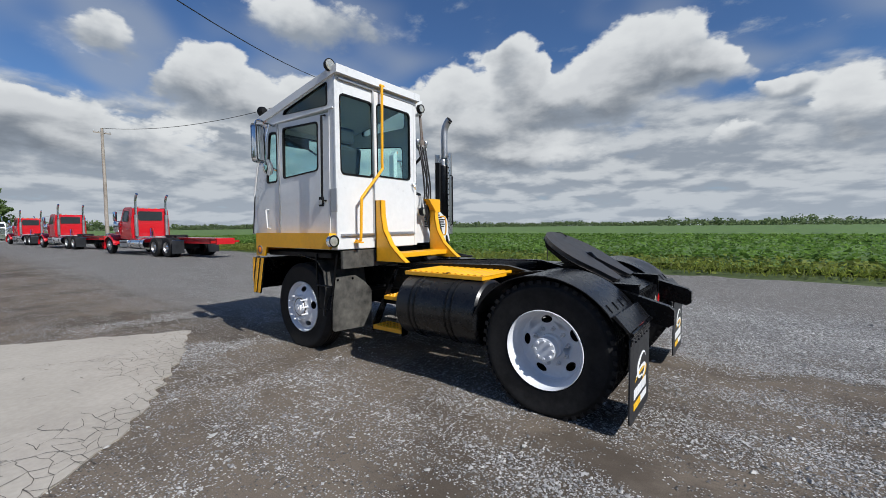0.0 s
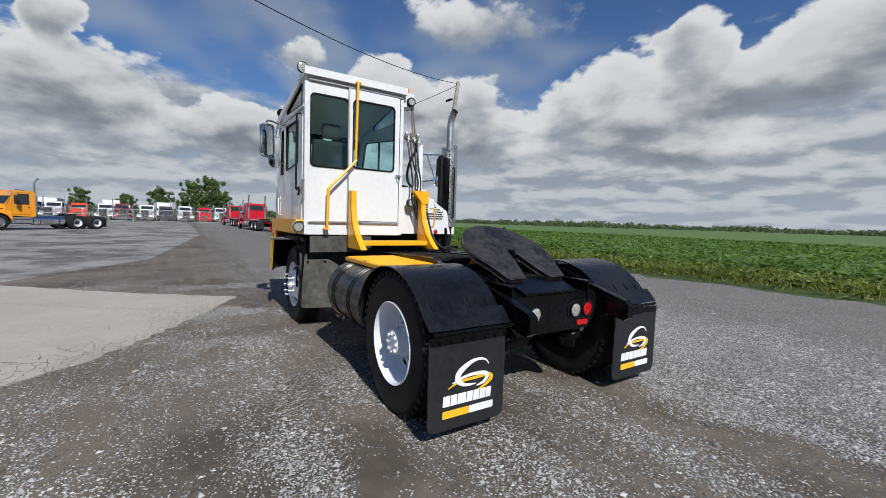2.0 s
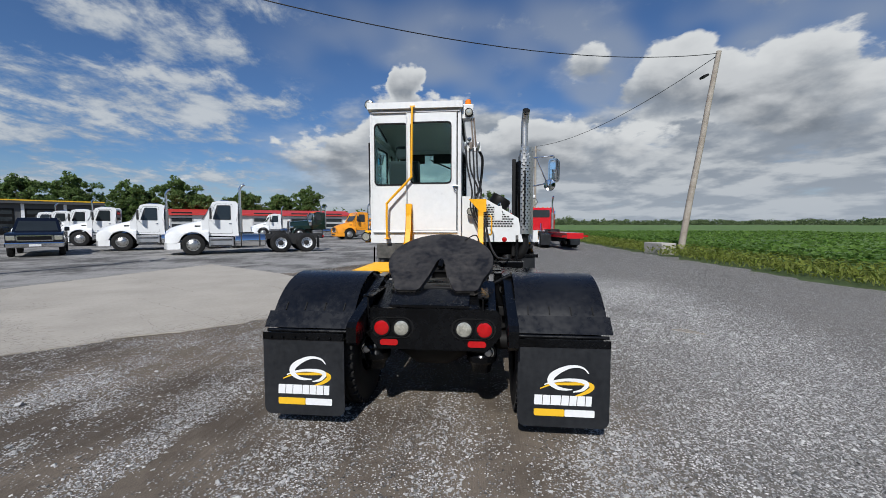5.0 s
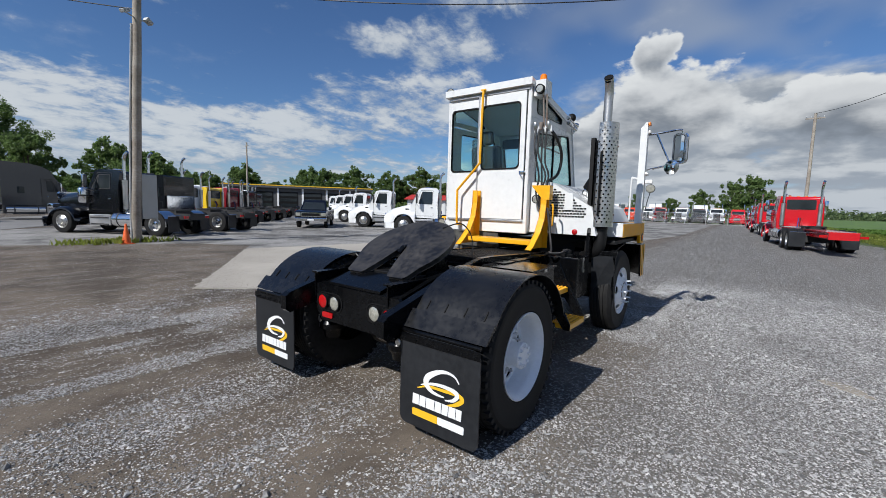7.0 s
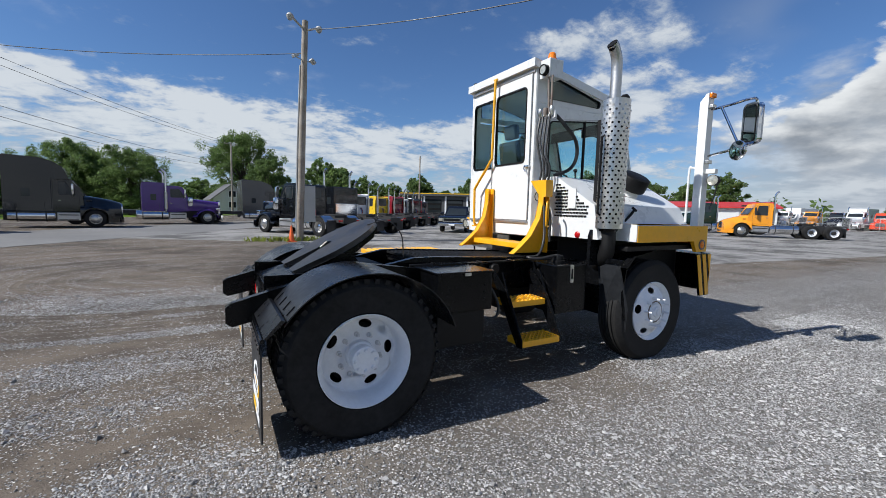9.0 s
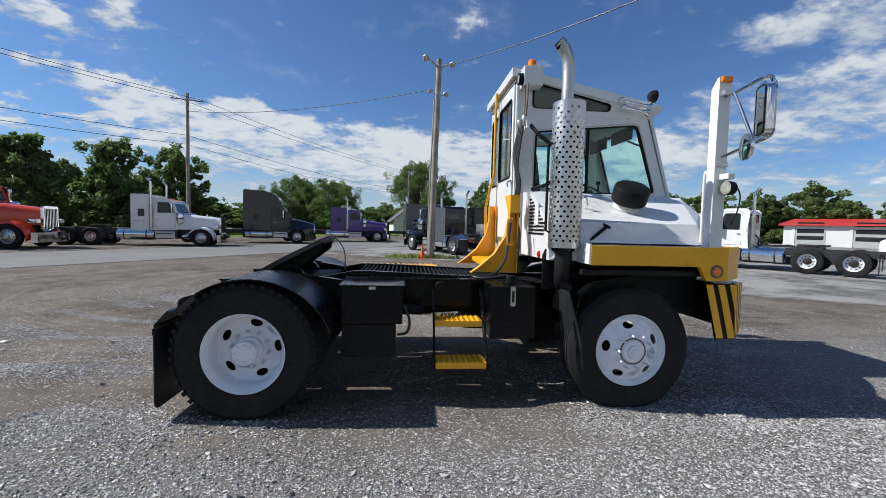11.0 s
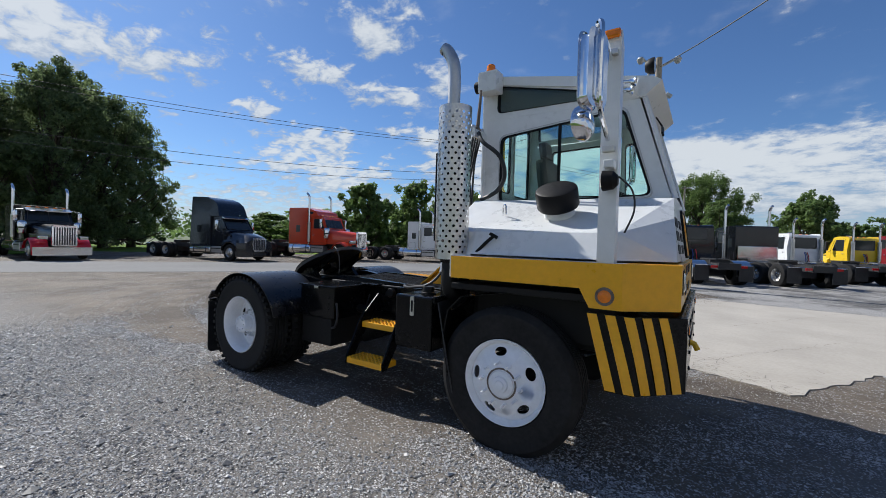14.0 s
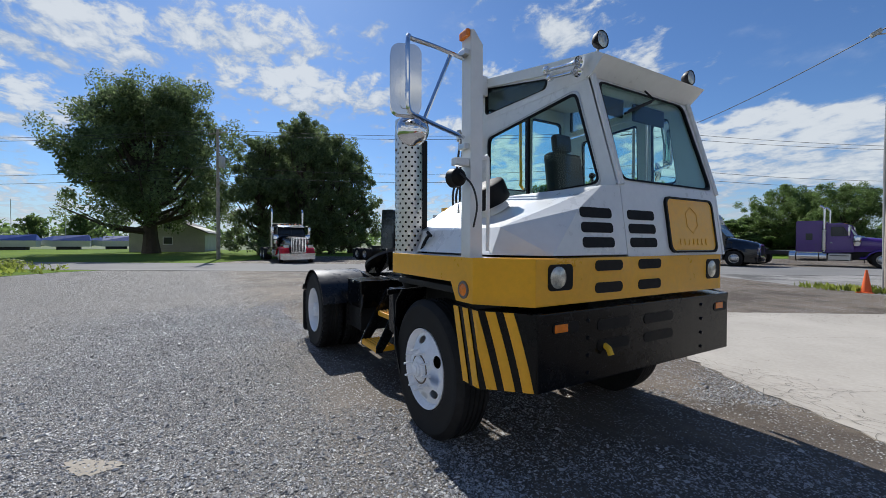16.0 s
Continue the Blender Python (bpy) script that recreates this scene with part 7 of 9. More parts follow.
    wx0, wx1, wz0, wz1 = cowl + 0.004, cowl - rake - 0.045, hz + 0.07, cz - 0.13
    slope = (wx1 - wx0) / (wz1 - wz0)

    def on_screen(u, v, w):
        return (wx0 + slope * (v - wz0) + 0.016 - w, u, v + 0.006)

    scr = round_poly([(-0.88, wz0), (0.88, wz0), (0.82, wz1), (-0.82, wz1)], 0.10, 3)
    ws = lp("windscreen", sheet_of(scr, on_screen, 0.02), CARGLASS)
    lp("window_seal", ring_band(scr, 0.035, lambda u, v, w: on_screen(u, v, w - 0.006), 0.02), FRAMEK, ws)
    if classic:
        lp("screen_post", sheet_of([(-0.02, wz0), (0.02, wz0), (0.02, wz1), (-0.02, wz1)], lambda u, v, w: on_screen(u, v, w - 0.008), 0.02), FRAMEK, ws)
    for s in (-1, 1):
        lp("wiper", tube([on_screen(s * 0.12, wz0, -0.02), on_screen(s * 0.60, wz0 + 0.05, -0.02)], 0.012, 5), FRAMEK, ws)
    if visor:
        lp("sun_visor", prism([(wx1 - 0.06, cz - 0.01), (wx1 + 0.30, cz - 0.15), (wx1 + 0.29, cz - 0.20), (wx1 + 0.02, cz - 0.12)], "y", -0.92, 0.92), CHROME, bevel=0.01)
    dx0, dx1 = (cowl - 0.12 if classic else -0.68), back + (0.32 if classic else 0.22)
    win = round_poly([(max(cowl - 0.30, dx0 - 0.02) if classic else cowl - 0.42, hz + 0.04), (cowl - rake - 0.22, cz - 0.16), (dx1 + 0.07, cz - 0.16), (dx1 + 0.07, hz + 0.02)], 0.07)
    gate = round_poly([(dx0, 1.04), (dx0, hz + 0.02), (cowl - rake - 0.14, cz - 0.09), (dx1, cz - 0.09), (dx1, 1.04)], 0.07)
    for s in (-1, 1):
        door = lp("cab_door", ring_band(gate, 0.014, lambda u, v, w: (u, s * (side_y(v) + 0.004 - w), v), 0.008), FRAMEK)
        dw = lp("door_window", flank(win, s, 0.006), CARGLASS, door)
        lp("window_seal", ring_band(win, 0.03, lambda u, v, w: (u, s * (side_y(v) + 0.012 - w), v), 0.012), FRAMEK, dw)
        lp("vent_post", flank([(cowl - rake - 0.16, hz + 0.05), (cowl - rake - 0.12, hz + 0.05), (cowl - rake - 0.22, cz - 0.18), (cowl - rake - 0.26, cz - 0.18)], s, 0.012), FRAMEK, dw)
        lp("door_handle", bx(dx1 + 0.04, dx1 + 0.17, s * 1.0, s * 1.03, 1.52, 1.56), CHROME, door, bevel=0.01)
        if classic:
            fen = bmesh.new()
            prof = []
            for k in range(15):
                a = radians(-8 + 172 * k / 14)
                ex = 0.64 if a < 1.6 else 0.66
                prof.append((ex * math.cos(a) * (1.08 if a < 1.6 else 1.12), 0.50 + 0.66 * math.sin(a)))
            prof.append((-0.98, 0.66))
            rws = []
            for px_, pz_ in prof:
                rws.append([fen.verts.new((px_, s * a_, pz_ + b_)) for a_, b_ in ((0.55, 0.03), (0.86, 0.02), (1.08, 0.0), (1.19, -0.05), (1.21, -0.12), (1.19, -0.13), (1.05, -0.05), (0.55, -0.03))])
            for r0, r1 in zip(rws, rws[1:]):
                for j in range(8):
                    fen.faces.new((r0[j], r0[(j + 1) % 8], r1[(j + 1) % 8], r1[j]))
            fen.faces.new(rws[0])
            fen.faces.new(rws[-1][::-1])
            lp("front_fender", fen, fender_mat or body, smooth=True)
            pod = lp("headlamp_pod", bx(nose - 0.26, nose + 0.06, s * 0.62, s * 0.99, 1.06, 1.26), CHROME, bevel=0.06, smooth=True)
            lp("headlamp_lens", prism(rounded(min(s * 0.65, s * 0.96), max(s * 0.65, s * 0.96), 1.09, 1.23, 0.05, 3), "x", nose + 0.055, nose + 0.07), LENS, pod)
            can = lp("air_cleaner", lathe([(0, 0.66), (0.12, 0.66), (0.17, 0.62), (0.19, 0.58), (0.19, 0.06), (0.15, 0.0), (0, 0)], (cowl + 0.16, s * 1.10, 1.34), "z", 18), CHROME, smooth=True)
            lp("cleaner_band", lathe([(0.192, 0.0), (0.198, 0.01), (0.198, 0.05), (0.192, 0.06)], (cowl + 0.16, s * 1.10, 1.62), "z", 18), FRAMEK, can, smooth=True)
        else:
            lp("headlamp", solid([(nose - 0.02, s * 0.56, 0.86), (nose - 0.14, s * 0.98, 0.84), (nose - 0.46, s * 1.155, 0.94), (nose - 0.02, s * 0.56, 1.02), (nose - 0.16, s * 0.96, 1.06), (nose - 0.48, s * 1.14, 1.12), (nose - 0.20, s * 0.56, 0.94), (nose - 0.50, s * 0.90, 1.0)],
                                 [(0, 1, 4, 3), (1, 2, 5, 4), (3, 4, 7, 6), (4, 5, 7), (0, 6, 7, 1), (1, 7, 2), (0, 3, 6), (2, 7, 5)]), LENS)
            lp("bonnet_vent", bx(cowl + 0.10, cowl + 0.34, s * 0.90, s * 0.935, hz - 0.32, hz - 0.25), FRAMEK, bonnet)
        w = lp("front_wheel", lathe([(0.30, -0.27), (0.42, -0.28), (0.49, -0.25), (0.51, -0.22), (0.51, -0.05), (0.49, -0.02), (0.42, 0.0), (0.30, -0.01)], (0, s * 1.16, 0.51), "y", 32, flip=s), RUBBER, smooth=True)
        rim = lp("rim", lathe([(0.30, -0.012), (0.292, -0.03), (0.27, -0.05), (0.25, -0.03), (0.16, 0.004), (0.12, 0.02), (0.11, 0.075), (0.06, 0.085), (0, 0.085)], (0, s * 1.16, 0.51), "y", 28, flip=s), STEEL, w, smooth=True)
        # dark discs on the closed rim paint the shade of its hand holes
        holes = bmesh.new()
        for k in range(10):
            a = 2 * math.pi * k / 10
            lathe([(0, 0.004), (0.028, 0.004), (0.030, -0.006)], (0.222 * math.cos(a), s * 1.142, 0.51 + 0.222 * math.sin(a)), "y", 8, holes, flip=s)
        lp("hand_hole_shade", holes, HOLE, rim)
        for k in range(axles):
            ax = -wb - 1.32 * k
            w = lp("drive_wheel", lathe([(0.29, -0.60), (0.46, -0.60), (0.51, -0.56), (0.51, -0.36), (0.46, -0.32), (0.46, -0.28), (0.51, -0.24), (0.51, -0.05), (0.49, -0.02), (0.42, 0.0), (0.29, -0.01)], (ax, s * 1.22, 0.51), "y", 32, flip=s), RUBBER, smooth=True)
            rim = lp("rim", lathe([(0.30, -0.012), (0.275, -0.05), (0.262, -0.17), (0.15, -0.165), (0.14, -0.16)], (ax, s * 1.22, 0.51), "y", 28, flip=s), RIM if style == "day" else STEEL, w, smooth=True)
            lp("hub", lathe([(0.145, -0.165), (0.13, -0.06), (0.10, -0.045), (0, -0.04)], (ax, s * 1.22, 0.51), "y", 20, flip=s), HOLE if style == "day" else CHROME, w, smooth=True)
            # same dark discs for hand-hole shade on the drive rim
            holes = bmesh.new()
            for j in range(10):
                a = 2 * math.pi * j / 10
                lathe([(0, 0.004), (0.024, 0.004), (0.026, -0.006)], (ax + 0.205 * math.cos(a), s * 1.052, 0.51 + 0.205 * math.sin(a)), "y", 8, holes, flip=s)
            lp("hand_hole_shade", holes, HOLE, rim)
            if chrome_fender:
                cf = lathe([(0.56, -0.64), (0.59, -0.64), (0.59, 0.03), (0.56, 0.03)], (ax, s * 1.22, 0.51), "y", 36, flip=s)
                bmesh.ops.bisect_plane(cf, geom=cf.verts[:] + cf.edges[:] + cf.faces[:], plane_co=(0, 0, 0.42), plane_no=(0, 0, -1), clear_outer=True)
                lp("chrome_fender", cf, CHROME, smooth=True)
        # steps, tanks and boxes between the axles
        step = lp("cab_step", bx(dx1 - 0.02, dx0 + 0.02, s * 0.66, s * 1.14, 0.40, 0.86), ALU, bevel=0.03)
        for zz in (0.42, 0.70):
            lp("step_tread", bx(dx1 + 0.06, dx0 - 0.06, s * 1.12, s * 1.165, zz, zz + 0.05), FRAMEK, step)
        t0 = dx1 - 0.08
        tl = max(0.7, min(1.9, t0 + wb - 0.75))
        tank = lp("fuel_tank", lathe([(0, 0), (0.29, 0), (0.315, 0.02), (0.315, tl - 0.02), (0.29, tl), (0, tl)], (t0, s * 0.86, 0.66), "x", 28, flip=-1), CHROME, smooth=True)
        for f in (0.2, 0.8):
            lp("tank_strap", lathe([(0.316, -0.03), (0.322, -0.025), (0.322, 0.025), (0.316, 0.03)], (t0 - tl * f, s * 0.86, 0.66), "x", 28), FRAMEK, tank, smooth=True)
        if stacks and (stacks == 2 or s > 0):
            xs = back - 0.14 if not sleeper else back + 0.10
            ys = s * (0.80 if not sleeper else 1.12)
            top = (3.95 if sleeper else 3.55) + 0.25 * (roof > 0.5 and classic)
            st = lp("exhaust_pipe", tube(curve([(xs, ys, 0.95), (xs, ys, 1.8), (xs, ys, top - 0.42), (xs - 0.03, ys, top - 0.22), (xs - 0.10, ys, top - 0.09), (xs - 0.22, ys, top)], 4), 0.066, 14), CHROME, smooth=True)
            lp("stack_shield", tube([(xs, ys, 1.10), (xs, ys, 2.35)], 0.10, 14), STEEL, st, smooth=True)
        mm = lp("mirror", bx(cowl - rake + 0.02, cowl - rake + 0.12, s * 1.22, s * 1.42, hz + 0.06, hz + 0.62), CHROME if style != "day" else FRAMEK, bevel=0.035, smooth=True)
        lp("mirror_bracket", tube([(cowl - rake, s * 0.97, hz + 0.70), (cowl - rake + 0.07, s * 1.32, hz + 0.66), (cowl - rake + 0.07, s * 1.32, hz + 0.02), (cowl - rake, s * 1.0, hz - 0.08)], 0.014, 6), STEEL, mm)
        lp("chassis_rail", bx(rear - tail, nose - 0.2, s * 0.38, s * 0.46, 0.72, 0.98), frame_mat)
        lp("mud_flap", bx(rear - 0.66, rear - 0.645, s * 0.62, s * 1.22, 0.20, 0.86), FLAP)
        lp("flap_hanger", tube([(rear - 0.65, s * 0.42, 0.89), (rear - 0.65, s * 1.20, 0.89)], 0.02, 6), CHROME)
        lp("tail_lamp", bx(rear - tail - 0.02, rear - tail + 0.02, s * 0.48, s * 0.74, 0.78, 0.88), RED, bevel=0.01)
    if sleeper:
        rz, b0 = cz + roof, back - sleeper
        if style == "aero":
            front_ = cowl - rake - 0.08
            prof = [(back + 0.06, 0.94), (b0, 0.94), (b0, rz - 0.06), (b0 + 0.10, rz), (back - 0.45, rz - 0.05 * roof), (back + 0.10, rz - 0.20 * roof), (back + 0.48, rz - 0.42 * roof), (front_ - 0.14, rz - 0.70 * roof), (front_, cz - 0.04), (back + 0.06, cz - 0.06)]
        else:
            prof = [(back + 0.03, 0.94), (b0, 0.94), (b0, rz - 0.06), (b0 + 0.07, rz), (back - 0.12, rz)] + ([(back + 0.62, rz - roof * 0.42), (cowl - rake - 0.32, cz - 0.02)] if roof > 0.3 else [(back + 0.03, rz - 0.03)]) + [(back + 0.03, cz - 0.06)]
        bm = prism(prof, "y", -1.06, 1.06)
        if style == "aero":
            for v in bm.verts:
                v.co.y *= 1.0 - 0.13 * max(0.0, min(1.0, (v.co.z - cz + 0.15) / (roof + 0.1)))
        sl = lp("sleeper", bm, body, bevel=0.10 if style == "aero" else 0.06, smooth=True)
        if roof > 0.3 and style != "aero":
            for s in (-1, 1):
                lp("roof_window", prism(round_poly([(back - 0.10, rz - 0.14), (back + 0.45, rz - roof * 0.42 - 0.10), (back + 0.30, rz - roof * 0.42 - 0.20), (back - 0.10, rz - 0.32)], 0.03), "y", s * 1.058, s * 1.066), CARGLASS, sl)
        for s in (-1, 1):
            lp("sleeper_window", prism(rounded(back - sleeper * 0.62, back - sleeper * 0.62 + 0.34, 1.72, 2.16, 0.05, 3), "y", s * 1.06, s * 1.07), CARGLASS, sl)
            lp("locker_door", ring_band(rounded(b0 + 0.10, back - 0.28, 1.02, 1.46, 0.05, 3), 0.014, lambda u, v, w: (u, s * (1.064 - w), v), 0.008), FRAMEK, sl)
            lp("sleeper_joint", bx(back - 0.012, back + 0.012, s * 1.055, s * 1.066, 0.96, cz), FRAMEK, sl)
            lp("side_fairing", bx(b0, dx1 - 0.02, s * 0.98, s * 1.13, 0.42, 0.92) if style == "aero" else bx(b0, back, s * 1.04, s * 1.07, 0.88, 0.95), body if style == "aero" else CHROME, bevel=0.03 if style == "aero" else 0.005)
            for k in range(4):
                lp("side_marker", bx(b0 + 0.15 + 0.3 * k, b0 + 0.19 + 0.3 * k, s * 1.068, s * 1.08, 0.90, 0.93), AMBER, sl) if not style == "aero" and 0.3 * k + 0.3 < sleeper else None
    else:
        bw = lp("back_window", prism(rounded(-0.62, 0.62, hz + 0.10, cz - 0.20, 0.07, 3), "x", back - 0.022, back - 0.008), CARGLASS)
        lp("window_seal", ring_band(rounded(-0.64, 0.64, hz + 0.08, cz - 0.18, 0.08, 3), 0.03, lambda u, v, w: (back - 0.026 + w, u, v), 0.014), FRAMEK, bw)
        lp("headache_rail", bx(back - 0.05, back - 0.03, -0.85, 0.85, 1.0, 1.06), ALU)
        for k in range(3):
            lp("air_line", tube(curve([(back - 0.04, 0.08 * k - 0.1, 1.55), (back - 0.22, 0.08 * k - 0.06, 1.30), (back - 0.18, 0.1 * k - 0.1, 1.10), (back - 0.32, 0.1 * k - 0.05, 1.0)], 4), 0.022, 6), (AIRLINE_RED, HOSE, TARPBLUE)[k])
    if rack:
        lp("headache_rack", bx(back - sleeper - 0.09, back - sleeper - 0.02, -0.98, 0.98, 1.02, 1.78), CHROME, lab="polished rack panel behind the cab", bevel=0.015)
    for k in range(5):
        lp("roof_lamp", lathe([(0, 0.055), (0.05, 0.05), (0.085, 0.02), (0.09, 0)], (cowl - rake - 0.26, -0.72 + 0.36 * k, cz + 0.005 if not (sleeper and roof > 0.3) else cz + 0.03), "z", 10), AMBER, smooth=True)
    lp("horn", tube([(back + 0.25, 0.45, cz + 0.08), (back + 0.75, 0.45, cz + 0.08)], [0.02, 0.05], 10), CHROME)
    lp("coupling_plate", prism([(-wb - 0.52, -0.30), (-wb - 0.2, -0.46), (-wb + 0.44, -0.42), (-wb + 0.50, 0), (-wb + 0.44, 0.42), (-wb - 0.2, 0.46), (-wb - 0.52, 0.30), (-wb - 0.1, 0)], "z", 1.10, 1.16), FRAMEK, bevel=0.01)
    lp("coupling_base", bx(-wb - 0.35, -wb + 0.35, -0.42, 0.42, 0.98, 1.10), FRAMEK)
    lp("axle", bx(rear, -wb, -0.5, 0.5, 0.4, 0.72), FRAMEK)
    lp("tail_beam", bx(rear - tail - 0.05, rear - tail + 0.05, -0.46, 0.46, 0.70, 0.98), frame_mat)
    lp("deck_plate", bx(max(-wb + 0.7, back - sleeper - 1.3), back - sleeper - 0.1, -0.36, 0.36, 0.985, 1.0), ALU)
    lp("engine_sump", bx(cowl - 0.3, 0.4, -0.35, 0.35, 0.45, 0.95), FRAMEK)
    if chassis:
        for k in range(4):
            lp("frame_cross_beam", bx(rear - tail + 0.5 + 0.8 * k, rear - tail + 0.62 + 0.8 * k, -0.46, 0.46, 0.74, 0.96), chassis)
        lp("frame_top", bx(rear - tail, -wb - 0.6, -0.50, 0.50, 0.98, 1.01), chassis)
    return L


# the row beyond the road
row = "lorries beyond the road"
lorry("black and red long-nosed sleeper lorry with chrome stacks and visor", P_BLACK, 23.2, 0.9, 182, "classic", 1.5, 0.15, 6.0, 2, 2, True, fender_mat=P_RED, group=row)
lorry("black high-roof sleeper lorry with chrome grille", P_NAVY, 18.9, -6.9, 189, "aero", 1.9, 1.22, 6.0, 2, 0, True, group=row)
lorry("orange-red sleeper lorry with twin chrome stacks", P_ORANGE, 16.4, -13.5, 189, "classic", 1.75, 0.55, 6.4, 2, 2, group=row).scale = (1.08, 1.08, 1.15)
lorry("white sleeper lorry with twin chrome stacks and amber roof lamps", P_WHITE, 10.1, -18.3, 189, "classic", 0.95, 0.28, 5.6, 2, 2, group=row)
lorry("black aerodynamic high-roof sleeper lorry", P_BLACK, 6.0, -24.1, 189, "aero", 1.9, 1.15, 6.0, 2, 0, group=row)
lorry("purple sleeper lorry with long bonnet", P_PURPLE, 0.4, -29.4, 189, "classic", 1.3, 0.25, 6.2, 2, 2, group=row)
lorry("grey high-roof sleeper lorry", P_GREY, -5.9, -33.0, 189, "aero", 1.9, 0.95, 5.8, 2, 0, group=row)
# the row behind the light pole, tails to the yard
row = "lorries in the tail-out row"
HB = -61.0
lorry("black single-axle day-cab lorry with chrome fenders", P_BLACK, -3.7, -18.1, HB, "classic", 0, 0, 4.6, 1, 1, chrome_fender=True, group=row)
cols = ((P_BLACK, 0.7, 0.1, "black short-sleeper lorry with chrome stacks and rack"), (P_WHITE, 0, 0, "white day-cab lorry in the tail-out row"), (P_YELLOW, 0, 0, "yellow day-cab lorry in the tail-out row"), (P_MAROON, 0, 0, "dark red day-cab lorry in the tail-out row"), (P_SILVER, 0, 0, "silver day-cab lorry in the tail-out row"), (P_BLACK, 0, 0, "black day-cab lorry in the tail-out row"), (P_MAROON, 0, 0, "dark red day-cab lorry in the tail-out row"), (P_GREY, 0, 0, "grey day-cab lorry in the tail-out row"))
for k, (pc, sl_, rf, lab) in enumerate(cols):
    on = k + (-0.12, 0.28, 0.72, 0.58, 0.6, 0.6, 0.6, 0.6)[k]
    lorry(lab, pc, -6.4 - 2.5 * on, -22.0 - 3.2 * on, HB, "classic" if k in (0, 3, 5) else "day", sl_, rf, 5.2 if k in (0, 3, 5) else 4.6, 2, 2 if k < 5 else 1, group=row, rack=k == 0)
# white row, noses to the lane
row = "white lorries in a row"
HW = -55.0
lorry("white day-cab lorry with single tall stack", P_WHITE, -17.0, -10.3, HW, "day", 0, 0, 4.0, 2, 1, group=row)
lorry("white sloped-nose day-cab lorry", P_WHITE, -19.4, -16.4, HW, "day", 0, 0, 4.4, 2, 1, group=row)
for k in range(4):
    lorry("white day-cab lorry farther down the row", P_WHITE, -23.5 - 3.4 * k, -23.5 - 5.6 * k, HW, "day", 0, 0, 4.6, 2, 1 if k % 2 else 0, group=row)
lorry("amber-yellow day-cab lorry with chrome tanks", P_AMBER, -37.2, -9.4, -50, "day", 0, 0, 4.4, 2, 1)
lorry("dark green day-cab lorry", P_GREEN, -40.5, -16.0, -52, "classic", 0, 0, 4.9, 2, 2)
lorry("white day-cab lorry beside the green one", P_WHITE, -43.0, -21.5, HW, "day", 0, 0, 4.6, 2, 1)
# red lorries with long red frames
row = "red lorries with long frames"
for k, (x, y) in enumerate(((-31.6, 8.4), (-48.0, 7.7), (-63.5, 7.3))):
    lorry("red day-cab lorry with a long red frame", P_RED, x, y, 186, "classic", 0.0, 0.0, 5.8, 2, 2, chassis=P_RED, tail=3.4, group=row)
# fenced row far down the yard
row = "lorries behind the far fence"
mix = (P_WHITE, P_SILVER, P_RED, P_WHITE, P_AMBER, P_NAVY, P_WHITE, P_ORANGE, P_WHITE, P_MAROON, P_WHITE, P_GREY, P_WHITE, P_RED, P_WHITE, P_SILVER)
far = {}
for k, pc in enumerate(mix):
    x, y = -82 - 2.0 * (k % 3) - 0.1 * k, -33 + 2.9 * k
    if pc.name in far:
        copy_thing(far[pc.name], pose(x, y, 0, 0, 0, float(rng.uniform(-8, 8))))
    else:
        nm = pc.name.replace("lorry_", "")
        far[pc.name] = lorry(nm + " day-cab lorry behind a wire fence", pc, x, y, float(rng.uniform(-8, 8)), "day" if len(far) % 3 else "classic", 0, 0, 4.6, 2, 1, group=row)


def box_truck(label, x, y, heading):
    B = thing("box_truck", label, "box truck", "box trucks behind the far lot", at=pose(x, y, 0, 0, 0, heading))
    part("cargo_box", bx(-6.8, -1.4, -1.22, 1.22, 0.95, 3.5), P_WHITE, B, bevel=0.04)
    part("cab", prism([(-1.35, 0.6), (-1.35, 2.35), (-0.75, 2.38), (-0.2, 1.65), (0.85, 1.45), (0.95, 0.6)], "y", -1.0, 1.0), P_WHITE, B, bevel=0.06, smooth=True)
    part("windscreen", prism([(-0.70, 2.30), (-0.19, 1.69), (-0.16, 1.70), (-0.66, 2.33)], "y", -0.85, 0.85), CARGLASS, B)
    part("grille", bx(0.90, 0.97, -0.6, 0.6, 0.75, 1.25), FRAMEK, B, bevel=0.02)
    part("chassis_rail", bx(-6.7, 0.8, -0.45, 0.45, 0.6, 0.95), FRAMEK, B)
    for s in (-1, 1):
        part("headlamp", bx(0.88, 0.97, s * 0.66, s * 0.92, 0.95, 1.2), LENS, B, bevel=0.03)
        for xw in (0.0, -5.0):
            w = part("wheel", lathe([(0.25, -0.28), (0.42, -0.28), (0.46, -0.24), (0.46, -0.04), (0.42, 0), (0.25, 0)], (xw, s * 1.1, 0.46), "y", 24, flip=s), RUBBER, B, smooth=True)
            part("rim", lathe([(0.26, -0.01), (0.20, -0.06), (0.10, -0.02), (0, -0.01)], (xw, s * 1.1, 0.46), "y", 18, flip=s), STEEL, w, smooth=True)
    return B


for k, (x, y) in enumerate(((-93, -27), (-94, -18.5), (-92, -9.5), (-95, -1.5))):
    box_truck("white box truck parked behind the fenced row", x, y, -6 + 5 * k)


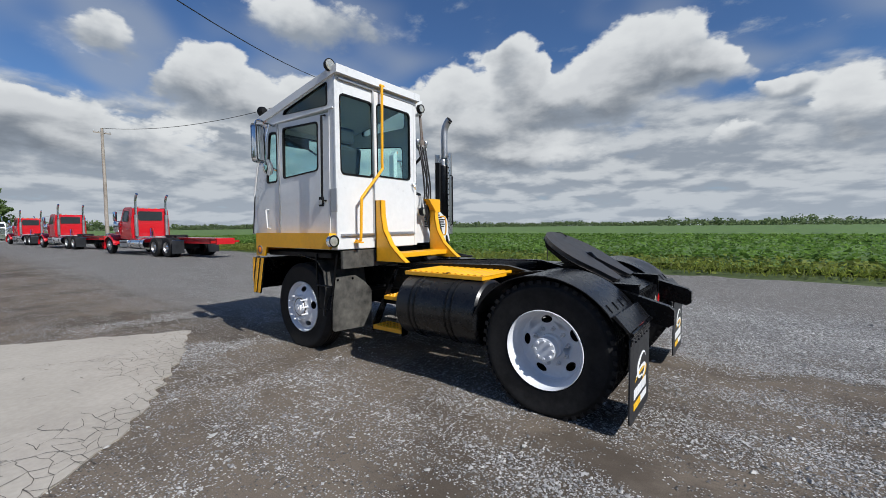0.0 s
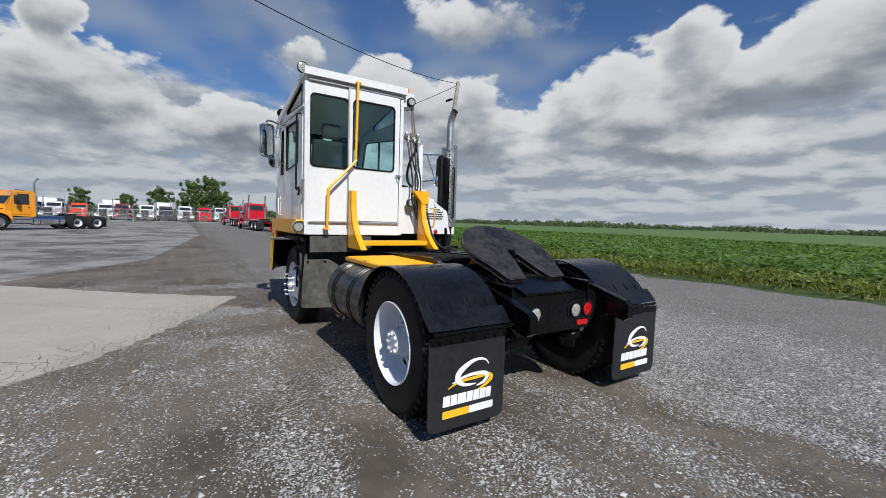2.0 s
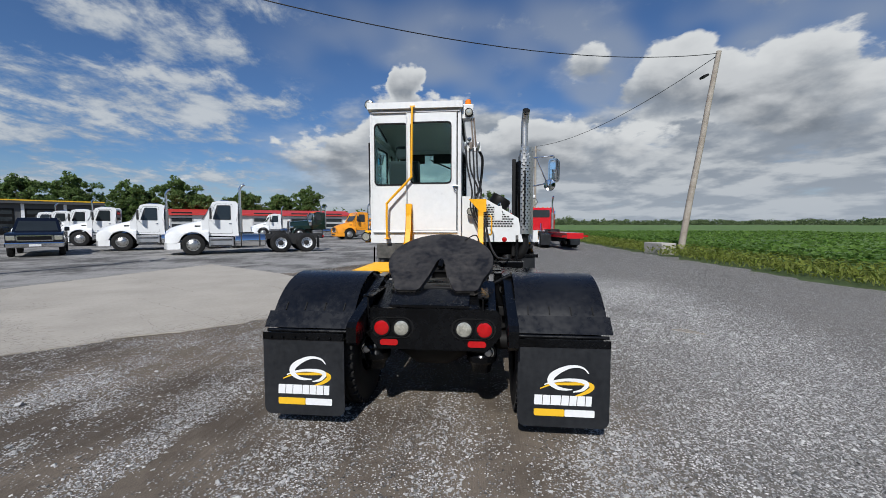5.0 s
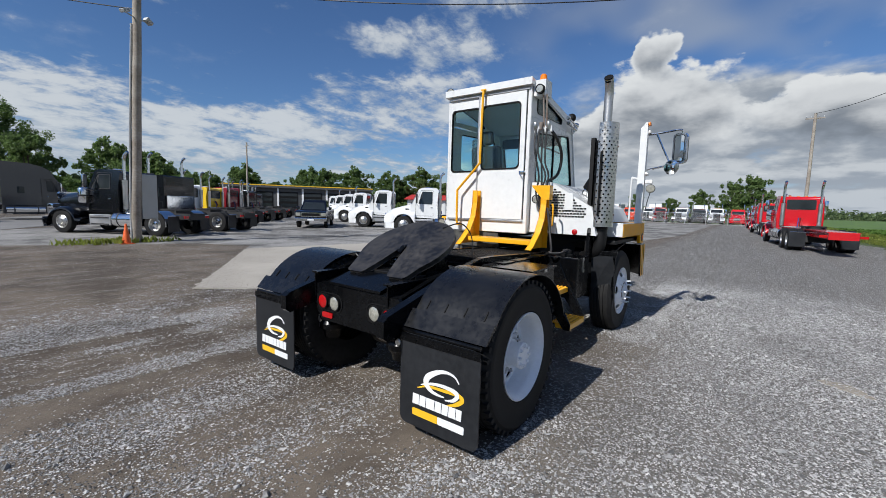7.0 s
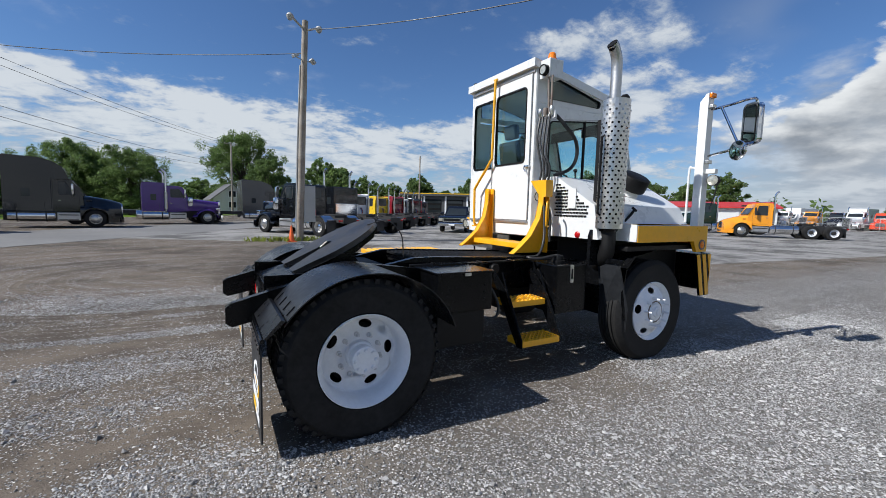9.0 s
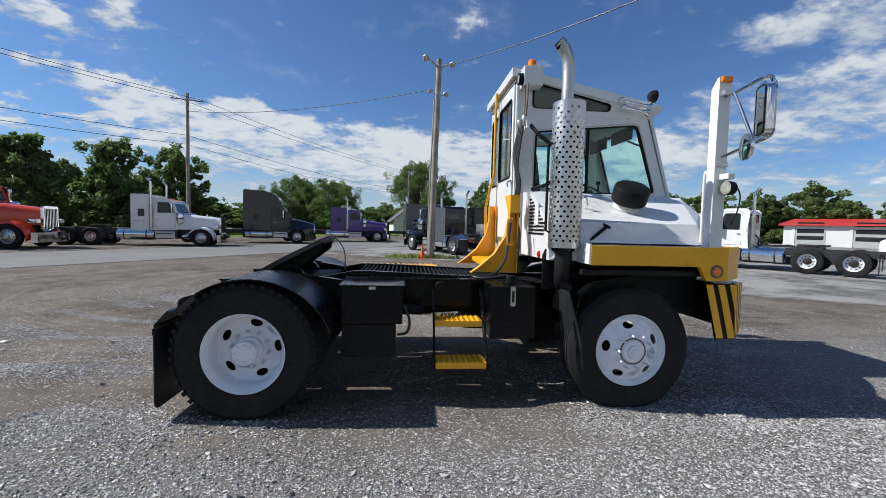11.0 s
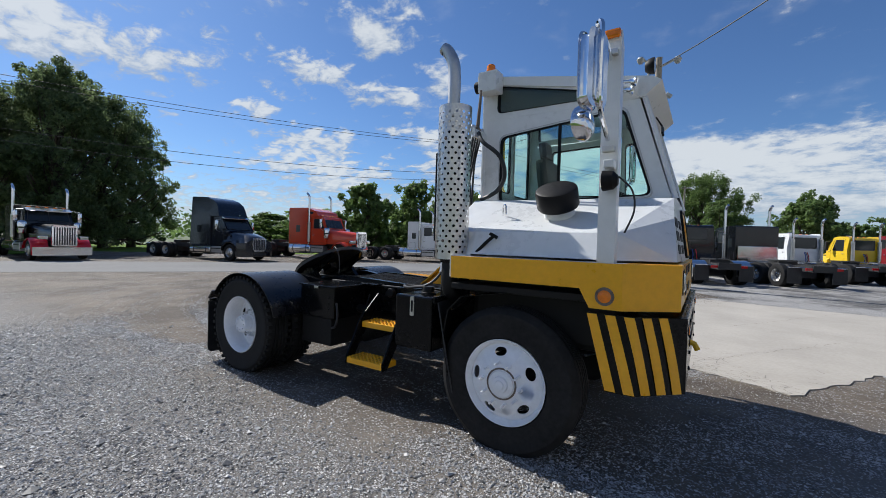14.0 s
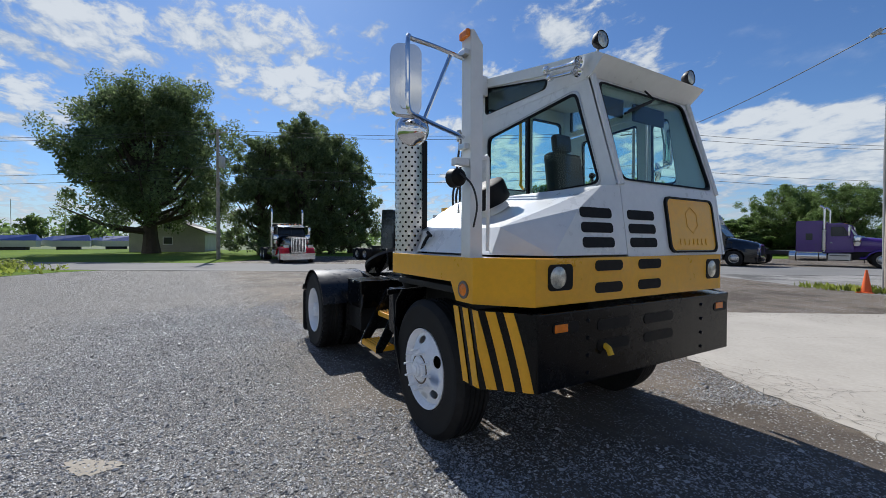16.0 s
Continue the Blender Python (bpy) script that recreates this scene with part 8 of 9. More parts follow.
# ---- poles and cables ----
def utility_pole(label, base, top_at, r0=0.16, r1=0.11, arms=(), lamp=False, box=False, material=None):
    """A tapered pole from base to top, with crossarms at heights along it."""
    b, t = Vector(base), Vector(top_at)
    P = thing("utility_pole", label, "utility pole", "utility poles", at=Matrix.Translation(b))
    d = t - b
    n = 7
    pts = [d * (k / n) + Vector((0.008 * math.sin(2.1 * k), 0.008 * math.cos(1.7 * k), 0)) * (0 < k < n) for k in range(n + 1)]
    pts[0] = pts[0] + Vector((0, 0, -0.2))
    part("shaft", tube(pts, [r0 + (r1 - r0) * k / n for k in range(n + 1)], 14), material or WOODPOLE, P, smooth=True)
    for f, length, ang in arms:
        c0 = d * f
        u = Vector((math.cos(radians(ang)), math.sin(radians(ang)), 0))
        arm = part("crossarm", tube([c0 - u * length / 2, c0 + u * length / 2], 0.055, 4), WOODPOLE, P)
        for k in (-0.45, -0.2, 0.2, 0.45):
            q = c0 + u * length * k
            part("insulator", lathe([(0, 0.20), (0.03, 0.19), (0.045, 0.14), (0.02, 0.12), (0.045, 0.08), (0.02, 0.05), (0.015, 0)], q, "z", 10), GALV, arm, smooth=True)
    if lamp:
        q = d * 0.975
        for u in (Vector((0.62, 0.30, 0)), Vector((-0.62, -0.30, 0))):
            part("lamp_arm", tube([q - Vector((0, 0, 0.15)), q + u * 0.95 + Vector((0, 0, 0.18))], 0.045, 8), GALV, P, smooth=True)
            part("lamp_head", lathe([(0, 0.10), (0.09, 0.09), (0.14, 0.02), (0.15, 0), (0.14, -0.02), (0.12, -0.10), (0.07, -0.16), (0, -0.17)], q + u * 1.02 + Vector((0, 0, 0.17)), "z", 20), GALV, P, "round street lamp head", smooth=True)
    if box:
        part("meter_box", bx(-0.66, -0.17, -0.22, 0.22, 0.85, 2.45), GALV, P, "grey metal meter box", bevel=0.02)
        part("conduit", tube([(0.15, 0.10, 0.0), (0.15, 0.10, 0.9), (0.12, 0.34, 4.0), (0.02, 0.62, 7.4)], 0.035, 8), GALV, P, smooth=True)
        for k in range(2):
            a = radians(25 + 180 * k)
            u = Vector((math.cos(a), math.sin(a), 0))
            part("flood_light", turned(bx(-0.12, 0.12, -0.10, 0.10, -0.06, 0.06), Matrix.Translation(d * 0.84 + u * 0.42) @ Matrix.Rotation(a, 4, "Z") @ Matrix.Rotation(radians(30), 4, "Y")), GALV, P, "floodlight on a bracket", bevel=0.02)
            part("flood_bracket", tube([d * 0.83, d * 0.835 + u * 0.4], 0.022, 6), GALV, P)
    return P


NEARTOP = (-3.73, -10.45, 9.15)
utility_pole("weathered wooden light pole with floodlights and a meter box", (-3.57, -11.25, 0), NEARTOP, 0.17, 0.12, (), lamp=1, box=True)
FPTOP = (-20.5, 16.4, 10.4)
fp = utility_pole("leaning weathered wooden pole at the field edge", (-20.2, 14.7, 0), FPTOP, 0.17, 0.12, ())
part("flood_light", turned(bx(-0.22, 0.22, -0.13, 0.13, -0.06, 0.06), Matrix.Translation(Vector((-0.15, 0.95, 9.1))) @ Matrix.Rotation(radians(20), 4, "X")), TRIM, fp, "black floodlight", bevel=0.02)
part("flood_bracket", tube([(-0.27, 1.5, 9.25), (-0.15, 0.95, 9.15)], 0.02, 6), GALV, fp)
PCT = (-43.6, 10.0, 10.0)
utility_pole("slim wooden pole by the red lorries", (-43.6, 10.0, 0), PCT, 0.15, 0.1, ((0.96, 1.2, 90),))
utility_pole("roadside power pole with a crossarm", (15.1, -26.0, 0), (15.1, -26.0, 11.6), 0.16, 0.11, ((0.955, 2.2, 20),))
utility_pole("roadside power pole with a transformer", (31.5, 5.5, 0), (31.5, 5.5, 10.8), 0.16, 0.11, ((0.97, 2.2, 35),))
utility_pole("roadside power pole far down the road", (-2.6, -63.0, 0), (-2.6, -63.0, 11), 0.16, 0.11, ((0.97, 2.2, 35),))
utility_pole("pole among the far lorries", (-34.0, -62.0, 0), (-34.0, -62.0, 11.5), 0.16, 0.11, ((0.95, 1.6, 80),))
tr = thing("pole_transformer", "grey can transformer on a power pole", "transformer", at=Matrix.Translation((31.25, 5.2, 7.6)))
part("can", lathe([(0, 0.95), (0.22, 0.93), (0.25, 0.88), (0.25, 0.05), (0.22, 0), (0, 0)], (0, 0, 0), "z", 20), GALV, tr, smooth=True)


def cable(label, a, b, sag, r=0.018):
    a, b = Vector(a), Vector(b)
    ob = part("overhead_cable", tube([a.lerp(b, k / 24) - Vector((0, 0, sag * 4 * (k / 24) * (1 - k / 24))) for k in range(25)], r, 6), HOSE, smooth=True)
    return tagged(ob, label, "cable", "overhead cables")


cable("black overhead cable between the light pole and the field pole", (-3.72, -10.5, 8.8), (-20.5, 16.35, 10.3), 1.58)
cable("black overhead cable from the field pole to the slim pole", (-20.5, 16.35, 10.2), PCT, 0.9)
cable("black service cable from the light pole towards the road", (-3.70, -10.6, 7.9), (15.1, -26.0, 10.2), 0.5)
for dx, zz, sg in ((-0.9, 11.2, 0.5), (0.9, 11.2, 0.5), (0.0, 8.3, 0.7), (0.1, 7.6, 0.7)):
    u = Vector((0.94, 0.34)) * dx
    cable("black power line along the road", (15.1 + u.x, -26.0 + u.y, zz), (31.5 + u.x, 5.5 + u.y, zz - 0.6), sg, 0.016)
    cable("black power line along the road", (15.1 + u.x, -26.0 + u.y, zz), (-2.6 + u.x, -63 + u.y, zz - 0.5), sg, 0.016)
    cable("black power line along the road", (31.5 + u.x, 5.5 + u.y, zz - 0.6), (60 + u.x, 48 + u.y, zz - 0.6), sg, 0.016)
blk = part("concrete_block", turned(bx(-0.75, 0.75, -0.4, 0.4, -0.05, 0.55), pose(-19.9, 13.55, 0, 0, 0, 12)), STONEBLOCK, bevel=0.05)
tagged(blk, "weathered concrete block at the foot of a pole", "concrete block")
cone = thing("traffic_cone", "orange traffic cone beside the light pole", "traffic cone", at=Matrix.Translation((-3.15, -10.75, 0)))
part("body", lathe([(0, 0.70), (0.025, 0.70), (0.03, 0.68), (0.13, 0.04), (0.15, 0.03)], (0, 0, 0), "z", 20), CONE, cone, smooth=True)
part("foot", bx(-0.19, 0.19, -0.19, 0.19, 0, 0.03), CONE, cone, bevel=0.01)

# ---- pickup ----
PK = thing("pickup_truck", "dark navy pickup parked on the lane", "pickup", at=pose(-14.9, -16.7, 0, 0, 0, 47))
part("body", prism([(0.85, 0.45), (0.92, 0.62), (0.90, 1.02), (0.75, 1.10), (-0.45, 1.16), (-4.5, 1.14), (-4.6, 1.05), (-4.6, 0.55), (-4.4, 0.45)], "y", -0.96, 0.96), P_NAVY, PK, bevel=0.06, smooth=True)
part("cabin", solid([(-0.35, -0.86, 1.14), (-0.35, 0.86, 1.14), (-2.75, 0.88, 1.14), (-2.75, -0.88, 1.14), (-1.05, -0.70, 1.82), (-1.05, 0.70, 1.82), (-2.5, 0.72, 1.84), (-2.5, -0.72, 1.84)],
                    [(0, 3, 2, 1), (4, 5, 6, 7), (0, 1, 5, 4), (1, 2, 6, 5), (2, 3, 7, 6), (3, 0, 4, 7)]), P_NAVY, PK, bevel=0.06, smooth=True)
part("windscreen", solid([(-0.40, -0.74, 1.20), (-0.40, 0.74, 1.20), (-0.98, 0.62, 1.75), (-0.98, -0.62, 1.75), (-0.45, -0.74, 1.2), (-0.45, 0.74, 1.2), (-1.03, 0.62, 1.75), (-1.03, -0.62, 1.75)],
                         [(0, 1, 2, 3), (4, 7, 6, 5), (0, 4, 5, 1), (1, 5, 6, 2), (2, 6, 7, 3), (3, 7, 4, 0)]), CARGLASS, PK)
part("grille", prism(rounded(-0.62, 0.62, 0.74, 1.0, 0.05, 3), "x", 0.90, 0.935), CHROME, PK, bevel=0.01)
part("grille_mesh", prism(rounded(-0.56, 0.56, 0.79, 0.96, 0.03, 3), "x", 0.936, 0.942), TRIM, PK)
part("bumper", bx(0.80, 1.02, -0.98, 0.98, 0.45, 0.68), CHROME, PK, bevel=0.05)
part("number_plate_bar", bx(1.02, 1.03, -0.2, 0.2, 0.5, 0.6), MARKW, PK)
for s in (-1, 1):
    part("headlamp", bx(0.82, 0.935, s * 0.64, s * 0.93, 0.78, 0.99), LENS, PK, bevel=0.03)
    part("side_window", solid([(-0.62, s * 0.862, 1.20), (-2.6, s * 0.876, 1.20), (-2.45, s * 0.762, 1.74), (-1.05, s * 0.745, 1.74), (-0.62, s * 0.84, 1.20), (-2.6, s * 0.85, 1.20), (-2.45, s * 0.74, 1.74), (-1.05, s * 0.72, 1.74)],
                              [(0, 1, 2, 3), (4, 7, 6, 5), (0, 4, 5, 1), (1, 5, 6, 2), (2, 6, 7, 3), (3, 7, 4, 0)]), CARGLASS, PK)
    part("mirror", bx(-0.75, -0.62, s * 0.95, s * 1.15, 1.18, 1.38), P_NAVY, PK, bevel=0.03)
    for x in (0.0, -3.45):
        w = part("wheel", lathe([(0.22, -0.22), (0.36, -0.22), (0.39, -0.18), (0.39, -0.04), (0.36, 0), (0.22, 0)], (x, s * 0.98, 0.39), "y", 28, flip=s), RUBBER, PK, smooth=True)
        part("rim", lathe([(0.23, -0.01), (0.20, -0.05), (0.10, -0.02), (0, -0.01)], (x, s * 0.98, 0.39), "y", 20, flip=s), CHROME, w, smooth=True)

# ---- buildings ----
DARKWALL = surface("dark_grey_cladding", (0.07, 0.073, 0.077), 0.7, var=0.12, scales=(0.4, 6))
PALEWALL = surface("pale_cladding", (0.62, 0.63, 0.62), 0.7, var=0.08, scales=(0.4, 6))
REDROOF = surface("red_metal_roof", (0.50, 0.035, 0.03), 0.45, var=0.12, scales=(0.5, 10))
SHINGLE = surface("grey_shingles", (0.10, 0.10, 0.105), 0.85, var=0.2, scales=(0.6, 8))
BLOCKWALL = surface("pale_block_wall", (0.42, 0.42, 0.36), 0.8, var=0.15, scales=(0.6, 8))


def garage(label, a, b, depth, height, wall, roof_mat, doors, pitch=0.0):
    a, b = Vector(a), Vector(b)
    d = b - a
    L = d.length
    G = thing("garage_building", label, "building", at=pose(a.x, a.y, 0, 0, 0, math.degrees(math.atan2(d.y, d.x))))
    w = part("wall", bx(0, L, -depth, 0, 0, height), wall, G, bevel=0.02)
    if pitch:
        part("roof", prism([(0.6, height - 0.1), (0.6, height + 0.1), (-depth / 2, height + pitch), (-depth - 0.6, height + 0.1), (-depth - 0.6, height - 0.1)], "x", -0.5, L + 0.5), roof_mat, G)
    else:
        part("roof", bx(-0.4, L + 0.4, -depth - 0.4, 0.6, height, height + 0.55), wall, G, bevel=0.03)
        part("roof_trim", bx(-0.42, L + 0.42, 0.6, 0.63, height + 0.40, height + 0.56), roof_mat, G, "yellow roof trim")
    for k in range(doors):
        x = L * (k + 0.5) / doors
        dr = part("overhead_door", bx(x - 1.7, x + 1.7, 0.0, 0.04, 0, height - 0.7), TRIM if wall is DARKWALL else GALV, G, bevel=0.01)
        for j in range(3):
            part("door_pane", bx(x - 1.5, x + 1.5, 0.04, 0.05, 0.9 + j * 1.0, 1.5 + j * 1.0), CARGLASS, dr)
        part("door_post", bx(x + 1.75, x + 2.1, 0.0, 0.10, 0, height), MARKW if wall is DARKWALL else wall, G)
    return G


garage("long low dark grey workshop with yellow roof trim", (-56.5, -56.0), (-34.5, -71.5), 14, 4.4, DARKWALL, MARKY, 6)
garage("white shed with a red metal roof", (-76.0, -22.0), (-60.0, -49.0), 14, 3.1, PALEWALL, REDROOF, 5, 1.1)


def house(label, x, y, rz, w, dpt, h, pitch, wall, roof_mat):
    H = thing("house", label, "house", at=pose(x, y, 0, 0, 0, rz))
    part("wall", prism([(-w / 2, 0), (w / 2, 0), (w / 2, h), (0, h + pitch), (-w / 2, h)], "y", -dpt / 2, dpt / 2), wall, H)
    for s in (-1, 1):
        part("roof", solid([(s * (w / 2 + 0.5), -dpt / 2 - 0.4, h - 0.3), (s * (w / 2 + 0.5), dpt / 2 + 0.4, h - 0.3), (0, dpt / 2 + 0.4, h + pitch + 0.12), (0, -dpt / 2 - 0.4, h + pitch + 0.12),
                            (s * (w / 2 + 0.5), -dpt / 2 - 0.4, h - 0.45), (s * (w / 2 + 0.5), dpt / 2 + 0.4, h - 0.45), (0, dpt / 2 + 0.4, h + pitch), (0, -dpt / 2 - 0.4, h + pitch)],
                           [(0, 1, 2, 3), (4, 7, 6, 5), (0, 4, 5, 1), (1, 5, 6, 2), (2, 6, 7, 3), (3, 7, 4, 0)]), roof_mat, H)
    for z in (1.0, h + 0.1):
        wn = part("window", bx(-0.6, 0.6, dpt / 2, dpt / 2 + 0.05, z, z + 1.1), MARKW, H, bevel=0.01)
        part("window_glass", bx(-0.5, 0.5, dpt / 2 + 0.05, dpt / 2 + 0.06, z + 0.1, z + 1.0), CARGLASS, wn)
    return H


house("small white gabled house behind trees", -2.2, -68.7, 10, 5.4, 5.8, 2.6, 2.2, PALEWALL, SHINGLE)
house("low pale block outbuilding with a grey roof", 66.3, 9.8, 80, 9, 11, 3.0, 1.8, BLOCKWALL, SHINGLE)

# ---- fence and boats ----
fence = thing("wire_fence", "galvanised wire fence along the far lot", "fence", at=Matrix.Translation((-76.0, -12.0, 0)))
for k in range(16):
    part("post", tube([(0, -22 + 2.9 * k, 0), (0, -22 + 2.9 * k, 1.9)], 0.035, 8), GALV, fence)
for z in (0.1, 1.0, 1.85):
    part("rail", tube([(0, -22, z), (0, 21.5, z)], 0.018, 6), GALV, fence)
wires = bmesh.new()
for k in range(150):
    y = -22 + 0.29 * k
    tube([(0, y, 0.1), (0, y + 1.7, 1.85)], 0.005, 3, wires, cap=False)
    tube([(0, y + 1.7, 0.1), (0, y, 1.85)], 0.005, 3, wires, cap=False)
part("wire_mesh", wires, GALV, fence)
for k in range(5):
    B = thing("covered_boat", "laid-up boat under a blue cover with a bare mast", "boat", "laid-up boats", at=pose(78 + 2 * k, 44 - 6.0 * k, 0, 0, 0, 70 + 8 * k))
    part("hull", solid([(-2.8, -0.8, 0.5), (2.0, -0.9, 0.5), (3.6, 0, 0.8), (2.0, 0.9, 0.5), (-2.8, 0.8, 0.5), (-2.8, -1.1, 1.5), (2.0, -1.15, 1.5), (4.0, 0, 1.7), (2.0, 1.15, 1.5), (-2.8, 1.1, 1.5)],
                       [(0, 4, 3, 2, 1), (5, 6, 7, 8, 9), (0, 1, 6, 5), (1, 2, 7, 6), (2, 3, 8, 7), (3, 4, 9, 8), (4, 0, 5, 9)]), PALEWALL, B, bevel=0.05)
    part("cover", solid([(-2.9, -1.15, 1.5), (2.0, -1.2, 1.5), (4.0, 0, 1.7), (2.0, 1.2, 1.5), (-2.9, 1.15, 1.5), (-2.6, 0, 2.5), (1.8, 0, 2.3)],
                        [(0, 1, 6, 5), (1, 2, 6), (2, 3, 6), (3, 4, 5, 6), (4, 0, 5), (0, 4, 3, 2, 1)]), TARPBLUE, B)
    part("mast", tube([(0.4, 0, 2.2), (0.4, 0, 8.0)], 0.04, 6), GALV, B)
    part("cradle", bx(-1.5, 1.5, -0.7, 0.7, 0, 0.5), FRAMEK, B)

# ---- trees ----
BARK = surface("bark", (0.07, 0.055, 0.042), 0.9, var=0.35, scales=(2, 14), bump=0.1, grain=10)


def leaf_material(name, col, col2, tint):
    m = surface(name, col, 0.55, col2=col2, scales=(0.35, 3.0), random_tint=tint, spec=0.35)
    p = m.node_tree.nodes["Principled BSDF"]
    t = m.node_tree
    src = p.inputs["Base Color"].links[0].from_socket
    trn = nd(t, "ShaderNodeBsdfTranslucent")
    t.links.new(src, trn.inputs[0])
    mx = nd(t, "ShaderNodeMixShader", i0=0.58)
    t.links.new(p.outputs[0], mx.inputs[1])
    t.links.new(trn.outputs[0], mx.inputs[2])
    t.links.new(mx.outputs[0], t.nodes["Material Output"].inputs[0])
    return m


LEAF = leaf_material("broad_leaves", (0.105, 0.17, 0.05), (0.18, 0.26, 0.085), 0.35)
LEAFD = leaf_material("dark_leaves", (0.115, 0.165, 0.075), (0.175, 0.225, 0.10), 0.35)
CROPLEAF = leaf_material("crop_leaves", (0.085, 0.17, 0.03), (0.17, 0.28, 0.055), 0.4)
WEED = leaf_material("weeds", (0.15, 0.20, 0.03), (0.28, 0.31, 0.07), 0.45)


def leaf_cloud(centres, radii, per, size, r):
    """Small bent leaf sprays scattered through balls of foliage."""
    c = np.repeat(centres, per, 0)
    rad = np.repeat(radii, per)
    n = len(c)
    d = r.normal(size=(n, 3))
    d /= np.linalg.norm(d, axis=1)[:, None]
    at = c + d * (rad * r.uniform(0.25, 1.0, n) ** 0.6)[:, None]
    u = r.normal(size=(n, 3))
    u /= np.linalg.norm(u, axis=1)[:, None]
    w = np.cross(u, d + 0.3 * r.normal(size=(n, 3)))
    w /= np.linalg.norm(w, axis=1)[:, None] + 1e-9
    s = size * r.uniform(0.6, 1.4, n)[:, None]
    droop = np.array([0, 0, -0.25]) * s
    v = np.stack([at - u * s, at + w * s * 0.55, at + u * s + droop, at - w * s * 0.55], 1).reshape(-1, 3)
    f = np.arange(4 * n).reshape(n, 4)
    return v, f


def tree(label, x, y, height, width, seed, leaf, clumps=90, per=70, size=0.26, trunk=0.30, low=0.22, lean=0.0, shape="round"):
    r = np.random.default_rng(seed)
    T = thing("tree", label, "tree", "trees", at=Matrix.Translation((x, y, 0)))
    bole = bmesh.new()
    top = height * 0.72
    pts = [Vector((lean * height * t * t + 0.12 * math.sin(5 * t + seed), 0.12 * math.sin(4 * t + 2 * seed), top * t)) for t in (0, 0.12, 0.3, 0.5, 0.75, 1.0)]
    pts[0].z = -0.2
    tube(pts, [trunk * 1.35, trunk, trunk * 0.8, trunk * 0.6, trunk * 0.35, trunk * 0.12], 10, bole)
    part("trunk", bole, BARK, T, smooth=True)
    cs, rs = [], []
    limbs = bmesh.new()
    boughs = []
    for k in range(max(12, clumps // 6)):
        z = low + (1 - low) * r.uniform(0.02, 1.0)
        if shape == "round":
            w = math.sqrt(max(0.05, 1 - ((z - low) / (1 - low) * 2 - 0.85) ** 2 / 1.35))
        elif shape == "spread":
            w = 1.0 - 0.55 * max(0, z - 0.55) / 0.45 if z > 0.3 else 0.85
        else:
            w = 1.0 - 0.7 * max(0, (z - 0.45)) / 0.55
        a = r.uniform(0, 2 * math.pi)
        rr = width / 2 * w * (r.uniform(0.25, 1.0) ** 0.5) * (0.82 + 0.25 * math.sin(3 * a + seed) + 0.12 * math.sin(7 * a + 2 * seed))
        c = Vector((lean * height * z + rr * math.cos(a), rr * math.sin(a), z * height * (0.97 - 0.12 * (rr / (width / 2)) ** 2)))
        boughs.append(c)
        b0 = Vector((lean * height * (z * 0.6) ** 2, 0, max(low * height * 0.5, c.z * 0.48)))
        mid = b0.lerp(c, 0.55) + Vector((0, 0, -0.04 * height))
        tube([b0, mid, c], [trunk * 0.34, trunk * 0.2, trunk * 0.05], 5, limbs, cap=False)
    for k in range(clumps):
        c = boughs[k % len(boughs)]
        if k % 5 < 3:
            # fill between the boughs
            z = low + (1 - low) * r.uniform(0.02, 0.98)
            v_ = (z - low) / (1 - low)
            w = math.sqrt(max(0.05, 1 - (v_ * 2 - 0.85) ** 2 / 1.35)) if shape == "round" else (1.0 - 0.5 * max(0, v_ - 0.5) / 0.5 if shape == "spread" else 1.0 - 0.6 * max(0, v_ - 0.4) / 0.6)
            a = r.uniform(0, 2 * math.pi)
            rr = width * 0.44 * w * r.uniform(0.1, 1.0) ** 0.5
            c = Vector((rr * math.cos(a), rr * math.sin(a), z * height * 0.95))
        spread = width * (0.05 if k % 3 else 0.09)
        cs.append(c + Vector((float(r.normal()) * spread, float(r.normal()) * spread, float(r.normal()) * spread * 0.75)))
        rs.append(width * r.uniform(0.04, 0.09))
    part("limb_work", limbs, BARK, T)
    v, f = leaf_cloud(np.array([tuple(c) for c in cs]), np.array(rs), per, size, r)
    raw("crown", v, f, leaf, T)
    return T


tree("large spreading broadleaf tree on the lawn", 53.3, 12.0, 20.0, 19.5, 3, LEAFD, 420, 230, 0.155, 0.8, 0.24, 0.0, "spread")
for k, (x, y, hgt, wid) in enumerate(((40.5, -3.0, 15.5, 10.0), (43.0, -7.0, 15.0, 9.5), (41.5, 1.0, 13.0, 9.5), (46.0, -10.5, 14.0, 8.5), (50, -4, 15, 10))):
    tree("tall dark broadleaf tree in a clump", x, y, hgt, wid, 20 + k, LEAFD, 330, 120, 0.125, 0.34, 0.05, 0.0, "tall")
round_tree = tree("round green broadleaf tree beside the house", -4.8, -75.7, 14.6, 13.6, 41, LEAF, 330, 170, 0.135, 0.3, 0.06)
for x, y, q, h in ((8.8, -54.5, 0.66, 0.56), (14.5, -57.0, 0.7, 0.60)):
    ob = copy_thing(round_tree, pose(x, y, 0, 0, 0, 100 + 7 * x))
    ob.scale = (q, q, h)
tree("small round broadleaf tree", -7.0, -56.0, 8.2, 6.0, 42, LEAF, 150, 100, 0.14, 0.24, 0.08)
hedge = []
for k in range(3):
    hedge.append(tree("green broadleaf tree in a row beyond the lot", *road_point(41 + 2 * k, -8 - 7 * k), 8.2 + k, 7.4 + 0.6 * k, 50 + k, LEAF, 210, 56, 0.23, 0.22, 0.0))
r_ = np.random.default_rng(5)
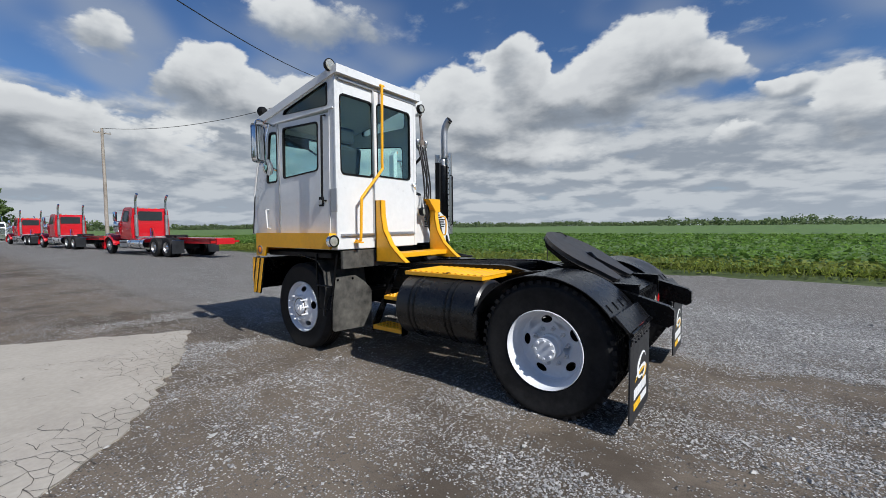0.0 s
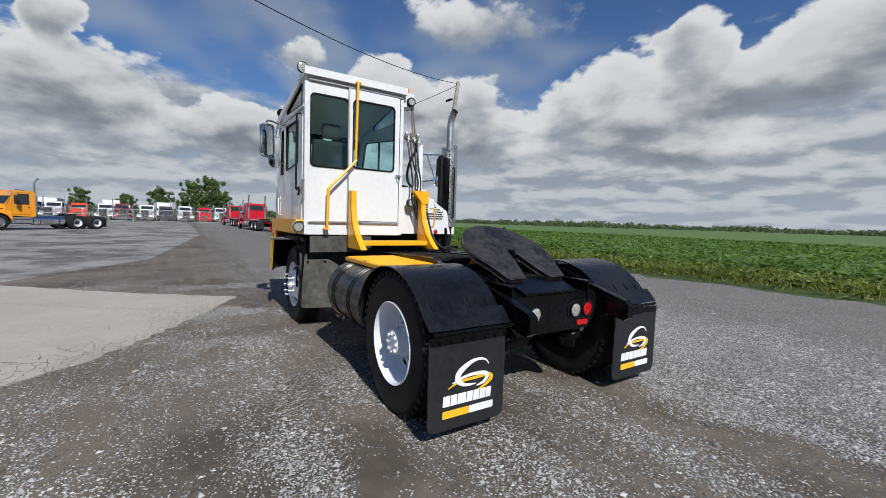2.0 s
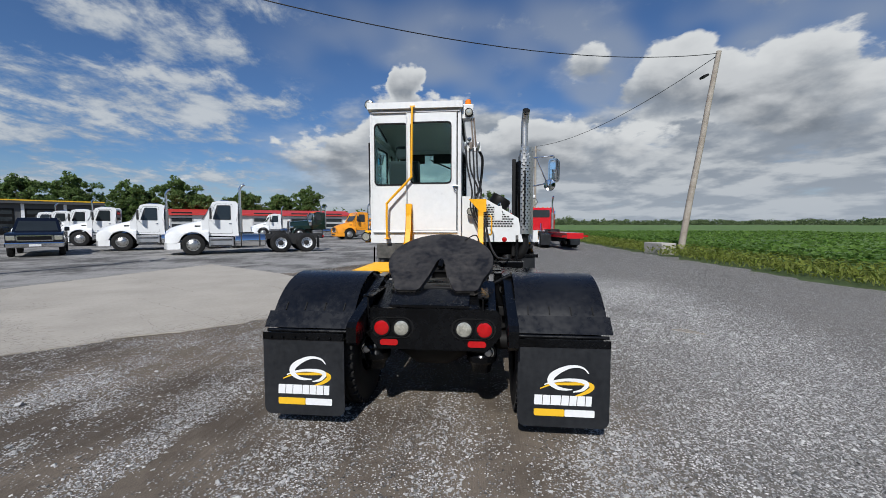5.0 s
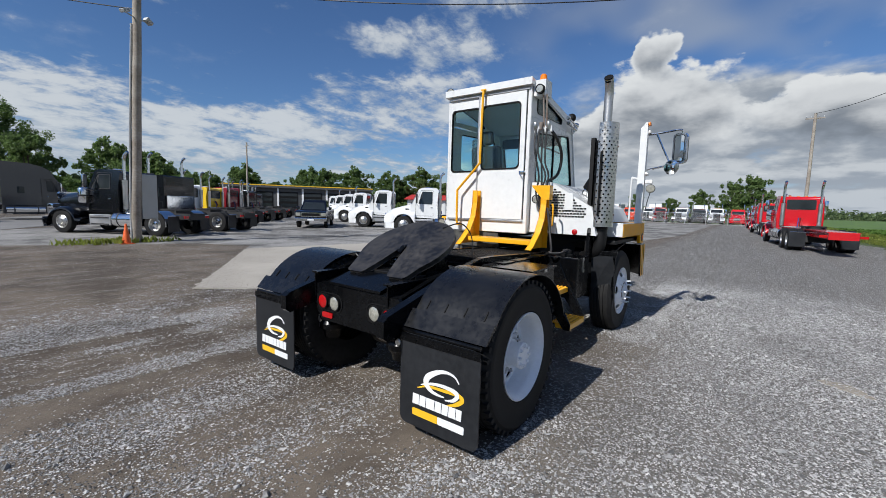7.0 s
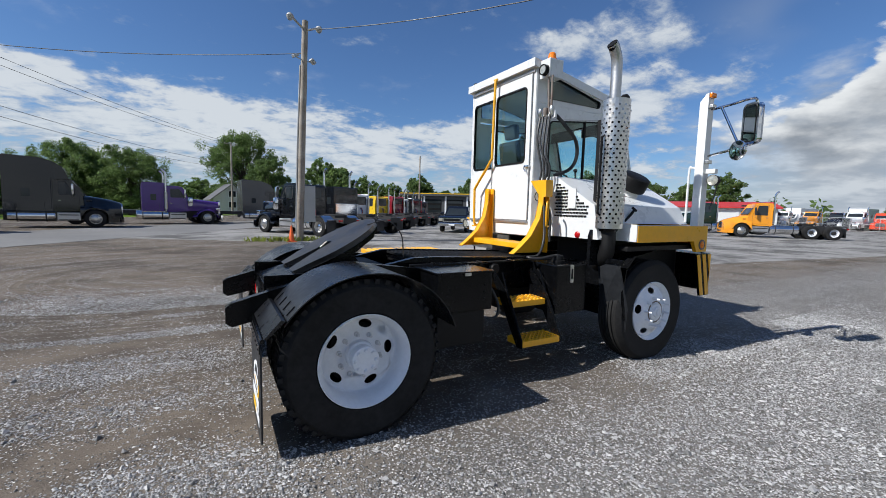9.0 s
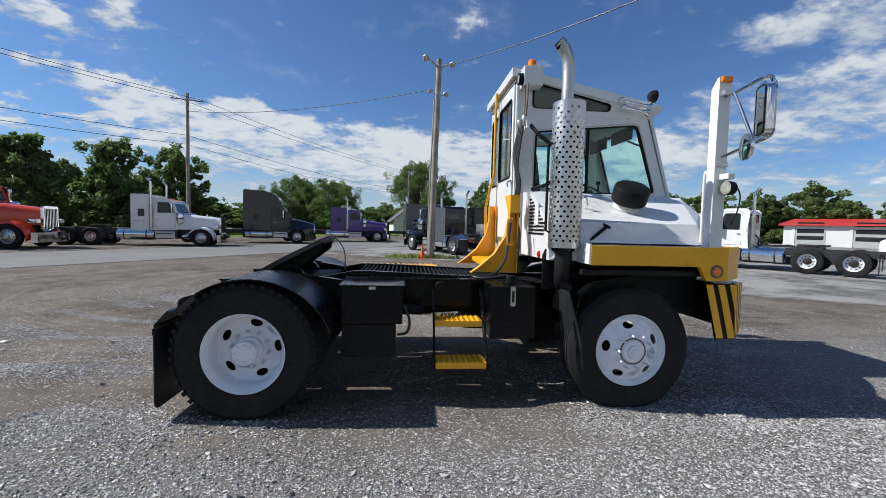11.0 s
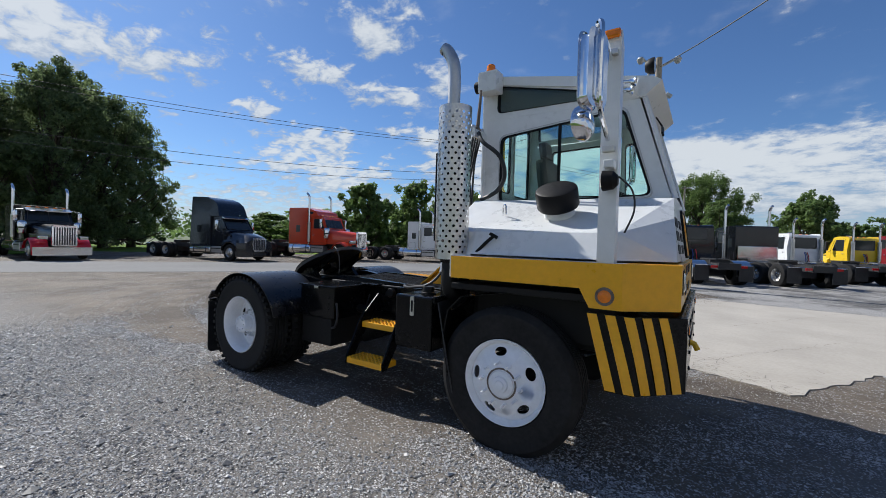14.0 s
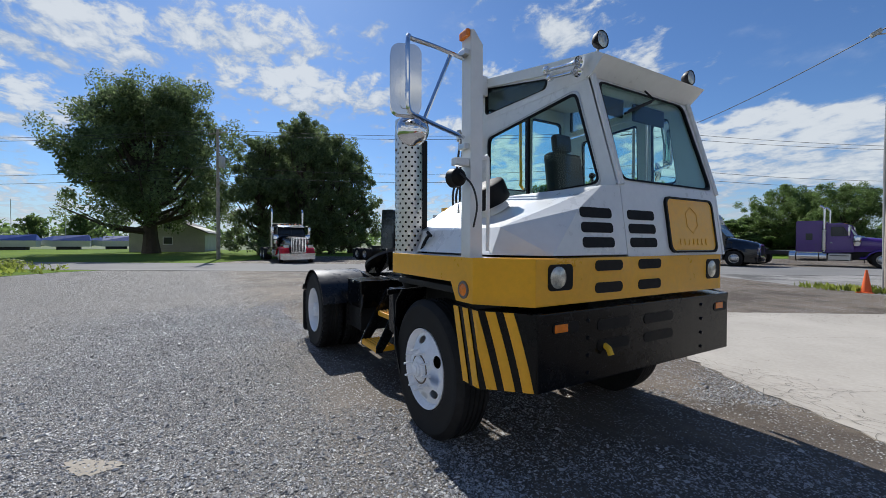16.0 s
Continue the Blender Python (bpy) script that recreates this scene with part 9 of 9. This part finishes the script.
for k in range(31):
    s_ = 3 - 5.2 * k
    if -62 < s_ < -44 and k % 2:
        continue
    p = road_point(44 + float(r_.uniform(-3, 9)), s_)
    ob = copy_thing(hedge[k % 3], pose(p.x, p.y, 0, 0, 0, float(r_.uniform(0, 360))))
    ob.scale = (1.25, 1.25, float(r_.uniform(0.46, 0.66)))
for k in range(30):
    # behind the buildings and the far lot
    t = k / 40
    x, y = -30 - 82 * t, -98 + 84 * t
    x, y = x + float(r_.uniform(-5, 5)), y + float(r_.uniform(-5, 5))
    ob = copy_thing(hedge[k % 3], pose(x, y, 0, 0, 0, float(r_.uniform(0, 360))))
    q = float(r_.uniform(0.72, 1.0))
    ob.scale = (q * 1.15, q * 1.15, q)
for x, y, q in ((-103, 6.6, 1.0), (-106, 3.2, 0.9), (-110, -3, 0.7), (-108, -9, 0.62), (-106, -16, 0.62), (-12.5, -38.0, 0.7), (-20, -80, 1.1), (150, 62, 1.1), (158, 50, 0.9), (165, 40, 1.2)):
    ob = copy_thing(hedge[int(abs(x)) % 3], pose(x, y, 0, 0, 0, 40 * q))
    ob.scale = (q, q, q)

# far woods along the horizon
r_ = np.random.default_rng(11)
cs, rs = [], []
for k in range(4200):
    a = radians(float(r_.uniform(20, 200)))
    dist = float(r_.uniform(640, 760))
    if r_.random() < 0.22 and math.sin(a * 9) > 0.1:
        dist *= 0.62
    hgt = 3.0 + 4.5 * float(smooth_noise(np.array([a * 30]), np.array([0.0]), 9, 1.0)[0])
    cs.append((dist * math.cos(a), dist * math.sin(a), float(r_.uniform(0.25, 1)) * hgt))
    rs.append(3.4)
v, f = leaf_cloud(np.array(cs), np.array(rs), 20, 1.2, r_)
tagged(raw("far_woods", v, f, LEAFD), "distant line of dark green woods at the field's end", "woods", kind="stuff")
cs, rs = [], []
for k in range(900):
    a = radians(float(r_.uniform(196, 380)))
    dist = float(r_.uniform(150, 240))
    cs.append((dist * math.cos(a), dist * math.sin(a), float(r_.uniform(0.1, 1)) * float(r_.uniform(4, 9))))
    rs.append(3.2)
v, f = leaf_cloud(np.array(cs), np.array(rs), 22, 0.9, r_)
tagged(raw("far_trees", v, f, LEAF), "distant belt of trees beyond the road", "woods", kind="stuff")

# ---- crops and weeds ----
r_ = np.random.default_rng(21)
gx, gy = np.meshgrid(np.concatenate([np.linspace(-420, -60, 40), np.linspace(-56, 14, 90)]), np.concatenate([np.linspace(0, 30, 46), np.linspace(34, 640, 60)]), indexing="ij")
edge_y = np.interp(gx, [-420, -85, -22, 16], [8, 13.2, 14.6, 16.6])
px_, py_ = gx + gy * 0.30 * (gx > -60) * np.clip((gx + 60) / 74, 0, 1), edge_y + gy
pz_ = 0.12 + 0.30 * np.clip(gy / 1.2, 0, 1) + 0.10 * (r_.random(gx.shape) - 0.5) + 0.06 * np.sin(px_ * 2.2)
nx_, ny_ = gx.shape
v = np.stack([px_, py_, pz_], 2).reshape(-1, 3)
i = np.arange(nx_ * ny_).reshape(nx_, ny_)
f = np.stack([i[:-1, :-1], i[1:, :-1], i[1:, 1:], i[:-1, 1:]], 2).reshape(-1, 4)
tagged(raw("crop_field", v, f, CROPS, smooth=True), "wide flat green soybean field", "crop field", kind="stuff")


def sprays(count, xs, depth0, depth1, z0, z1, size, name, material, label, category, power=1.0, stretch=1.0):
    x = r_.uniform(*xs, count)
    gy_ = depth0 + (depth1 - depth0) * r_.random(count) ** power
    x = x + np.where(x > -60, gy_ * 0.30 * np.clip((x + 60) / 74, 0, 1), 0)
    y = np.interp(x, [-420, -85, -22, 16, 40], [8, 13.2, 14.6, 16.6, 17.5]) + gy_
    z = r_.uniform(z0, z1, count)
    at = np.stack([x, y, z], 1)
    u = r_.normal(size=(count, 3))
    u[:, 2] *= 0.35
    u /= np.linalg.norm(u, axis=1)[:, None]
    w = r_.normal(size=(count, 3))
    w[:, 2] = w[:, 2] * 0.5 + (1.6 if stretch > 1 else 0.0)
    w /= np.linalg.norm(w, axis=1)[:, None]
    s = (size * r_.uniform(0.6, 1.5, count) * (1 + gy_ / 40))[:, None]
    v = np.stack([at - u * s, at - w * s * 0.6 * stretch, at + u * s, at + w * s * 0.8 * stretch], 1).reshape(-1, 3)
    return tagged(raw(name, v, np.arange(4 * count).reshape(count, 4), material), label, category, kind="stuff")


sprays(60000, (-60, 20), 0.4, 34, 0.36, 0.56, 0.085, "crop_leaves", CROPLEAF, "soybean leaves over the near part of the field", "crops", 1.6)
sprays(30000, (-75, 26), -1.6, 1.2, 0.04, 0.46, 0.06, "verge_weeds", WEED, "rank yellow-green weeds along the field edge", "weeds", 1.0, 1.0)
sprays(22000, (-75, 26), -1.9, 0.9, 0.05, 0.30, 0.022, "verge_grass_blades", WEED, "tall grass blades along the field edge", "grass", 1.0, 6.0)
n = 9000
x, y = r_.uniform(12, 46, n), r_.uniform(13, 40, n)
keep = (x * ND.x + y * ND.y < 10.4) & (y > 14.5 + 0.0 * x)
x, y = x[keep], y[keep]
at = np.stack([x, y, r_.uniform(0.02, 0.22, len(x))], 1)
u = r_.normal(size=(len(x), 3)) * np.array([1, 1, 0.3])
v = np.stack([at - u * 0.05, at - np.array([0, 0, 0.12]), at + u * 0.05, at + u * 0.06 + np.array([0, 0, 0.22])], 1).reshape(-1, 3)
tagged(raw("roadside_tufts", v, np.arange(4 * len(x)).reshape(-1, 4), WEED), "uncut grass tufts by the road", "grass", kind="stuff")
n = 26000
x, y = r_.uniform(15.5, 40, n), r_.uniform(12.4, 44, n)
across = x * ND.x + y * ND.y
keep = (across < 10.2) & (across > 1.0) & (y > 14.3 - 0.62 * np.clip(x - 15.8, 0, 2.9)) & (r_.random(n) < 0.25 + smooth_noise(x, y, 31, 1.6))
x, y = x[keep], y[keep]
tall = 0.18 + 0.62 * smooth_noise(x, y, 32, 1.3) * np.clip((y - 12.6) / 2.0, 0.3, 1)
at = np.stack([x, y, tall * r_.uniform(0.1, 1.0, len(x))], 1)
u = r_.normal(size=(len(x), 3)) * np.array([1, 1, 0.5])
w = r_.normal(size=(len(x), 3)) * np.array([0.5, 0.5, 1.0])
v = np.stack([at - u * 0.055, at - w * 0.07, at + u * 0.055, at + w * 0.09], 1).reshape(-1, 3)
tagged(raw("roadside_weeds", v, np.arange(4 * len(x)).reshape(-1, 4), WEED), "tall rank weeds on the roadside verge", "weeds", kind="stuff")
x, y = r_.uniform(-5.6, -0.8, 1500), r_.uniform(-12.6, -10.6, 1500)
keep = ((x + 3.1) / 2.0) ** 2 + ((y + 11.25) / 0.8) ** 2 < r_.random(1500)
x, y = x[keep], y[keep]
at = np.stack([x, y, r_.uniform(0.02, 0.10, len(x))], 1)
u = r_.normal(size=(len(x), 3)) * np.array([1, 1, 0.3])
v = np.stack([at - u * 0.03, at - np.array([0, 0, 0.08]), at + u * 0.03, at + u * 0.04 + np.array([0, 0, 0.13])], 1).reshape(-1, 3)
tagged(raw("pole_grass", v, np.arange(4 * len(x)).reshape(-1, 4), WEED), "dry grass round the light pole's foot", "grass", kind="stuff")
